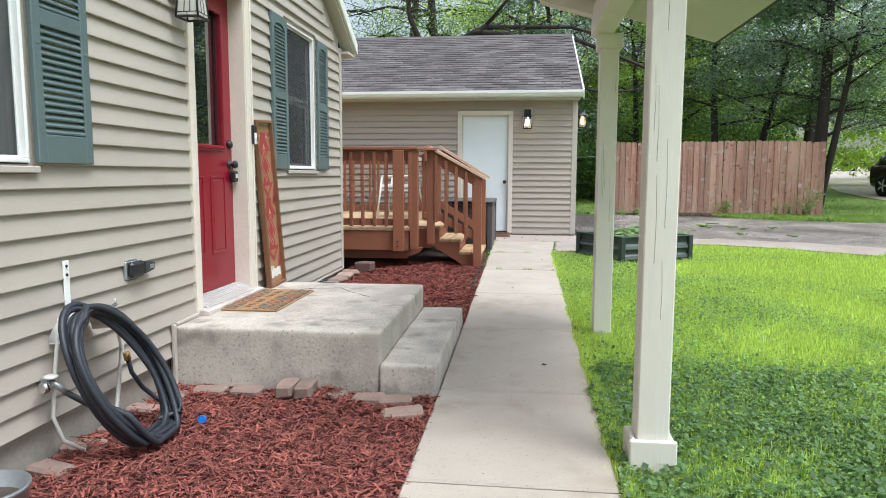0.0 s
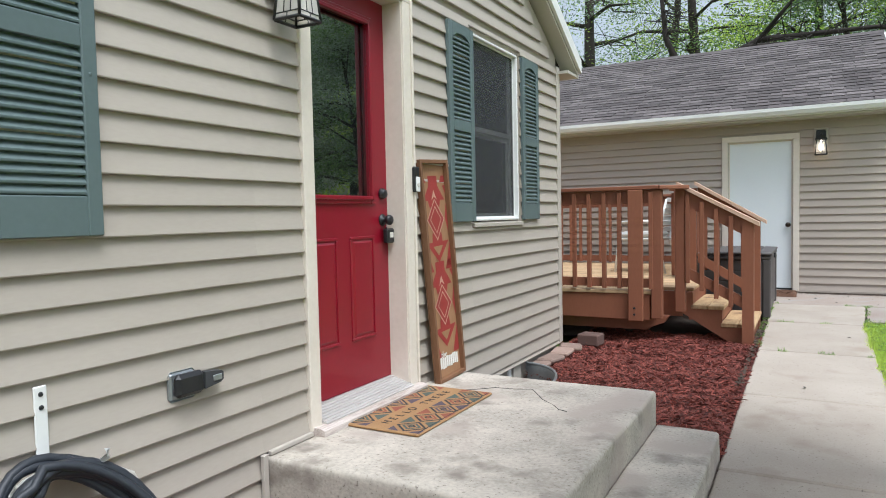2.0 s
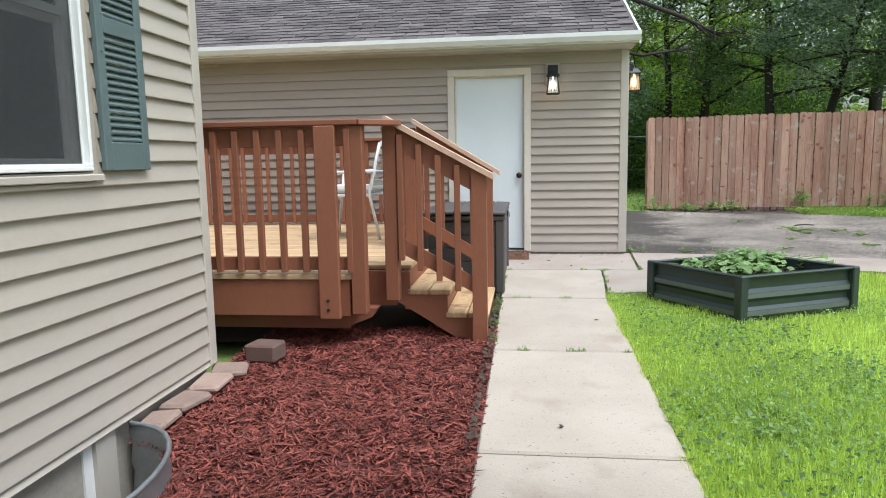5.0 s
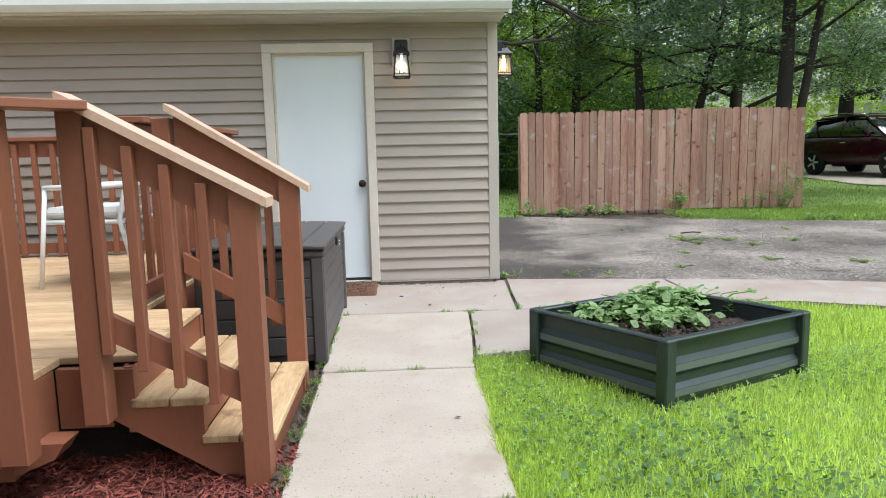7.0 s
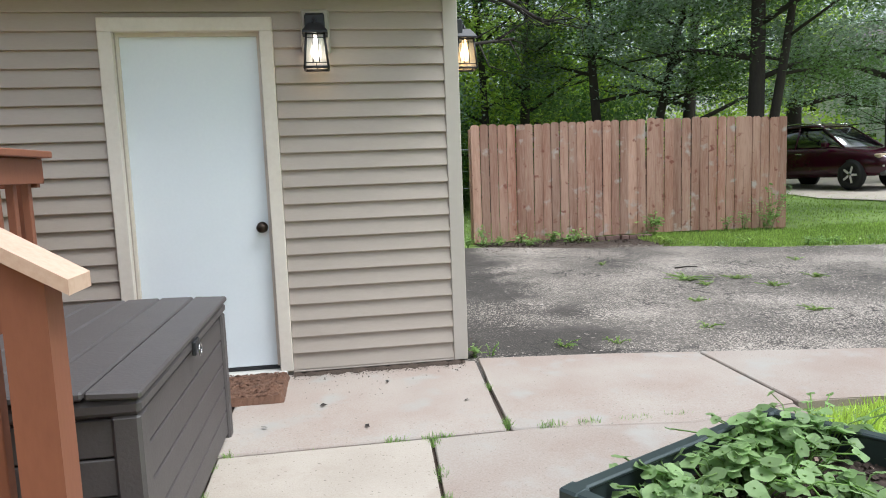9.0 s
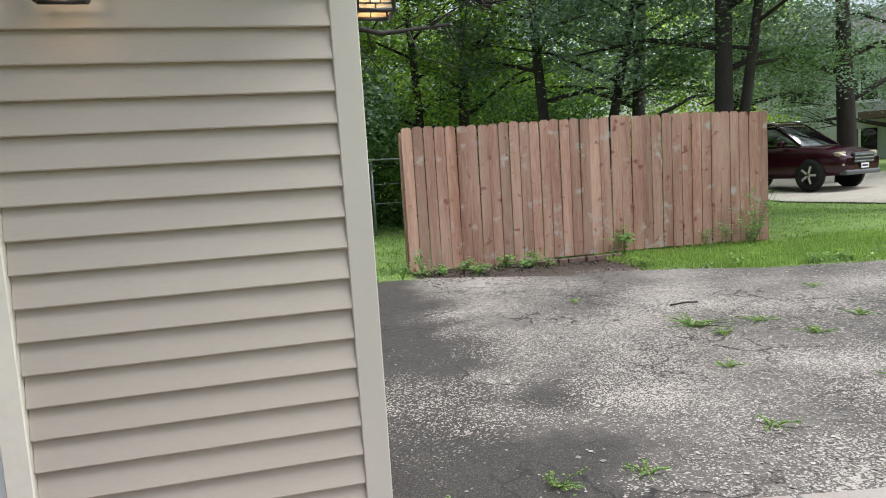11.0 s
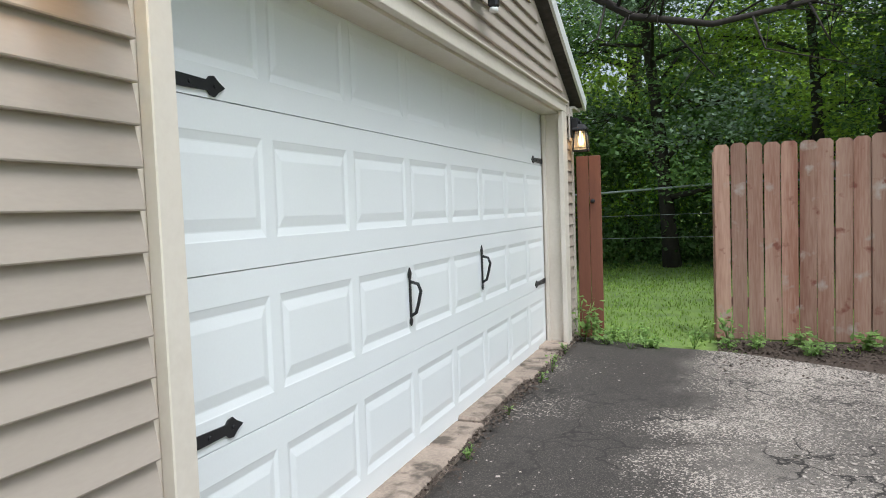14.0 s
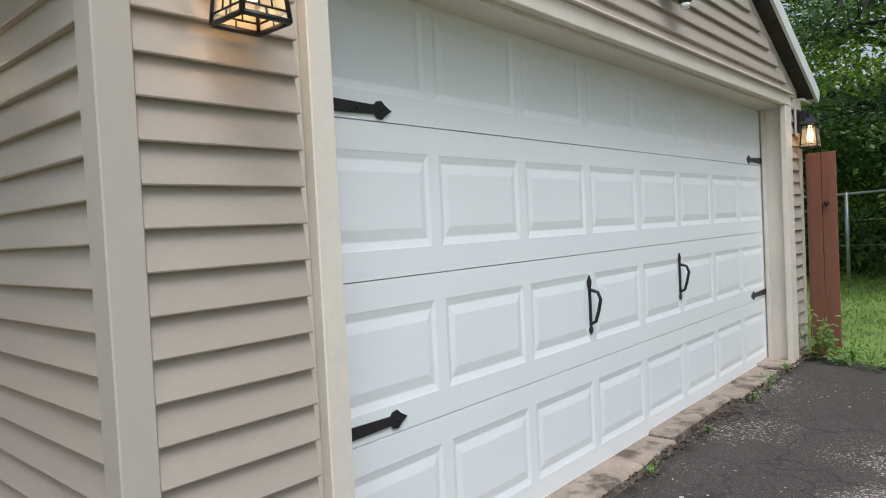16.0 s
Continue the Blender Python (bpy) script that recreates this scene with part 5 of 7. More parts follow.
def deck():
    root = thing("deck", "brown-stained wooden deck with bare tan floorboards and stairs", "deck")
    # floorboards run along x
    y, i = 9.03, 0
    while y < 12.55:
        b = min(y + 0.137, 12.6)
        if y < 9.33:
            x1 = -1.165
        elif y < 10.30:
            x1 = -0.86
        else:
            x1 = -1.17
        part("floorboard", box(-4.9, x1, y, b, DZ - 0.032, DZ + random.uniform(-0.0015, 0.0015), 0.004), "deck_board", root)
        y += 0.142
    for a, b, c, d, e, f in ((-4.9, -1.19, 9.045, 9.085, 0.13, DZ - 0.034), (-4.9, -1.24, 9.20, 9.32, 0.01, 0.15)):
        part("rim_board", box(a, b, c, d, e, f, 0.003), "deck_stain", root)
    part("beam_end", prism([(-1.24, 0.03), (-1.24, 0.15), (-1.05, 0.15), (-1.09, 0.09)], "y", 9.20, 9.32), "deck_stain", root)
    part("rim_board", box(-1.205, -1.165, 10.40, 12.6, 0.13, DZ - 0.034), "deck_stain", root)
    part("rim_board", box(-0.91, -0.875, 9.43, 10.31, 0.13, DZ - 0.034), "deck_stain", root)
    part("rim_board", box(-1.195, -1.16, 9.087, 9.385, 0.13, DZ - 0.034), "deck_stain", root)
    part("end_board", box(-1.158, -0.955, 9.395, 9.43, 0.13, DZ - 0.034), "deck_stain", root)

    def upright(x, y, w, d, z0, z1, name="post", bolts=True):
        p = part(name, box(x - w / 2, x + w / 2, y - d / 2, y + d / 2, z0, z1, 0.005), "deck_stain", root)
        if bolts:
            for z in (z0 + 0.06, z0 + 0.12):
                part("bolt", lathe([(0.012, 0), (0.010, 0.006)], pose(x - 0.01, y - d / 2, z, 90, 0, 0), 8), "iron", p)
        return p
    upright(-1.31, 9.0, 0.135, 0.045, 0.125, 1.35)
    upright(-1.125, 9.06, 0.095, 0.09, 0.15, 1.35, bolts=False)
    upright(-0.955, 9.30, 0.09, 0.09, 0.19, 1.38, bolts=False)

    # front railing
    def rail(a, b, y, z0, z1, ztop, n, along="x"):
        def bx(u0, u1, v0, v1, e, f, bev=0.003):
            return box(u0, u1, v0, v1, e, f, bev) if along == "x" else box(v0, v1, u0, u1, e, f, bev)
        part("top_rail", bx(a, b, y - 0.07, y + 0.07, ztop - 0.035, ztop, 0.005), "deck_stain", root)
        part("upper_rail", bx(a, b, y - 0.02, y + 0.018, z1 - 0.125, z1 - 0.0), "deck_stain", root)
        part("lower_rail", bx(a, b, y - 0.02, y + 0.018, z0, z0 + 0.085), "deck_stain", root)
        for k in range(n):
            u = a + (b - a) * (k + 0.5) / n
            c = bx(u - 0.019, u + 0.019, y - 0.058, y - 0.0205, z0 - 0.01, z1 - 0.02, 0.003)
            part("baluster", c, "deck_stain", root)
    rail(-4.9, -1.10, 9.06, 0.435, 1.35, 1.388, 26)
    rail(10.42, 12.5, -1.19, 0.435, 1.37, 1.408, 13, "y")
    rail(-4.9, -1.2, 12.50, 0.435, 1.35, 1.388, 25)
    part("top_rail", box(-0.16, 0.16, -0.07, 0.07, 1.352, 1.386, 0.004, pose(-1.02, 9.14, 0, 0, 0, 45)), "deck_stain", root)

    # stairs towards +x
    for k, (x0, x1, z) in enumerate(((-0.875, -0.58, 0.245), (-0.61, -0.318, 0.085))):
        for a, b in ((x0, (x0 + x1) / 2 - 0.003), ((x0 + x1) / 2 + 0.003, x1)):
            part("tread", box(a, b, 9.375, 10.335, z - 0.036, z, 0.005), "deck_tread", root)
        part("riser", box(x1 - 0.065, x1 - 0.028, 9.405, 10.30, z - 0.155 if k == 0 else -0.08, z - 0.037), "deck_stain", root)
    part("riser", box(-0.90, -0.868, 9.405, 10.30, 0.10, DZ - 0.034), "deck_stain", root)
    for y in (9.41, 10.30):
        out = [(-0.95, 0.16), (-0.95, DZ - 0.04), (-0.86, DZ - 0.04), (-0.86, 0.21), (-0.60, 0.21), (-0.60, 0.05), (-0.335, 0.05), (-0.335, -0.10), (-0.53, -0.10)]
        part("stringer", prism(out, "y", y - 0.02, y + 0.02), "deck_stain", root)
    # stair rails
    for y, x_top, z_top, near in ((9.30, -0.955, 1.37, True), (10.385, -0.95, 1.408, False)):
        s = (1.005 - z_top) / (-0.29 - x_top)
        nx, top_ = -0.368 if near else -0.382, lambda x: z_top + s * (x - x_top) - 0.001
        part("newel_post", prism([(nx - 0.048, -0.12), (nx + 0.048, -0.12), (nx + 0.048, top_(nx + 0.048)), (nx - 0.048, top_(nx - 0.048))], "y", y - 0.045, y + 0.045), "deck_stain", root)
        if not near:
            upright(x_top - 0.06, y, 0.09, 0.09, 0.15, 1.39, bolts=False)
        for nm, dz, th, a, b, hw in (("hand_rail", 0.0, 0.036, x_top - 0.03, -0.275, 0.068), ("upper_rail", -0.15, 0.145, x_top, -0.40, 0.019), ("lower_rail", -0.825, 0.105, x_top, -0.40, 0.019)):
            zz = lambda x: z_top + s * (x - x_top) + dz
            part(nm, prism([(a, zz(a)), (b, zz(b)), (b, zz(b) + th), (a, zz(a) + th)], "y", y - hw, y + hw), "deck_stain" if nm != "hand_rail" else "hand_rail", root)
        for k in range(4):
            x = x_top + 0.07 + k * 0.125
            zt = z_top + s * (x - x_top)
            yo = -0.04 if near else 0.04
            part("baluster", box(x - 0.019, x + 0.019, y + yo - 0.019, y + yo + 0.019, zt - 0.865, zt - 0.035, 0.003), "deck_stain", root)
    return root


M["hand_rail"] = material("worn_hand_rail", (0.60, 0.42, 0.31), 0.65, (0.42, 0.23, 0.15), 5, 60, 0.2)
M["paver_brown"] = material("paver_brown", (0.14, 0.085, 0.07), 0.9, (0.10, 0.06, 0.05), 8, 80, 0.4)
deck()
stone(-1.69, 8.83, ground_z(8.8) - 0.01, 0.20, 0.17, 0.11, -8, "paver_brown", "paver_block", "brown concrete paver block beside the deck", "paver blocks", 0.012)


# white patio chairs on the deck
def patio_chair(x, y, turn):
    root = thing("patio_chair", "white metal patio chair with a pale sling seat, on the deck", "chair", "", (x, y, DZ))
    root.rotation_euler.z = radians(turn)
    part("seat", box(-0.24, 0.24, -0.24, 0.25, 0.40, 0.425, 0.008), "cloth", root)
    part("cushion", box(-0.245, 0.245, -0.25, 0.24, 0.426, 0.50, 0.03), "cloth", root, "pale padded seat cushion")
    for k in range(6):
        part("back_strap", box(-0.24, 0.24, 0.27 + 0.016 * k, 0.285 + 0.016 * k, 0.50 + 0.07 * k, 0.555 + 0.07 * k, 0.006), "cloth", root)
    for s in (1, -1):
        part("leg", tube([(s * 0.27, -0.28, 0), (s * 0.265, -0.20, 0.62)], 0.014, 8), "white", root)
        part("leg", tube([(s * 0.27, 0.34, 0), (s * 0.26, 0.24, 0.42), (s * 0.25, 0.35, 0.88)], 0.014, 8), "white", root)
        part("armrest", tube([(s * 0.265, -0.21, 0.62), (s * 0.27, 0.29, 0.63)], 0.016, 8), "white", root)
        part("seat_tube", tube([(s * 0.25, -0.23, 0.41), (s * 0.25, 0.26, 0.41)], 0.013, 8), "white", root)
    part("top_tube", tube([(-0.25, 0.35, 0.88), (0.25, 0.35, 0.88)], 0.014, 8), "white", root)
    part("cross_tube", tube([(-0.26, -0.23, 0.41), (0.26, -0.23, 0.41)], 0.013, 8), "white", root)
    return root


patio_chair(-1.70, 11.2, -96)


# resin deck box
def deck_box():
    root = thing("deck_box", "dark brown resin storage box with plank-pattern lid", "storage box")
    x0, x1, y0, y1 = -1.00, -0.235, 10.64, 12.06
    part("body", box(x0 + 0.03, x1 - 0.045, y0 + 0.035, y1 - 0.03, -0.02, 0.60), "box", root)
    for k in range(5):
        z = 0.02 + k * 0.115
        part("front_panel", box(x1 - 0.046, x1 - 0.028, y0 + 0.06, y1 - 0.05, z, z + 0.109, 0.004), "box", root)
        part("side_panel", box(x0 + 0.06, x1 - 0.08, y0 + 0.018, y0 + 0.036, z, z + 0.109, 0.004), "box", root)
    for x, y in ((x1 - 0.055, y0 + 0.045), (x1 - 0.055, y1 - 0.04), (x0 + 0.045, y0 + 0.045), (x0 + 0.045, y1 - 0.04)):
        part("corner_post", box(x - 0.04, x + 0.04, y - 0.04, y + 0.04, -0.03, 0.60, 0.01), "box", root)
    lid_ = part("lid", box(x0, x1 - 0.01, y0 + 0.0, y1, 0.60, 0.645, 0.012), "box", root)
    w = (x1 - x0) / 5
    for k in range(5):
        a = x0 + k * w
        bm = box(a + 0.003, a + w - 0.003, y0 - 0.012, y1 + 0.012, 0.646, 0.672, 0.007)
        for v in bm.verts:
            v.co.z += 0.012 * (1 - ((v.co.x - (x0 + x1) / 2) / 0.4) ** 2)
        part("lid_plank", bm, "box", lid_)
    hw = part("hasp", box(x1 - 0.012, x1 + 0.004, 11.30, 11.38, 0.585, 0.64, 0.004), "iron", root)
    part("ring", tube([(x1 + 0.012, 11.34 + 0.022 * math.cos(k * math.tau / 12), 0.60 + 0.022 * math.sin(k * math.tau / 12)) for k in range(13)], 0.003, 6), "chrome", hw)
    return root


deck_box()


# ---- garage openings ----
siding(garage, "y", GY, -1, -7, GX - 0.07, 0.02, 0.034, 0.05, [(-0.985, -0.01, 0, 2.165)], "siding_g")
siding(garage, "y", GY, -1, -7, GX - 0.07, 0.034, 2.34, 0.1033, [(-0.985, -0.01, 0, 2.165)], "siding_g")


def gable(z, a, b):
    k = (RZ - ez) / (RY - E1)
    cut = max(0.0, (z - 2.30)) / k
    return (a + 0.05, b - 0.05) if z < 2.34 else (a + cut - 0.02, b - cut + 0.02)


siding(garage, "x", GX, 1, GY + 0.02, GY2 - 0.02, 0.02, 0.0611, 0.06, [(13.488, 18.60, 0, 2.355)], "siding_g", gable)
siding(garage, "x", GX, 1, GY + 0.02, GY2 - 0.02, 0.0611, 3.78, 0.1036, [(13.488, 18.60, 0, 2.355)], "siding_g", gable)

side = thing("door_2", "plain pale-blue white slab door of the garage, closed", "door", kind="structure")
part("door_leaf", box(-0.902, -0.093, GY + 0.035, GY + 0.075, 0.06, 2.085, 0.003), "door_white", side)
frame_round(side, "casing", "trim", "y", GY - 0.038, GY + 0.02, -0.905, -0.09, 0.03, 2.088, 0.078, bottom=False)
for a, b in ((-0.922, -0.906), (-0.089, -0.073)):
    part("jamb", box(a, b, GY + 0.02, GY + 0.10, 0.03, 2.10), "trim", side)
part("jamb", box(-0.906, -0.089, GY + 0.02, GY + 0.10, 2.089, 2.10), "trim", side)
for a, b, c, d in ((-0.905, -0.885, 0.06, 2.088), (-0.110, -0.09, 0.06, 2.088), (-0.885, -0.110, 2.068, 2.088)):
    part("stop", box(a, b, GY + 0.015, GY + 0.034, c, d), "trim", side)
part("sill", box(-0.95, -0.05, GY - 0.05, GY + 0.08, -0.02, 0.035, 0.004), "plastic", side, "worn pale sill")
part("door_bottom", box(-0.90, -0.095, GY + 0.03, GY + 0.074, 0.037, 0.058), "iron", side)
part("knob", lathe([(0.034, 0), (0.034, 0.006), (0.014, 0.012), (0.013, 0.03), (0.028, 0.04), (0.031, 0.052), (0.022, 0.066), (0.006, 0.07)], pose(-0.15, GY + 0.035, 0.93, 90, 0, 0)), "bronze", side, "dull bronze knob")
bm = bmesh.new()
rng = random.Random(9)
g = [[bm.verts.new((-0.66 + 0.625 * i / 36 + rng.uniform(-0.004, 0.004), 12.42 + 0.47 * j / 26 + rng.uniform(-0.004, 0.004), (0.0 if i in (0, 36) or j in (0, 26) else 0.040 + rng.uniform(-0.005, 0.007)))) for j in range(27)] for i in range(37)]
for i in range(36):
    for j in range(26):
        bm.faces.new((g[i][j], g[i + 1][j], g[i + 1][j + 1], g[i][j + 1]))
mat2 = tagged(part("coir_doormat", bm, "coir"), "worn dirty brown coir doormat at the garage door", "doormat")


# sectional vehicle door
def big_door():
    root = thing("garage_door", "white steel sectional garage door with raised panels, closed", "garage door")
    X, y0, y1, zb, sec, cols = 0.888, 13.67, 18.475, 0.07, 0.565, 8
    w = (y1 - y0) / cols
    for r in range(4):
        z0, z1 = zb + r * sec, zb + (r + 1) * sec - 0.0025
        s = part("door_section", box(X - 0.045, X - 0.016, y0, y1, z0, z1, 0.003), "gdoor", root)
        for c in range(cols):
            a, b = y0 + c * w, y0 + (c + 1) * w
            bm = bmesh.new()
            rings = []
            for iy, iz, x in ((0, 0, X - 0.006), (0, 0.001, X), (0.030, 0.104, X), (0.034, 0.108, X - 0.0012), (0.050, 0.134, X - 0.0055), (0.054, 0.139, X - 0.0055), (0.078, 0.172, X - 0.0015), (0.084, 0.178, X - 0.0008)):
                rings.append([bm.verts.new((x, y, z)) for y, z in ((a + iy, z0 + iz), (b - iy, z0 + iz), (b - iy, z1 - iz), (a + iy, z1 - iz))])
            for u, v in zip(rings, rings[1:]):
                for k in range(4):
                    bm.faces.new((u[k], u[(k + 1) % 4], v[(k + 1) % 4], v[k]))
            bm.faces.new(rings[-1])
            part("embossed_panel", bm, "gdoor", s)
    part("bottom_seal", box(X - 0.035, X - 0.002, y0, y1, zb - 0.04, zb - 0.001), "iron", root)

    def strap(y, z, d):
        # spear-ended strap hinge; d: which way it points
        pts = [(0, -0.025), (0.30, -0.017), (0.312, -0.030), (0.335, -0.034), (0.352, -0.019), (0.385, 0.0), (0.352, 0.019), (0.335, 0.034), (0.312, 0.030), (0.30, 0.017), (0, 0.025)]
        h = part("strap_hinge", prism([(y + d * p, z + q) for p, q in pts], "x", X + 0.001, X + 0.007), "iron", root, "black spear-ended strap hinge")
        for u in (0.10, 0.22, 0.335):
            part("screw", lathe([(0.008, 0), (0.005, 0.004)], pose(X + 0.007, y + d * u, z, 0, 90, 0), 8), "iron", h)
    for z in (1.805, 0.685):
        strap(13.665, z, 1), strap(18.475, z, -1)
    for y, zc in ((15.44, 0.93), (16.635, 0.975)):
        base = X + 0.002
        pts = [(-0.155, 0.0), (-0.14, -0.013), (-0.125, -0.016), (-0.112, -0.006), (-0.10, -0.009), (0.09, -0.009), (0.105, -0.015), (0.125, -0.019), (0.155, 0.0), (0.125, 0.019), (0.105, 0.015), (0.09, 0.009), (-0.10, 0.009), (-0.112, 0.006), (-0.125, 0.016), (-0.14, 0.013)]
        h = part("pull_handle", prism([(y + q, zc + p) for p, q in pts], "x", base - 0.001, base + 0.006), "iron", root, "black wrought pull handle")
        part("grip", tube([(base + 0.005, y, zc - 0.10), (base + 0.03, y + 0.004, zc - 0.085), (base + 0.045, y + 0.01, zc - 0.03), (base + 0.058, y + 0.012, zc + 0.03), (base + 0.045, y + 0.008, zc + 0.068), (base + 0.005, y, zc + 0.08)], 0.009, 8), "iron", h)
    return root


big_door()
gframe = thing("door_3", "cream-painted frame of the wide garage door", "door frame", kind="structure")
part("casing", box(GX - 0.01, GX + 0.035, 13.515, 13.60, 0.02, 2.25, 0.004), "trim", gframe)
part("casing", box(GX - 0.01, GX + 0.035, 18.42, 18.60, 0.03, 2.25, 0.004), "trim", gframe)
part("casing", box(GX - 0.01, GX + 0.036, 13.515, 18.60, 2.252, 2.345, 0.004), "trim", gframe)
part("drip_cap", box(GX - 0.01, GX + 0.06, 13.49, 18.62, 2.346, 2.36, 0.003), "trim", gframe)
part("jamb", box(0.83, GX - 0.011, 13.47, 13.60, 0.02, 2.25), "trim", gframe)
part("jamb", box(0.83, GX - 0.011, 18.48, 18.56, 0.02, 2.25), "trim", gframe)
part("jamb", box(0.83, GX - 0.011, 13.60, 18.48, 2.235, 2.30), "trim", gframe)
part("stop", box(0.905, 0.935, 13.60, 13.615, 0.06, 2.235), "trim", gframe)
part("stop", box(0.905, 0.935, 18.455, 18.48, 0.06, 2.235), "trim", gframe)
apron = thing("apron", "broken pale concrete strip under the garage door", "apron", kind="structure")
rng = random.Random(12)
y = 13.10
while y < 18.9:
    ln = rng.uniform(0.35, 1.1)
    stone_ = box(0.85, 1.075 + rng.uniform(-0.04, 0.04), y, min(y + ln, 18.95) - 0.012, -0.05, 0.052 + 0.012 * (y - 13) + rng.uniform(-0.012, 0.01), 0.016)
    part("concrete_piece", stone_, "apron_stone", apron)
    y += ln


def floodlight():
    root = thing("floodlight", "black twin motion floodlight on the gable", "floodlight", at=(GX + 0.016, 16.02, 2.68))
    part("base", lathe([(0.06, 0), (0.062, 0.018), (0.055, 0.03)], pose(0, 0, 0, 0, 90, 0)), "white", root)
    part("body", lathe([(0.055, 0.03), (0.058, 0.05), (0.045, 0.075), (0.01, 0.08)], pose(0, 0, 0, 0, 90, 0)), "iron", root)
    for dy, dz in ((0.06, 0.13), (0.14, 0.045)):
        m = pose(0.10, dy, dz, 62, 10, 120)
        head = part("lamp_head", lathe([(0.02, -0.07), (0.038, -0.05), (0.045, 0.0), (0.047, 0.055), (0.042, 0.055), (0.04, 0.03), (0.004, 0.028)], m, 18), "iron", root)
        part("lens", lathe([(0.04, 0.031), (0.03, 0.036), (0.004, 0.038)], m, 16), "white", head)
        part("arm", tube([(0.06, 0.02, 0.02), (0.09, dy * 0.6, dz * 0.6), (0.10, dy, dz)], 0.009, 8), "iron", root)
    part("sensor", box(0.07, 0.13, 0.075, 0.135, -0.115, 0.005, 0.012), "iron", root)
    part("sensor_lens", lathe([(0.026, -0.14), (0.028, -0.125), (0.026, -0.115)], pose(0.10, 0.105, 0), 12), "white", root)
    part("arm", tube([(0.06, 0.03, 0.0), (0.09, 0.09, -0.02)], 0.009, 8), "iron", root)
    return root


floodlight()
# ---- yard ----
def leafy(m):
    """Lets some light through the leaves of a material."""
    n, l = m.node_tree.nodes, m.node_tree.links
    b, o = n["Principled BSDF"], n["Material Output"]
    t, mx = n.new("ShaderNodeBsdfTranslucent"), n.new("ShaderNodeMixShader")
    src = b.inputs["Base Color"].links[0].from_socket
    l.new(src, t.inputs["Color"])
    mx.inputs[0].default_value = 0.55
    l.new(b.outputs[0], mx.inputs[1]), l.new(t.outputs[0], mx.inputs[2]), l.new(mx.outputs[0], o.inputs[0])


for k in ("leaf", "leaf_cool", "leaf_sunlit", "blade", "clover", "clover_dark", "verge"):
    leafy(M[k])


# board fence with dog-eared pickets
def picket(w, h):
    e = 0.028
    return prism([(-w / 2, 0), (w / 2, 0), (w / 2, h - e), (w / 2 - e, h), (-w / 2 + e, h), (-w / 2, h - e)], "y", -0.009, 0.009)


def fence_run(root, x0, y0, x1, y1, n, seed):
    rng = random.Random(seed)
    a = math.degrees(math.atan2(y1 - y0, x1 - x0))
    ln = math.hypot(x1 - x0, y1 - y0)
    w = ln / n
    shapes = []
    for k in range(4):
        me = bpy.data.meshes.new("picket")
        bm = picket(w - 0.006 - 0.002 * k, 1.83 + 0.006 * k)
        bm.to_mesh(me), bm.free()
        me.materials.append(M["fence"])
        shapes.append(me)
    for i in range(n):
        t = (i + 0.5) / n
        x, y = x0 + (x1 - x0) * t, y0 + (y1 - y0) * t
        ob = part("picket", rng.choice(shapes), None, root)
        ob.matrix_world = pose(x, y, lawn_z(x, y) + 0.035 + rng.uniform(-0.008, 0.008), rng.uniform(-0.5, 0.5), rng.uniform(-0.25, 0.25), a + rng.uniform(-0.8, 0.8))
    for z in (0.35, 1.0, 1.6):
        part("rail", box(0, ln, 0.012, 0.05, z - 0.045, z + 0.045, 0.003, pose(x0, y0, lawn_z(x0, y0) + 0.03, 0, 0, a)), "fence", root)
    for i in range(3):
        t = (i + 0.02) / 2.04
        part("post", box(-0.045, 0.045, 0.052, 0.142, -0.1, 1.78, 0.004, pose(x0 + (x1 - x0) * t, y0 + (y1 - y0) * t, lawn_z(x0, y0) + 0.03, 0, 0, a)), "fence", root)


fence = thing("board_fence", "weathered reddish cedar board fence with dog-eared pickets", "fence")
fence_run(fence, 2.39, 19.16, 4.95, 19.12, 18, 1)
fence_run(fence, 4.95, 19.12, 7.68, 19.02, 18, 2)
fence_run(fence, 7.70, 19.04, 8.0, 20.6, 10, 3)
stub = thing("fence_panel", "narrow red-brown fence panel with a latch beside the garage", "fence")
for x, w in ((1.17, 0.125), (1.292, 0.12)):
    part("picket", box(x - w / 2, x + w / 2 - 0.005, 19.03, 19.05, 0.06, 1.87, 0.003), "fence_red", stub)
part("post", box(1.11, 1.20, 19.055, 19.145, 0.03, 1.80, 0.003), "fence_red", stub)
part("latch", lathe([(0.022, 0), (0.022, 0.01), (0.01, 0.03)], pose(1.265, 19.03, 1.42, 90, 0, 0), 12), "iron", stub, "black ring latch")
link = thing("chain_link_fence", "old galvanised chain-link fence in front of the bushes", "fence")
for x in (-1.6, 0.4, 2.75, 4.9):
    part("post", tube([(x, 24.6, 0.1), (x, 24.6, 1.62)], 0.03, 8), "galv", link)
part("top_rail", tube([(-3, 24.6, 1.52), (0.4, 24.6, 1.58), (2.75, 24.6, 1.68), (7, 24.6, 1.62)], 0.022, 8), "galv", link)
for z in (0.75, 1.15):
    part("wire", tube([(-3, 24.62, z), (2.0, 24.62, z + 0.02), (7, 24.62, z)], 0.006, 5), "galv", link)


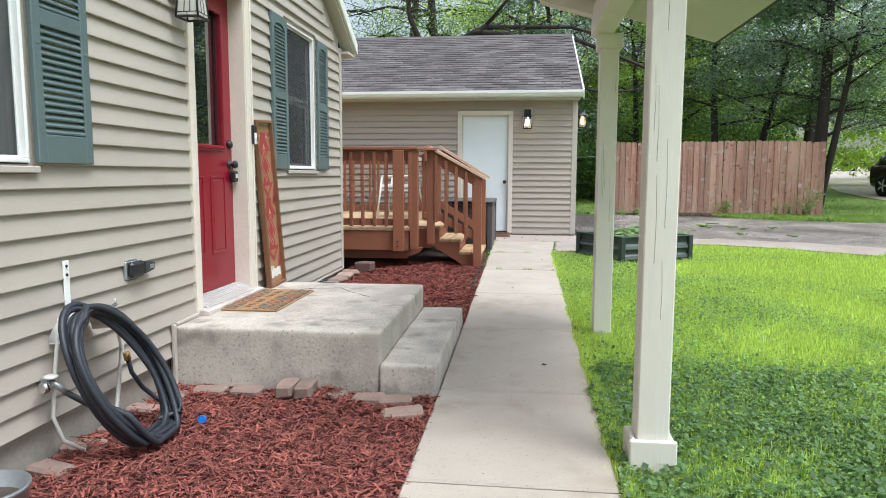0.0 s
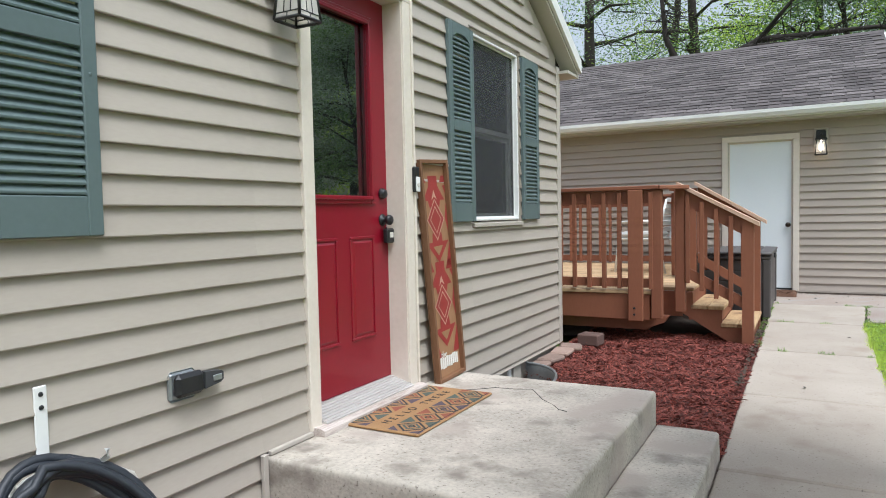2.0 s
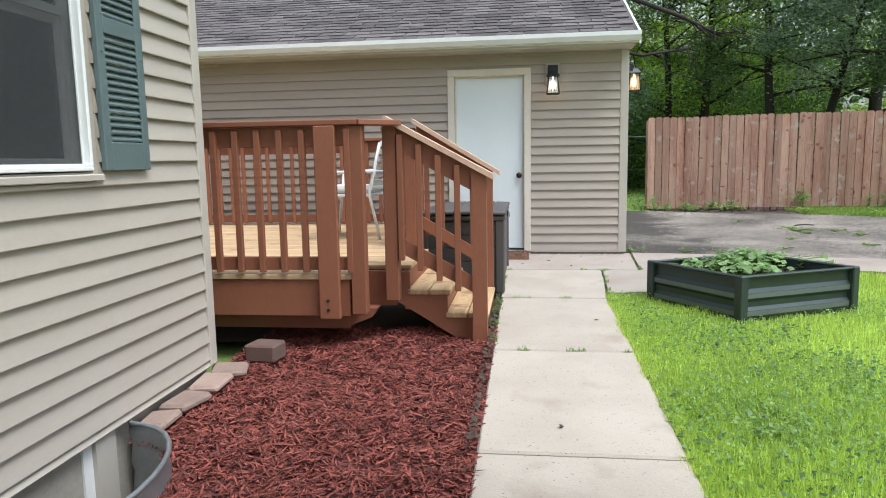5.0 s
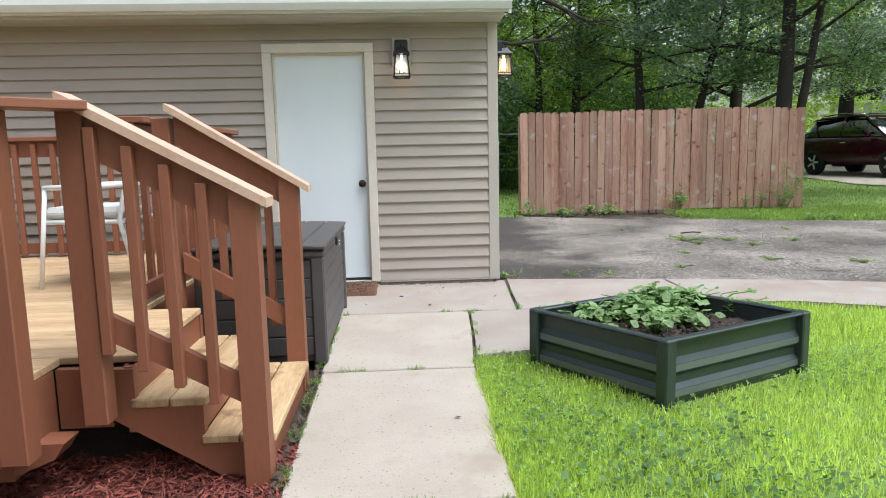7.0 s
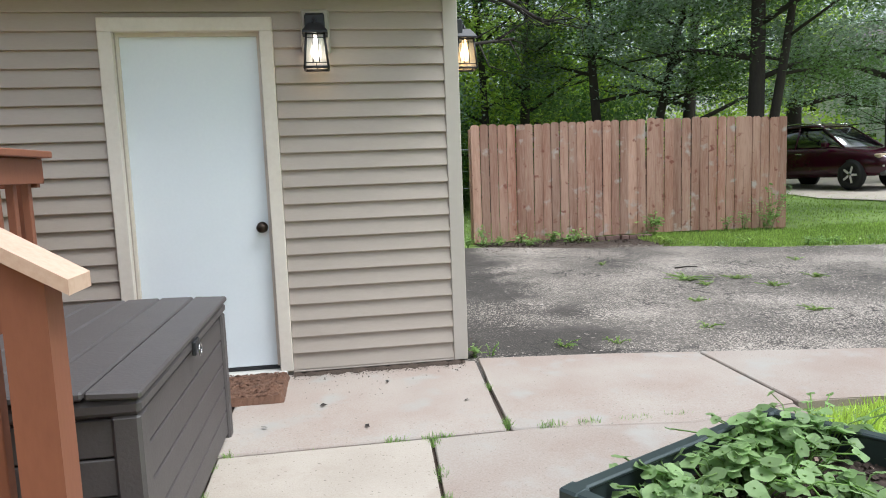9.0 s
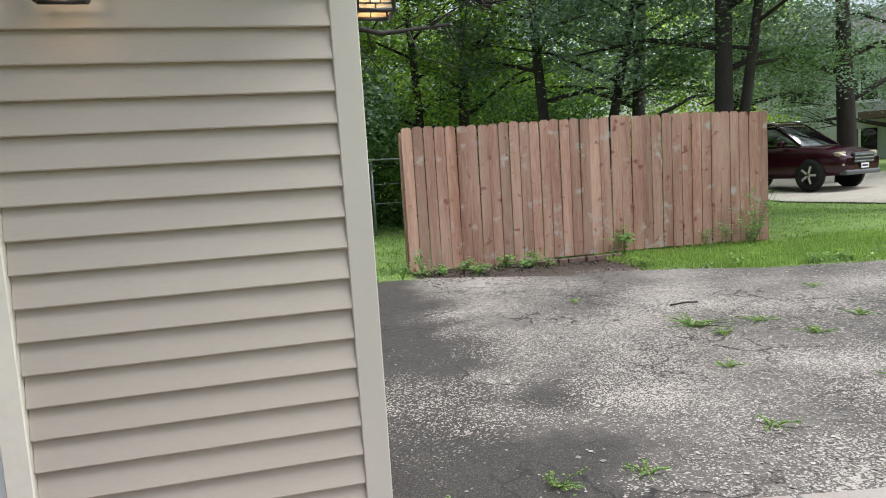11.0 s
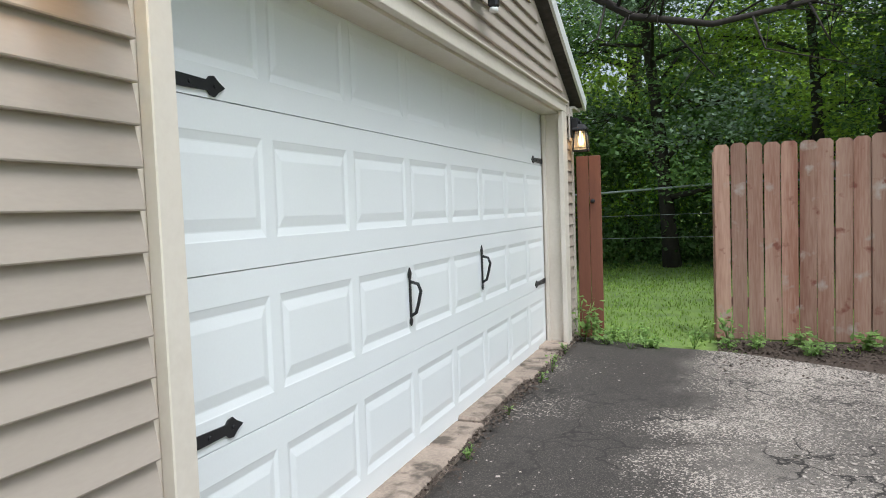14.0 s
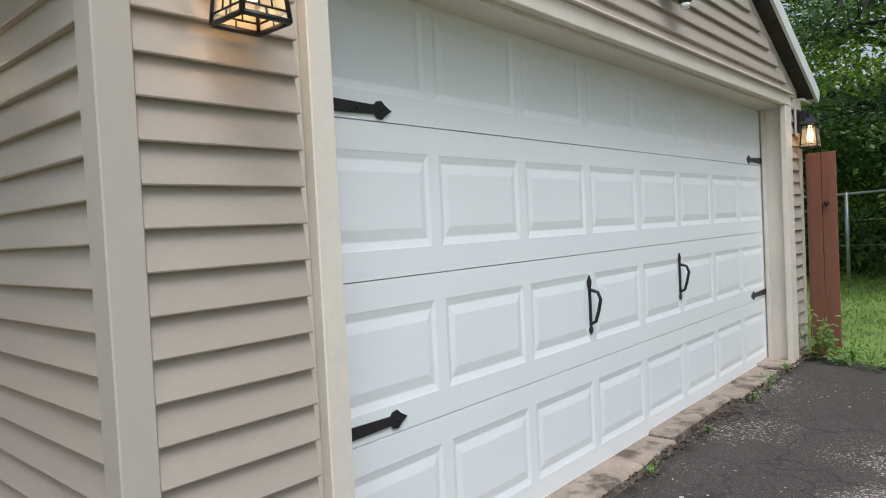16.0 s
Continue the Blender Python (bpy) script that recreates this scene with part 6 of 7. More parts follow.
def patch(x):
    """The far edge of the front lawn, where concrete or driveway begins."""
    xs_, ys__ = (0.6, 0.64, 0.95, 1.95, 2.5, 2.58, 3.25, 4.1, 5.1, 5.8, 9, 14, 24), (10.62, 10.74, 10.76, 10.96, 11.17, 11.7, 11.7, 11.33, 10.78, 11.2, 10.1, 8.9, 7.9)
    return float(np.interp(x, xs_, ys__))


def blades(name, n, area, keep, hmin, hmax, width, mat, label, seed, flat=0.35, lift=0.0):
    rng = np.random.default_rng(seed)
    x0, x1, y0, y1, pw = area
    out = []
    while len(out) < n:
        x, y = x0 + (x1 - x0) * rng.random() ** pw, rng.uniform(y0, y1)
        if not keep(x, y):
            continue
        thin = noise.noise((x * 1.1, y * 1.1, seed))
        if rng.random() < 0.25 - thin * 0.5:
            continue
        z, a, h = lawn_z(x, y) - 0.006 + lift, rng.uniform(0, math.tau), rng.uniform(hmin, hmax) * (0.8 + 0.5 * thin + 0.2)
        w, lean, b = width * rng.uniform(0.7, 1.3), rng.normal(0, flat), rng.uniform(0, math.tau)
        dx, dy = math.cos(a) * w, math.sin(a) * w
        ex, ey = math.cos(b) * math.sin(lean) * h, math.sin(b) * math.sin(lean) * h
        hz = h * math.cos(lean)
        out.append(((x - dx, y - dy, z), (x + dx, y + dy, z), (x + ex + dx * 0.25, y + ey + dy * 0.25, z + hz), (x + ex - dx * 0.25, y + ey - dy * 0.25, z + hz)))
    return quads(name, out, mat, None, label, "grass")


def rosettes(name, n, keep, area, size, hmax, mat, label, seed, category="clover"):
    """Small broad leaves held near the ground."""
    rng = np.random.default_rng(seed)
    x0, x1, y0, y1 = area
    out = []
    while len(out) < n:
        x, y = rng.uniform(x0, x1), rng.uniform(y0, y1)
        if not keep(x, y) or noise.noise((x * 0.9 + 7, y * 0.9, seed)) + 0.55 - 0.16 * (x - x0) - 0.05 * max(0, y - 6) + (0.35 if y < 4.6 else 0) < rng.random() * 0.8:
            continue
        z = lawn_z(x, y) + rng.uniform(0.005, hmax)
        a, s = rng.uniform(0, math.tau), size * rng.uniform(0.6, 1.3)
        tx, ty = rng.normal(0, 0.35), rng.normal(0, 0.35)
        c = []
        for k, r in ((0, 1), (1, 0.75), (2, 0.9), (3, 0.75)):
            u, v = math.cos(a + k * math.pi / 2) * s * r, math.sin(a + k * math.pi / 2) * s * r
            c.append((x + u, y + v, z + u * tx + v * ty))
        out.append(c)
    return quads(name, out, mat, None, label, category)


in_bed = lambda x, y: -0.02 < 0.842 * (x - 1.475) + 0.557 * (y - 9.87) < 1.09 and -0.02 < -0.435 * (x - 1.475) + 0.911 * (y - 9.87) < 0.92
edge = lambda x, y: x > 0.615 + 0.05 * noise.noise((y * 3, 0.3, 2)) and y < patch(x) - 0.02 + 0.06 * noise.noise((x * 3, 5.2, 2))


def turf(name, n, area, hmin, hmax, width, mat, label, seed, flat):
    """Dense short lawn: bent blades, thicker in some spots than in others."""
    r = np.random.default_rng(seed)
    x0, x1, y0, y1, pw = area
    x, y = x0 + (x1 - x0) * r.random(n) ** pw, r.uniform(y0, y1, n)
    wave = np.sin(3.1 * x + 1.7 * np.sin(2.3 * y)) * np.sin(2.7 * y + 1.3 * np.sin(1.9 * x)) + 0.6 * np.sin(7.3 * x - 5.1 * y) * np.sin(6.1 * y + 2.0 * x)
    far_ = np.interp(x, (0.6, 0.64, 0.95, 1.95, 2.5, 2.58, 3.25, 4.1, 5.1, 5.8, 9), (10.62, 10.74, 10.76, 10.96, 11.17, 11.7, 11.7, 11.33, 10.78, 11.2, 10.1))
    u, v = 0.842 * (x - 1.475) + 0.557 * (y - 9.87), -0.435 * (x - 1.475) + 0.911 * (y - 9.87)
    ok = (x > 0.608 + 0.02 * np.sin(9 * y) + 0.015 * np.sin(23 * y)) & (y < far_ + 0.03 * np.sin(11 * x)) & ~((abs(u - 0.535) < 0.555) & (abs(v - 0.45) < 0.47)) & (r.random(n) < 0.8 + 0.2 * wave - 0.55 * np.clip((5.2 - y) / 1.5, 0, 1) * np.clip((3.2 - x) / 1.5, 0, 1))
    x, y, wave = x[ok], y[ok], wave[ok]
    m = len(x)
    z = np.array([lawn_z(a, b) for a, b in zip(x.tolist(), y.tolist())]) - 0.006
    a, b, lean = r.uniform(0, math.tau, m), r.uniform(0, math.tau, m), r.normal(0, flat, m)
    h = r.uniform(hmin, hmax, m) * (1.0 + 0.18 * wave)
    w = width * r.uniform(0.6, 1.4, m) * (1 + 0.12 * (x - 0.6))
    dx, dy = np.cos(a) * w, np.sin(a) * w
    ex, ey, hz = np.cos(b) * np.sin(lean) * h, np.sin(b) * np.sin(lean) * h, h * np.cos(lean)
    q = np.empty((m, 4, 3))
    q[:, 0] = np.stack([x - dx, y - dy, z], 1)
    q[:, 1] = np.stack([x + dx, y + dy, z], 1)
    q[:, 2] = np.stack([x + ex + dx * 0.3, y + ey + dy * 0.3, z + hz], 1)
    q[:, 3] = np.stack([x + ex - dx * 0.3, y + ey - dy * 0.3, z + hz], 1)
    return quads(name, q, mat, None, label, "grass")


front = lambda x, y: edge(x, y) and not in_bed(x, y)
turf("grass", 400000, (0.6, 6.5, 1.2, 11.8, 1.75), 0.028, 0.072, 0.0036, "blade", "short bright green lawn grass with clover", 11, 0.5)
blades("grass", 26000, (5, 16, 2, 11.5, 1.2), front, 0.04, 0.09, 0.010, "blade", "bright green lawn grass", 12, 0.5)
rosettes("clover", 70000, front, (0.60, 4.6, 1.4, 11.2), 0.0115, 0.066, "clover", "low clover and broad-leaved weeds in the lawn", 13)
rosettes("clover", 26000, front, (0.60, 3.0, 1.3, 5.4), 0.017, 0.075, "clover_dark", "dark green clover and ground ivy by the porch", 17)
rosettes("clover", 3500, front, (0.60, 2.4, 5.4, 10.7), 0.015, 0.07, "clover_dark", "patches of dark clover along the walk", 18)
verge = lambda x, y: not (x < 1.2 and y < 19.1) and not (2.3 < x < 7.4 and y < 18.75 - 0.25 * math.sin(x * 2)) and not (x < 2.3 and y < 18.85 + 0.08 * math.sin(5 * x)) and not (x > 7.4 and y < 17.0 - 0.2 * (x - 7.4))
blades("grass", 46000, (-2.5, 15, 17.4, 27, 1.2), verge, 0.02, 0.055, 0.009, "verge", "grass behind and beside the fence", 14, 0.5)
strip = lambda x, y: x > 4.9 and y > float(np.interp(x, (4.9, 6, 7.2, 9.5), (17.75, 17.15, 16.85, 16.4))) + 0.35 * noise.noise((x * 2.2, 1, 9)) + 0.15 * noise.noise((x * 9, 4, 9)) and y < 19.0
blades("grass", 30000, (4.9, 9.5, 16.3, 19.0, 1.0), strip, 0.02, 0.075, 0.006, "verge", "grass strip before the fence", 15, 0.5)
ragged = lambda x, y: 0.615 - 0.05 * max(0.0, noise.noise((y * 2.6, 3, 4)) + 0.25 * noise.noise((y * 11, 6, 4)) + 0.1) < x < 0.68
blades("grass", 9000, (0.55, 0.68, 1.5, 10.6, 1.0), ragged, 0.02, 0.06, 0.0035, "blade", "ragged grass hanging over the edge of the walk", 19, 0.9, 0.02)
joint = lambda x, y: (abs(x + 0.29) < 0.035 and 8.6 < y < 12 and noise.noise((y * 5, 1, 1)) > 0.05) or (abs(y - 10.516) < 0.012 and -0.27 < x < 0.6 and noise.noise((x * 5, 9, 1)) > 0.1) or (abs(y - 11.755) < 0.02 and -0.25 < x < 2 and noise.noise((x * 5, 2, 1)) > 0.05) or (abs(x - (0.635 + (y - 10.55) * 0.06)) < 0.025 and 10.5 < y < 11.75 and noise.noise((y * 9, 8, 1)) > 0.05) or (abs(x - (1.075 + (y - 11.77) * 0.05)) < 0.02 and 11.75 < y < 12.5 and noise.noise((y * 9, 3, 1)) > 0.2) or (abs(y - 9.07) < 0.012 and -0.27 < x < 0.6 and noise.noise((x * 6, 4, 1)) > 0.2)
blades("joint_grass", 3200, (-0.32, 2.0, 9.0, 12.5, 1.0), joint, 0.012, 0.05, 0.0028, "clover", "grass tufts growing in the slab joints", 16, 0.8, 0.028)


# weeds: clumps of broad leaves on thin stalks
def weed(x, y, h, n, size, seed, mat="clover", spread_=0.5, label="leafy green weed growing at the edge of the paving", z=None):
    rng = random.Random(seed)
    base = lawn_z(x, y) + 0.02 if z is None else z
    root = thing("weed", label, "weed", "weeds", (x, y, base))
    stems, leaves = bmesh.new(), []
    for s in range(max(2, n // 9)):
        a, l = rng.uniform(0, math.tau), rng.uniform(0.1, 1) * spread_ * h
        tip = Vector((math.cos(a) * l, math.sin(a) * l, h * rng.uniform(0.6, 1)))
        mid = tip * 0.5 + Vector((0, 0, h * 0.1))
        add_tube(stems, [(0, 0, -0.02), mid, tip], 0.003, 4)
        for k in range(9):
            t = rng.uniform(0.2, 1.05)
            p = (Vector((0, 0, 0)).lerp(mid, t * 2) if t < 0.5 else mid.lerp(tip, t * 2 - 1)) + Vector((rng.gauss(0, 0.3), rng.gauss(0, 0.3), rng.gauss(0, 0.15))) * size * 2
            d = Vector((rng.gauss(0, 1), rng.gauss(0, 1), rng.gauss(-0.1, 0.4))).normalized()
            e = d.cross(Vector((rng.gauss(0, 0.4), rng.gauss(0, 0.4), 1))).normalized()
            r = size * rng.uniform(0.6, 1.2)
            leaves.append((p, p + d * r * 0.5 + e * r * 0.36, p + d * r, p + d * r * 0.5 - e * r * 0.36))
    part("stem", stems, "clover", root)
    quads("leaves", leaves, mat, root, kind="")
    return root


for i, (x, y, h, n, s) in enumerate(((5.32, 18.93, 0.42, 60, 0.10), (3.1, 18.92, 0.16, 60, 0.07), (3.6, 18.86, 0.2, 80, 0.07), (4.0, 18.9, 0.2, 60, 0.06), (2.5, 18.95, 0.3, 60, 0.06), (7.3, 18.85, 0.75, 120, 0.07), (7.15, 18.75, 0.4, 90, 0.06), (6.8, 18.8, 0.35, 80, 0.05), (6.5, 18.85, 0.25, 60, 0.05), (1.2, 18.74, 0.45, 80, 0.07), (1.32, 18.8, 0.25, 60, 0.06), (1.45, 18.85, 0.15, 50, 0.06), (1.75, 18.75, 0.16, 60, 0.05), (2.2, 18.7, 0.2, 60, 0.05), (1.16, 13.06, 0.09, 40, 0.04), (1.27, 13.04, 0.12, 30, 0.02), (1.15, 17.55, 0.18, 30, 0.03), (1.14, 17.2, 0.1, 30, 0.03), (1.12, 16.4, 0.06, 40, 0.02), (1.13, 15.6, 0.08, 50, 0.025), (1.1, 14.9, 0.05, 40, 0.02), (1.12, 18.2, 0.1, 40, 0.03), (1.15, 14.2, 0.05, 40, 0.02))):
    weed(x, y, h, n, s, 40 + i)
for i, (x, y, h, n) in enumerate(((3.81, 15.15, 0.16, 120), (4.34, 15.07, 0.07, 70), (4.43, 14.61, 0.07, 70), (3.88, 14.85, 0.05, 60), (3.0, 13.35, 0.05, 40), (4.1, 13.6, 0.06, 60), (5.1, 14.9, 0.07, 70), (2.2, 13.12, 0.05, 40), (1.8, 13.15, 0.06, 40), (3.4, 16.4, 0.04, 30), (5.6, 15.9, 0.06, 40), (4.9, 13.3, 0.06, 60), (3.4, 14.2, 0.03, 40))):
    weed(x, y, 0.35 * h + 0.012, 2 * n, 0.017, 80 + i, "verge", 5.0, "green tuft growing through the driveway", ground_z(y) - 0.005)

rng = random.Random(61)
for i in range(26):
    x = rng.uniform(4.9, 9.2)
    y = float(np.interp(x, (4.9, 6, 7.2, 9.5), (17.75, 17.15, 16.85, 16.4))) + rng.uniform(-0.05, 0.35)
    weed(x, y, rng.uniform(0.05, 0.13), rng.randrange(24, 60), rng.uniform(0.03, 0.055), 200 + i, rng.choice(("verge", "clover")), 1.4, "low green weeds at the ragged edge of the driveway")
for i in range(12):
    x = rng.uniform(1.4, 4.3)
    weed(x, 18.75 + rng.uniform(-0.25, 0.15), rng.uniform(0.07, 0.16), rng.randrange(30, 70), rng.uniform(0.04, 0.07), 240 + i, "clover", 1.3, "low leafy weeds in the soil before the fence")

# stony grit that shows in the worn asphalt
rng = np.random.default_rng(21)
out = []
while len(out) < 30000:
    x, y = 1.15 + 8 * rng.random() ** 1.4, rng.uniform(12.7, 18.0)
    if y < 13.0 and x < 4.5 and y < 13.05 - 0.18 * (x - 1.1) or noise.noise((x * 0.7, y * 0.7, 3)) * 1.2 + noise.noise((x * 2.1, y * 2.1, 5)) + 0.25 * min(1, (x - 1.6)) < rng.random() * 0.9 - 0.35:
        continue
    if x < 2.4 and rng.random() < 0.93:
        continue
    s, a, z = rng.gamma(2.2, 0.0022) + 0.002, rng.uniform(0, math.tau), ground_z(y) - 0.010
    c = [(x + math.cos(a + k * 1.571) * s * rng.uniform(0.6, 1.1), y + math.sin(a + k * 1.571) * s * rng.uniform(0.6, 1.1), z + rng.uniform(0, 0.005)) for k in range(4)]
    out.append(c)
quads("gravel", out, "grit", None, "pale stone grit in worn asphalt", "gravel")
dirt = sheet("soil", [(2.5, 18.95), (2.7, 18.4), (3.3, 18.0), (4.0, 17.7), (4.7, 17.65), (5.2, 18.0), (5.7, 18.35), (6.3, 18.6), (6.9, 18.75), (7.2, 19.05), (2.5, 19.15)], "soil", "dark bare soil along the fence", "soil", lift=-0.024)
for i in range(9):
    stone(4.05 + i * 0.13, 18.72 + 0.02 * math.sin(i * 2), ground_z(18.7) - 0.02, 0.115, 0.09, 0.06, i * 7 % 13 - 6, "paver_brown", "brick", "old brown brick set in a row in the soil", "brick edging", 0.008)
twig = tagged(part("twig", tube([(4.05, 15.85, 0.03), (4.2, 15.83, 0.045), (4.33, 15.86, 0.03)], 0.008, 6), "bark"), "dark twig lying on the driveway", "twig")
for i, (x, y) in enumerate(((0.18, 12.3), (0.55, 12.62), (-0.1, 12.05), (0.95, 12.2), (0.4, 11.95), (0.35, 5.3), (0.1, 7.9), (0.45, 9.8))):
    d = tagged(part("dry_leaf", mesh_of([(-0.02, 0, 0.004), (0, 0.012, 0.012), (0.024, 0.002, 0.005), (0.003, -0.011, 0.003)], [(0, 1, 2, 3)]), "bark"), "small dry brown leaf on the concrete", "leaf", "dry leaves")
    d.location = (x, y, min(0, ground_z(y)) + 0.004)
    d.rotation_euler.z = i * 1.3


# loose earth: along the garage wall, along the fence and on the mat
def crumbs(n, place, size, mat, label, seed):
    r = random.Random(seed)
    q = []
    for _ in range(n):
        x, y, z = place(r)
        s_, a = size * r.uniform(0.4, 1.4), r.uniform(0, math.tau)
        t_ = (r.uniform(-0.6, 0.6), r.uniform(-0.6, 0.6))
        c = []
        for k in range(4):
            du, dv = math.cos(a + k * 1.571) * s_ * r.uniform(0.5, 1.1), math.sin(a + k * 1.571) * s_ * r.uniform(0.5, 1.1)
            c.append((x + du, y + dv, z + s_ * 0.5 + du * t_[0] + dv * t_[1]))
        q.append(c)
    return quads("soil_crumbs", q, mat, None, label, "soil")


crumbs(1500, lambda r: (r.uniform(-0.02, 1.06), 12.945 - abs(r.gauss(0, 0.06)), 0.002), 0.0055, "soil", "loose brown earth on the slab along the garage wall", 1)
crumbs(150, lambda r: (r.uniform(-0.3, 1.06), 12.93 - abs(r.gauss(0, 0.30)), 0.002), 0.0045, "soil", "scattered crumbs of earth on the patio slab", 2)
crumbs(1500, lambda r: (r.uniform(-0.64, -0.05), r.uniform(12.44, 12.87), 0.040), 0.008, "coir", "dirt on the coir mat", 3)
crumbs(12000, lambda r: (lambda x: (x, 19.1 - abs(r.gauss(0, 0.45)), ground_z(18.8) - 0.026))(r.uniform(2.4, 6.6)), 0.013, "soil", "crumbly dark soil along the fence", 4)
crumbs(500, lambda r: (r.gauss(-0.295, 0.012), r.uniform(7.5, 11.9), -0.05), 0.014, "soil", "soil beside the walk", 5)
crumbs(2600, lambda r: (lambda y: (1.08 + r.gauss(0, 0.05), y, 0.045 + 0.012 * (y - 13) - 0.02))(r.uniform(13.0, 18.9)), 0.013, "soil", "earth and grit along the garage door", 8)
ridge = bmesh.new()
rows_ = [[ridge.verts.new((-0.01 + 1.08 * i / 60, 12.965 - yy * (1 + 0.5 * noise.noise((i * 0.3, 1, 2))), 0.001 + zz * (0.7 + 0.9 * noise.noise((i * 0.45, 3, 5))))) for yy, zz in ((0, 0.022), (0.03, 0.016), (0.06, 0.007), (0.10, -0.002))] for i in range(61)]
for i in range(60):
    for j in range(3):
        ridge.faces.new((rows_[i][j], rows_[i + 1][j], rows_[i + 1][j + 1], rows_[i][j + 1])).smooth = True
tagged(part("soil_ridge", ridge, "soil"), "earth washed up against the garage wall", "soil", kind="structure")


# raised steel bed
def raised_bed():
    root = thing("raised_bed", "dark grey corrugated steel raised bed with soil", "planter")
    A, B = Vector((1.475, 9.87, 0)), Vector((0.903, 0.431, 0)).normalized()
    C = Vector((-0.552, 0.834, 0)).normalized()
    LB, LC, z0, z1 = 1.07, 0.90, -0.10, 0.250
    cs = [A, A + B * LB, A + B * LB + C * LC, A + C * LC]
    for i in range(4):
        p, q = cs[i], cs[(i + 1) % 4]
        d = (q - p).normalized()
        out_ = Vector((d.y, -d.x, 0))
        bm = bmesh.new()
        prof = [(0.0, z0), (0.0, z0 + 0.03), (0.020, z0 + 0.06), (0.020, z0 + 0.10), (0.0, z0 + 0.125), (0.0, z0 + 0.165), (0.020, z0 + 0.19), (0.020, z0 + 0.23), (0.0, z0 + 0.26), (0.0, z1), (-0.004, z1), (-0.004, z0)]
        rows = [[bm.verts.new(e + out_ * (o - 0.012) + Vector((0, 0, z))) for o, z in prof] for e in (p, q)]
        for k in range(len(prof)):
            j = (k + 1) % len(prof)
            bm.faces.new((rows[0][k], rows[0][j], rows[1][j], rows[1][k]))
        part("wall_panel", bm, "bed", root)
        # pale strips on the ribs paint the light that catches them
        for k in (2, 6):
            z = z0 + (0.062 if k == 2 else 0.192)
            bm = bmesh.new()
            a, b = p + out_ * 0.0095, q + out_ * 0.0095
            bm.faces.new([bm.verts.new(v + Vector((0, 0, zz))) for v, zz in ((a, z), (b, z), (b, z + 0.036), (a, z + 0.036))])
            part("rib_face", bm, "bed_lit", root)
        m = Matrix.Translation(p) @ Matrix.Rotation(math.atan2(d.y, d.x), 4, "Z")
        part("rim", box(0, (q - p).length, -0.022, 0.026, z1 - 0.006, z1 + 0.012, 0.006, m), "bed", root)
        part("corner_post", box(-0.028, 0.045, -0.028, 0.045, z0, z1 + 0.014, 0.008, m), "bed", root)
    ins = [c + (A + B * LB / 2 + C * LC / 2 - c) * 0.03 for c in cs]
    bm = bmesh.new()
    n = 22
    g = [[bm.verts.new(ins[0].lerp(ins[1], i / n).lerp(ins[3].lerp(ins[2], i / n), j / n) + Vector((0, 0, 0.15 + 0.025 * noise.noise((i * 0.4, j * 0.4, 1)) + 0.02 * noise.noise((i * 1.3, j * 1.3, 4))))) for j in range(n + 1)] for i in range(n + 1)]
    for i in range(n):
        for j in range(n):
            bm.faces.new((g[i][j], g[i + 1][j], g[i + 1][j + 1], g[i][j + 1])).smooth = True
    part("soil", bm, "bed_soil", root)
    return root, A, B, C


bed_, A_, B_, C_ = raised_bed()


def bed_spot(r):
    p = A_ + B_ * r.uniform(0.03, 1.03) + C_ * r.uniform(0.03, 0.86)
    return p.x, p.y, 0.15 + r.uniform(-0.01, 0.015)


crumbs(2600, bed_spot, 0.012, "bed_soil", "crumbly dark soil with bark chips in the raised bed", 6)
crumbs(260, bed_spot, 0.011, "stone", "pale bark chips on the soil of the raised bed", 7)


def vine(u, v, n, spread_, h, seed, size=0.075, drape=0.0):
    """A squash-like plant: rounded lobed leaves on stalks."""
    rng = random.Random(seed)
    c = A_ + B_ * u + C_ * v + Vector((0, 0, 0.15))
    root = thing("squash_plant", "leafy green vegetable plant growing in the raised bed", "plant", "bed plants", tuple(c))
    st, lf = bmesh.new(), bmesh.new()
    for k in range(n):
        a, r = rng.uniform(0, math.tau), abs(rng.gauss(0, spread_))
        tip = Vector((math.cos(a) * r, math.sin(a) * r, h * rng.uniform(0.35, 1.0) * (1 - 0.5 * min(1, r / 0.4)))) + B_ * drape * r * 1.5
        add_tube(st, [(tip.x * 0.4, tip.y * 0.4, -0.01), tip * 0.7 + Vector((0, 0, 0.02)), tip], 0.003, 4)
        up = (Vector((tip.x, tip.y, 0)) * 1.2 + Vector((rng.gauss(0, 0.25), rng.gauss(0, 0.25), 0.75))).normalized()
        e1 = up.cross(Vector((rng.gauss(0, 1), rng.gauss(0, 1), 0.1))).normalized()
        e2 = up.cross(e1)
        s = size * rng.uniform(0.55, 1.25)
        mid = lf.verts.new(tip - up * s * 0.12)
        ring = []
        for q in range(9):
            ang = q * math.tau / 9
            rr = s * (0.62, 0.75, 0.62, 0.7, 0.62, 0.6, 0.7, 0.62, 0.74)[q] * rng.uniform(0.85, 1.1)
            ring.append(lf.verts.new(tip + (e1 * math.cos(ang) + e2 * math.sin(ang)) * rr + up * rng.gauss(0, 0.06) * s))
        for q in range(9):
            lf.faces.new((mid, ring[q], ring[(q + 1) % 9])).smooth = True
    part("stem", st, "clover", root)
    part("leaves", lf, "leaf_veg", root)
    return root


M["leaf_veg"] = material("vegetable_leaf", (0.36, 0.50, 0.22), 0.5, (0.20, 0.34, 0.12), 6, 40, 0.1, spread=0.3, island=True)
leafy(M["leaf_veg"])
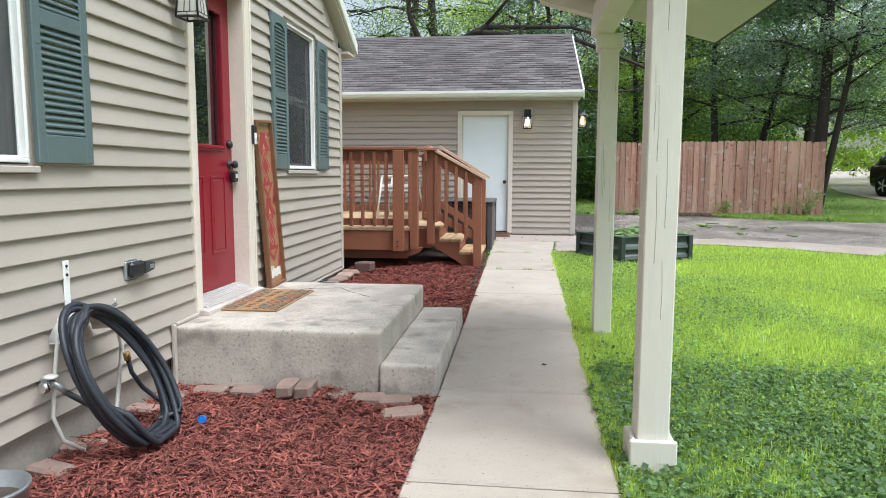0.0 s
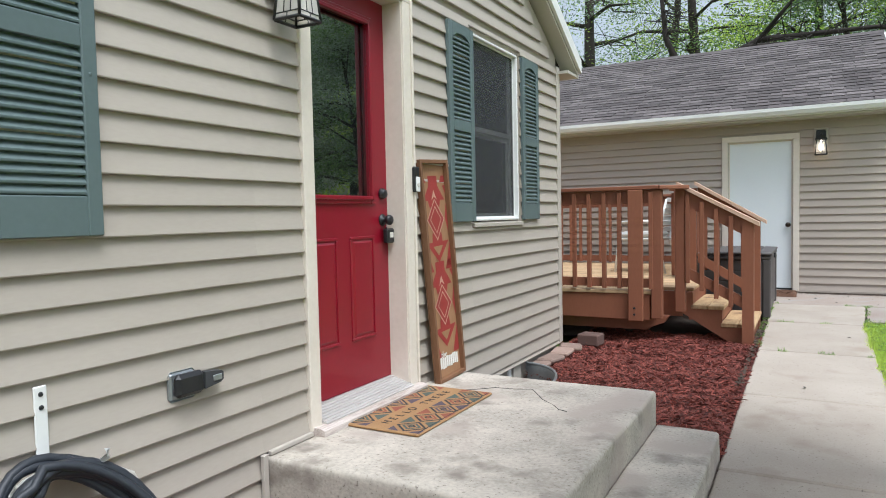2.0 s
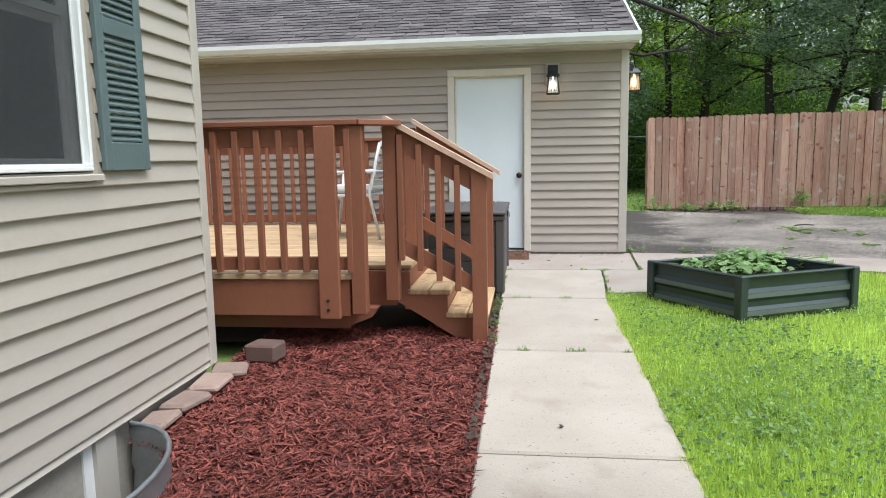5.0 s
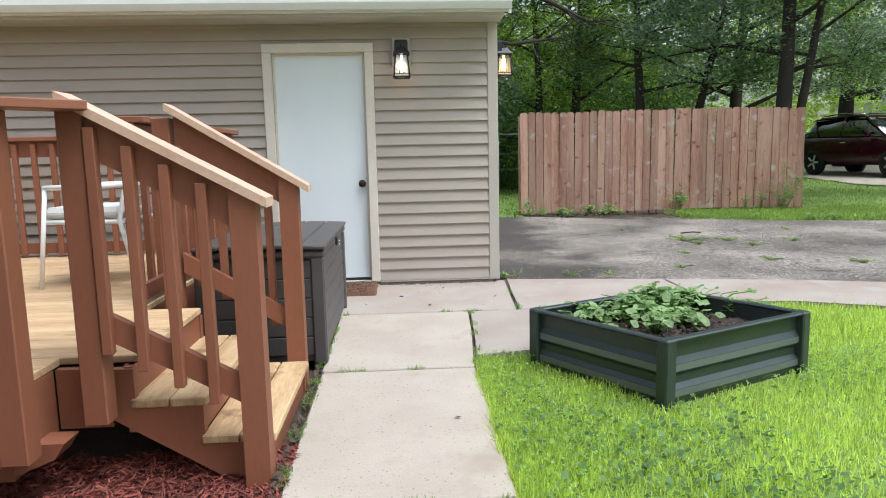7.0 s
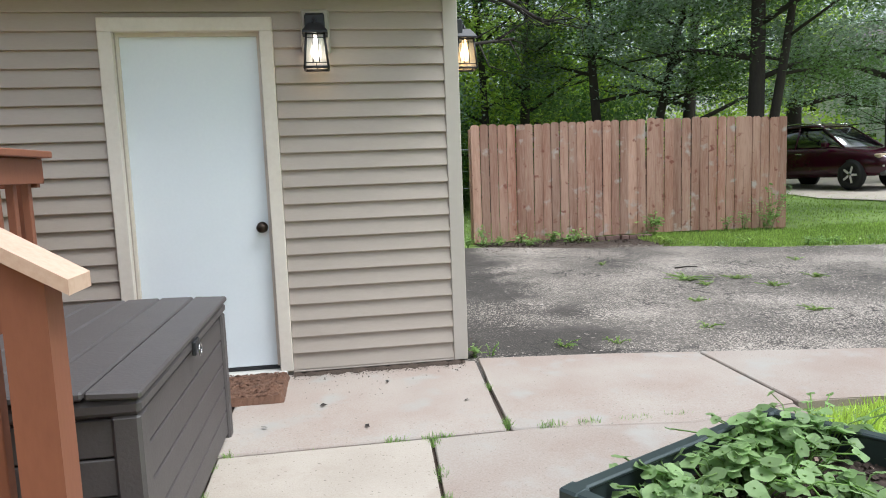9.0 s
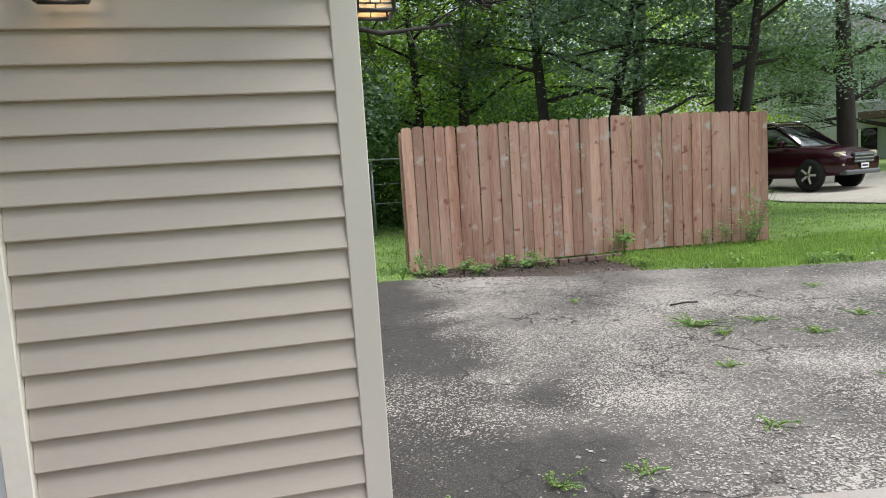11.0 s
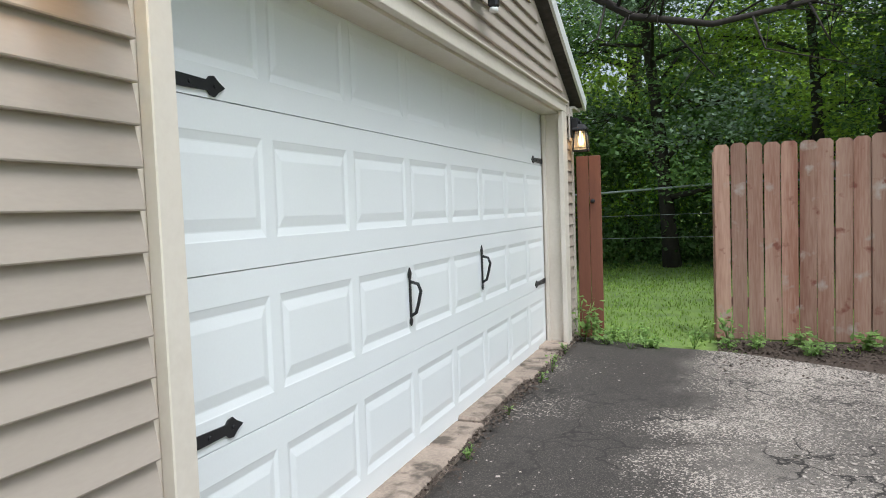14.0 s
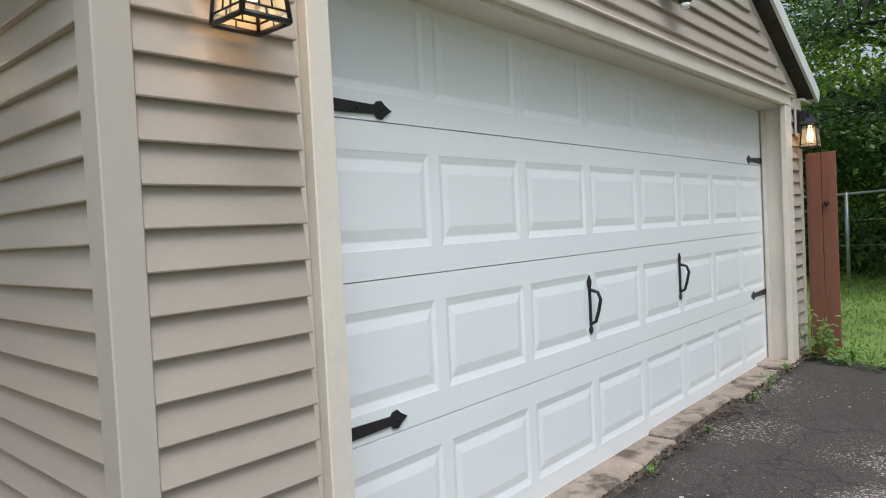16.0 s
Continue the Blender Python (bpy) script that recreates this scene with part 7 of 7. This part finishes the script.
vine(0.30, 0.76, 70, 0.11, 0.13, 1, 0.045), vine(0.55, 0.70, 110, 0.14, 0.17, 2, 0.046), vine(0.80, 0.70, 110, 0.15, 0.18, 3, 0.052), vine(1.02, 0.70, 90, 0.14, 0.15, 4, 0.042, 0.6), vine(1.06, 0.42, 50, 0.10, 0.12, 7, 0.040, 0.6), vine(0.40, 0.40, 34, 0.07, 0.12, 5, 0.040), vine(0.84, 0.80, 26, 0.14, 0.20, 6, 0.050), vine(0.70, 0.45, 40, 0.10, 0.10, 8, 0.040)


# ---- trees ----
def tree(x, y, h, r, lean, crown, n, size, mats, seed, label, low=0.35, limbs=11):
    """A tapered trunk with limbs and a crown of single leaves in clumps. crown: half-widths and the height of its middle."""
    rng = random.Random(seed)
    nrg = np.random.default_rng(seed)
    base = Vector((x, y, lawn_z(x, y) - 0.1))
    root = thing("tree", label, "tree", "yard trees", tuple(base))
    top = Vector((lean[0], lean[1], h))
    spine = [Vector((0, 0, 0)).lerp(top, t) + Vector((math.sin(t * 5 + seed) * 0.12 * t, math.cos(t * 4 + seed) * 0.12 * t, 0)) for t in [i / 10 for i in range(11)]]
    part("trunk", tube(spine, r, 10, [r * (1.25 if i == 0 else 1) * (1 - 0.075 * i) for i in range(11)]), "bark", root)
    cx, cz = crown[0], crown[1]
    clumps = []
    for k in range(limbs):
        lb = bmesh.new()
        t = low + (0.95 - low) * (k + rng.random()) / limbs
        i = min(9, int(t * 10))
        s = spine[i].lerp(spine[i + 1], t * 10 - i)
        a = k * 2.4 + rng.uniform(-0.5, 0.5)
        ln = cx * rng.uniform(0.6, 1.1) * (1.15 - 0.55 * t)
        e = s + Vector((math.cos(a) * ln, math.sin(a) * ln, ln * rng.uniform(-0.05, 0.55)))
        m = s.lerp(e, 0.5) + Vector((rng.gauss(0, 0.15), rng.gauss(0, 0.15), ln * 0.08))
        rr = r * 0.42 * (1 - 0.6 * t)
        add_tube(lb, [s, m, e], rr, 6, [rr, rr * 0.65, rr * 0.2])
        for q in range(5):
            f = m.lerp(e, rng.uniform(0.0, 1.15)) + Vector((rng.gauss(0, 0.35), rng.gauss(0, 0.35), rng.gauss(0, 0.25))) * cx * 0.45
            add_tube(lb, [s.lerp(e, 0.55), f], rr * 0.2, 4, [rr * 0.25, rr * 0.08])
            clumps.append(f)
        part("limb", lb, "bark", root)
    clumps = np.array([tuple(c) for c in clumps])
    pick = nrg.integers(0, len(clumps), n)
    p = clumps[pick] + nrg.normal(0, 1, (n, 3)) * np.array([0.17, 0.17, 0.075]) * cx * nrg.uniform(0.5, 1.2, (n, 1))
    d = nrg.normal(0, 1, (n, 3)) * (1, 1, 0.45)
    d /= np.linalg.norm(d, axis=1, keepdims=True)
    w = np.cross(d, np.array([0, 0, 1.0]) + 0.55 * nrg.normal(0, 1, (n, 3)))
    w /= np.linalg.norm(w, axis=1, keepdims=True)
    s = size * nrg.uniform(0.55, 1.3, (n, 1))
    q = np.stack([p, p + d * s * 0.5 + w * s * 0.3, p + d * s, p + d * s * 0.5 - w * s * 0.3], 1)
    part_ = pick % len(mats)
    for i, mname in enumerate(mats):
        quads("crown", q[part_ == i], mname, root, kind="")
    return root


G, Cc, Ll = "leaf", "leaf_cool", "leaf_sunlit"
ash = "tall leafy yard tree with dark trunk and fine green leaves"
tree(8.1, 20.6, 9.0, 0.19, (0.5, 0.6), (3.2, 5), 42000, 0.088, (Cc, G, Cc), 1, ash, 0.30, 16)
tree(8.25, 20.75, 8.0, 0.11, (1.2, -0.4), (2.6, 5), 18375, 0.075, (Cc, G), 2, ash, 0.3, 12)
tree(7.0, 23.2, 8.0, 0.13, (2.2, 0.5), (2.8, 5), 23625, 0.092, (Cc, Cc, G), 3, ash, 0.30, 14)
tree(6.4, 23.6, 8.5, 0.14, (-0.5, 0.4), (2.6, 5), 18375, 0.092, (G, Cc), 4, ash, 0.3, 13)
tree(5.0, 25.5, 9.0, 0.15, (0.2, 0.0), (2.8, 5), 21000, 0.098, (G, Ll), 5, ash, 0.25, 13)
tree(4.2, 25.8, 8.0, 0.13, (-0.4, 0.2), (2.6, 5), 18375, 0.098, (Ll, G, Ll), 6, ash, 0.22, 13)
tree(1.6, 26.4, 8.5, 0.16, (-0.7, -0.3), (3.0, 5), 38000, 0.098, (G, G, Cc), 7, ash, 0.16, 20)
tree(-2.4, 23.5, 10.0, 0.24, (-0.6, -0.4), (3.4, 5), 13125, 0.075, (G, Ll), 8, ash, 0.42, 12)
tree(-6.2, 25.0, 12.0, 0.3, (-0.4, 0.4), (3.8, 5), 11812, 0.087, (G, Cc), 9, ash, 0.4, 12)
tree(-4.6, 27.5, 11.0, 0.26, (0.6, 0.4), (3.6, 5), 13125, 0.087, (G, Ll), 10, ash, 0.35, 12)
tree(10.5, 27.5, 9.5, 0.22, (0.4, 0.0), (3.6, 5), 31500, 0.092, (G, Ll), 11, ash, 0.2, 14)
tree(16.5, 31.0, 11.0, 0.3, (0.0, 0.0), (4.5, 5), 31500, 0.115, (G, Cc), 12, ash, 0.22, 14)
tree(12.6, 20.8, 8.5, 0.2, (0.3, 0.6), (2.0, 5), 13125, 0.092, (Cc, G), 13, ash, 0.42, 12)
tree(15.5, 3.5, 10.0, 0.3, (0.4, 0.3), (3.6, 5), 23625, 0.092, (G, Cc), 14, ash, 0.3, 13)
tree(17.0, 27.0, 10.0, 0.3, (0.0, 0.3), (4.2, 5), 23625, 0.115, (G, Cc), 16, ash, 0.22, 13)
tree(19.0, 4.0, 11.0, 0.3, (0.0, 0.3), (4.6, 5), 23625, 0.127, (G, Cc), 17, ash, 0.2, 13)
tree(0.3, 32, 12, 0.3, (0.0, 0.3), (4.6, 5), 40000, 0.125, (G, G, Ll), 18, ash, 0.14, 22)
tree(7.5, 33, 12, 0.3, (0.0, 0.3), (4.8, 5), 26250, 0.115, (Ll, G), 19, ash, 0.18, 14)


# unseen tree, added to cover the far house in the door glass's reflection
tree(22.6, 30.5, 9.0, 0.25, (0.2, 0.3), (3.6, 5), 26000, 0.12, (G, Cc), 20, ash, 0.12, 18)


# long bare limb that hangs over the garage roof
LIMB = ([(-2.6, 21.1, 4.5), (-1.3, 20.8, 5.1), (-0.3, 20.4, 4.95), (0.48, 20.2, 4.40), (1.0, 20.2, 3.86), (1.55, 20.2, 3.48), (2.4, 20.2, 3.28), (3.4, 20.2, 3.40)], 0.10)


def old_limb():
    root = thing("dead_tree", "old tree with long bare limbs reaching over the garage", "tree")
    part("trunk", tube([(-2.9, 21.2, -0.1), (-2.8, 21.2, 2.5), (-2.6, 21.1, 4.6)], 0.2, 10, [0.26, 0.22, 0.18]), "bark", root)
    rng = random.Random(77)
    for pts, r in (([(-2.7, 21.1, 4.2), (-1.9, 21.0, 4.75), (-1.0, 20.8, 5.25), (-0.2, 20.7, 5.2), (1.4, 20.6, 5.15), (2.8, 20.4, 4.7)], 0.12), ([(-2.6, 21.1, 4.0), (-1.2, 20.7, 4.45), (0.2, 20.6, 4.85), (1.6, 20.4, 4.75), (3.2, 20.2, 4.05), (4.0, 20.1, 3.6)], 0.11), ([(-2.7, 21.1, 4.4), (-3.2, 21.0, 5.6), (-3.4, 21.0, 7.5)], 0.12), ([(-1.0, 20.8, 5.25), (-0.3, 20.6, 6.0), (0.8, 20.5, 6.6)], 0.06), LIMB):
        limb = part("limb", tube(pts, r, 8, [r * (1 - 0.75 * i / (len(pts) - 1)) for i in range(len(pts))]), "bark", root)
        bm = bmesh.new()
        for k in range(46):
            i = rng.randrange(1, len(pts) - 1)
            p = Vector(pts[i]).lerp(Vector(pts[i + 1]), rng.random())
            d = Vector((rng.gauss(0.4, 0.7), rng.gauss(-0.2, 0.6), rng.gauss(0.1, 0.6)))
            m = p + d * rng.uniform(0.25, 0.6)
            e = m + Vector((rng.gauss(0.2, 0.4), rng.gauss(0, 0.4), rng.gauss(-0.15, 0.35)))
            add_tube(bm, [p, m, e], 0.012, 4, [0.016, 0.009, 0.003])
            add_tube(bm, [m, m + Vector((rng.gauss(0.1, 0.35), rng.gauss(0, 0.35), rng.gauss(0, 0.3)))], 0.006, 3, [0.007, 0.002])
        tagged(part("twig", bm, "bark", limb), kind="stuff")
    return root


old_limb()


def woods(name, n, area, size, mat, seed, label, lift=0.0):
    """Massed leaves of the far woods and of the shrubs."""
    g = np.random.default_rng(seed)
    x0, x1, y0, y1, z0, z1 = area
    c = np.stack([g.uniform(x0, x1, n // 90), g.uniform(y0, y1, n // 90), z0 + (z1 - z0) * g.random(n // 90) ** 1.3], 1)
    p = c[g.integers(0, len(c), n)] + g.normal(0, 1, (n, 3)) * np.array([0.50, 0.4, 0.22])
    p[:, 2] = np.maximum(p[:, 2], 0.12)
    d = g.normal(0, 1, (n, 3)); d /= np.linalg.norm(d, axis=1, keepdims=True)
    w = np.cross(d, np.array([0, 0, 1.0]) + 0.7 * g.normal(0, 1, (n, 3))); w /= np.linalg.norm(w, axis=1, keepdims=True)
    s = size * g.uniform(0.5, 1.3, (n, 1))
    quads(name, np.stack([p, p + d * s * 0.5 + w * s * 0.32, p + d * s, p + d * s * 0.5 - w * s * 0.32], 1), mat, None, label, "foliage")


woods("far_woods", 24000, (-18, 14, 36, 40, 0.3, 5.5), 0.42, "leaf", 36, "dark mass of woods closing the yard")
woods("shrubs", 60000, (-9, 9, 26.6, 29.0, 0.1, 3.4), 0.110, "leaf", 31, "dense dark shrubs behind the back lawn")
woods("far_woods", 26000, (-14, 12, 31, 36, 0.5, 5.0), 0.198, "leaf", 32, "far green woods behind the yard")
# this layer looks sunlit by its leaf colour, not by the sun
woods("far_woods", 32000, (-10, 11, 29, 33, 1.0, 6), 0.185, "leaf_sunlit", 33, "far foliage behind the yard, its sunlit tone painted in")
woods("far_woods", 24000, (27, 34, -6, 31, 0.3, 4.0), 0.224, "leaf", 34, "far green trees across the street")
woods("far_woods", 18000, (13, 22, 34, 44, 1.5, 9), 0.198, "leaf_sunlit", 35, "light foliage across the street")
# ---- parked cars and far house ----
def car(x, y, heading, paint, label):
    """A compact SUV, front towards local +x, built by lofting cross-sections."""
    root = thing("car", label, "car", "parked cars", (x, y, lawn_z(x, y) + 0.06))
    root.rotation_euler.z = radians(heading)
    root.scale = (1.0, 1.0, 1.1)

    def loft(name, stations, mat, parent=root, lb="", close=True):
        bm = bmesh.new()
        rings = []
        for sx, pts in stations:
            ring = [(sx, yy, zz) for yy, zz in pts] + [(sx, -yy, zz) for yy, zz in reversed(pts)]
            rings.append([bm.verts.new(v) for v in ring])
        n = len(rings[0])
        for u, v in zip(rings, rings[1:]):
            for k in range(n):
                bm.faces.new((u[k], u[(k + 1) % n], v[(k + 1) % n], v[k])).smooth = True
        if close:
            bm.faces.new(rings[0]), bm.faces.new(rings[-1][::-1])
        return part(name, bm, mat, parent, lb)

    def sect(hw, z0, z1, top):
        return [(hw * 0.86, z0), (hw * 0.97, z0 + 0.12), (hw, z0 + 0.32), (hw * 0.985, z1 - 0.15), (hw * 0.93, z1 - 0.03), (hw * 0.80, z1), (top, z1 + 0.015)]
    loft("body", [(-2.2, sect(0.72, 0.42, 0.98, 0.4)), (-2.05, sect(0.86, 0.30, 1.04, 0.4)), (-1.3, sect(0.92, 0.26, 1.04, 0.4)), (0.2, sect(0.925, 0.26, 1.02, 0.4)), (0.85, sect(0.92, 0.26, 1.02, 0.5)), (1.5, sect(0.90, 0.28, 0.95, 0.5)), (1.95, sect(0.84, 0.30, 0.86, 0.5)), (2.15, sect(0.74, 0.32, 0.76, 0.45)), (2.22, sect(0.66, 0.36, 0.66, 0.4))], paint)

    def cab(hw0, hw1, z0, z1):
        return [(hw0, z0), ((hw0 + hw1) / 2 + 0.02, (z0 + z1) / 2), (hw1, z1)]
    loft("window_band", [(-2.0, cab(0.74, 0.70, 1.0, 1.08)), (-1.55, cab(0.80, 0.60, 1.0, 1.50)), (-0.4, cab(0.82, 0.60, 0.99, 1.55)), (0.25, cab(0.82, 0.58, 0.99, 1.52)), (1.05, cab(0.80, 0.76, 0.98, 1.02))], "glass", lb="dark tinted car windows")
    loft("roof", [(-1.75, [(0.56, 1.50), (0.54, 1.525)]), (-1.4, [(0.615, 1.545), (0.56, 1.60)]), (-0.3, [(0.625, 1.575), (0.56, 1.64)]), (0.25, [(0.60, 1.54), (0.54, 1.585)])], paint)
    for s in (1, -1):
        for pts in (((1.08, 0.80 * s, 1.01), (0.25, 0.605 * s, 1.55)), ((-0.45, 0.835 * s, 1.0), (-0.45, 0.615 * s, 1.58)), ((-1.3, 0.815 * s, 1.0), (-1.55, 0.61 * s, 1.54))):
            part("pillar", tube(pts, 0.028, 6), paint, root)
        part("roof_rail", tube([(-1.4, 0.55 * s, 1.63), (-0.6, 0.56 * s, 1.69), (0.15, 0.55 * s, 1.63)], 0.018, 6), "chrome", root)
        part("mirror", box(0.55, 0.72, 0.90 * s, 1.06 * s, 1.02, 1.16, 0.03), paint, root)
        part("headlight", box(1.78, 2.10, 0.52 * s, 0.80 * s, 0.72, 0.83, 0.03), "lamp_glass", root)
        part("fog_lamp", box(2.08, 2.17, 0.55 * s, 0.74 * s, 0.50, 0.57, 0.02), "plastic", root)
        part("door_handle", box(-0.35, -0.15, 0.915 * s, 0.945 * s, 0.86, 0.89, 0.008), "chrome", root)
        for wx in (-1.32, 1.36):
            turn = pose(wx, 0.80 * s, 0.33, -90 * s, 0, 0)
            w = part("wheel", lathe([(0.20, 0.0), (0.31, 0.0), (0.335, 0.03), (0.335, 0.12), (0.30, 0.145), (0.22, 0.14), (0.2, 0.1)], turn, 26), "tyre", root)
            bm = bmesh.new()
            for k in range(5):
                add_box(bm, 0.03, 0.22, -0.026, 0.026, 0.115, 0.138, 0.004, turn @ Matrix.Rotation(k * math.tau / 5, 4, "Z"))
            part("rim", bm, "plastic", w)
            part("hub", lathe([(0.05, 0.10), (0.05, 0.142), (0.01, 0.146)], turn, 14), "chrome", w)
            part("wheel_well", lathe([(0.38, -0.02), (0.38, 0.105), (0.01, 0.106)], turn, 22), "tyre", root)
    g = part("grille", box(2.10, 2.235, -0.42, 0.42, 0.55, 0.80, 0.03), "iron", root)
    for k in range(3):
        part("grille_bar", box(2.225, 2.25, -0.40, 0.40, 0.585 + k * 0.075, 0.61 + k * 0.075, 0.006), "chrome", g)
    part("bumper", box(2.02, 2.25, -0.72, 0.72, 0.30, 0.42, 0.04), "plastic_grey", root)
    pl = part("number_plate", box(2.245, 2.258, -0.16, 0.16, 0.44, 0.55, 0.003), "white", root)
    part("text_bar", box(2.258, 2.260, -0.12, 0.12, 0.475, 0.515), "ink", pl)
    part("wiper", tube([(1.03, -0.5, 1.02), (0.9, -0.05, 1.09)], 0.008, 5), "iron", root)
    return root


M["plastic_grey"] = material("grey_plastic", (0.10, 0.10, 0.105), 0.5, bump=0.05)
M["car_black"] = material("black_paint", (0.012, 0.013, 0.015), 0.2, bump=0)
car(14.6, 26.8, -76, "car", "dark maroon compact SUV parked at the street")
car(26.2, 59.4, -70, "car_black", "dark pickup-sized car parked far down the street")

far_house = thing("far_house", "pale two-storey house with dark windows across the street", "house", at=(30, 40, 0))
far_house.rotation_euler.z = radians(-52)
part("wall", box(-6, 6, -4, 4, 0, 5.6), "far_wall", far_house)
part("roof", prism([(-4.5, 5.6), (4.5, 5.6), (0, 8.2)], "x", -6.4, 6.4), "shingle", far_house)
for i in range(4):
    for z in (0.9, 3.5):
        w = part("window", box(-5 + i * 2.6, -3.6 + i * 2.6, -4.06, -4.0, z, z + 1.3), "glass", far_house)
        part("sill", box(-5.1 + i * 2.6, -3.5 + i * 2.6, -4.12, -4.0, z - 0.12, z - 0.01), "white", w)
        part("frame", box(-4.35 + i * 2.6, -4.25 + i * 2.6, -4.08, -4.061, z, z + 1.3), "white", w)
part("porch", box(1, 6, -5.5, -4.0, 2.6, 2.9), "paver_brown", far_house)


# ---- roof shingles, last ----
tabs = thing("roof_shingles", "weathered grey-brown asphalt shingles of the garage roof", "shingles")
slope = math.hypot(RY - E1, RZ - ez)
uy, uz = (RY - E1) / slope, (RZ - ez) / slope
rng = random.Random(5)
shapes = []
for k in range(6):
    w = 0.298 - 0.004 * k
    me = mesh_of([(0, 0, 0), (w, 0, 0), (w, 0.17, -0.004), (0, 0.17, -0.004), (0, 0, 0.010 + 0.0012 * k), (w, 0, 0.010 + 0.0012 * k), (w, 0.17, 0.002), (0, 0.17, 0.002)], [(3, 2, 1, 0), (4, 5, 6, 7), (0, 1, 5, 4), (1, 2, 6, 5), (2, 3, 7, 6), (3, 0, 4, 7)])
    me.materials.append(M["shingle_tab"])
    shapes.append(me)
tilt = math.degrees(math.atan2(uz, uy))
count, verts, faces = 0, [], []
for row in range(int(slope / 0.14)):
    x = 1.145 - (0.15 if row % 2 else 0) - rng.uniform(0, 0.03)
    d = row * 0.14 - 0.01
    first = True
    while x > -7.1:
        me = rng.choice(shapes)
        w = 0.302 if not (first and row % 2) else 0.302
        px = x - w if x - w > -7.2 else -7.2
        m = pose(px, E1 + uy * d, ez + uz * d + 0.003 + rng.uniform(0, 0.003), tilt, 0, rng.uniform(-0.3, 0.3))
        if count < 300 and px > -4.6 and row < 17:
            ob = part("shingle", me, None, tabs)
            ob.matrix_world = m
            count += 1
        else:
            b = len(verts)
            verts += [m @ v.co for v in me.vertices]
            faces += [tuple(b + i for i in p.vertices) for p in me.polygons]
        x -= w
        first = False
me = mesh_of(verts, faces)
tagged(part("shingle_field", me, "shingle", tabs), kind="stuff")
part("ridge_cap", prism([(RY - 0.14, RZ - 0.055), (RY, RZ + 0.022), (RY + 0.14, RZ - 0.055), (RY, RZ + 0.008)], "x", -7.2, 1.16), "shingle", tabs)
pole = thing("utility_pole", "weathered wooden utility pole by the street", "pole", at=(14.2, 17.6, 0))
part("pole", tube([(0, 0, -0.1), (0.05, 0.1, 4.5), (0.1, 0.2, 9)], 0.14, 10, [0.16, 0.14, 0.11]), "bark", pole)
part("wire", tube([(0.1, 0.2, 8.4), (4, 9, 7.6), (9, 20, 8.4)], 0.012, 5), "iron", pole)
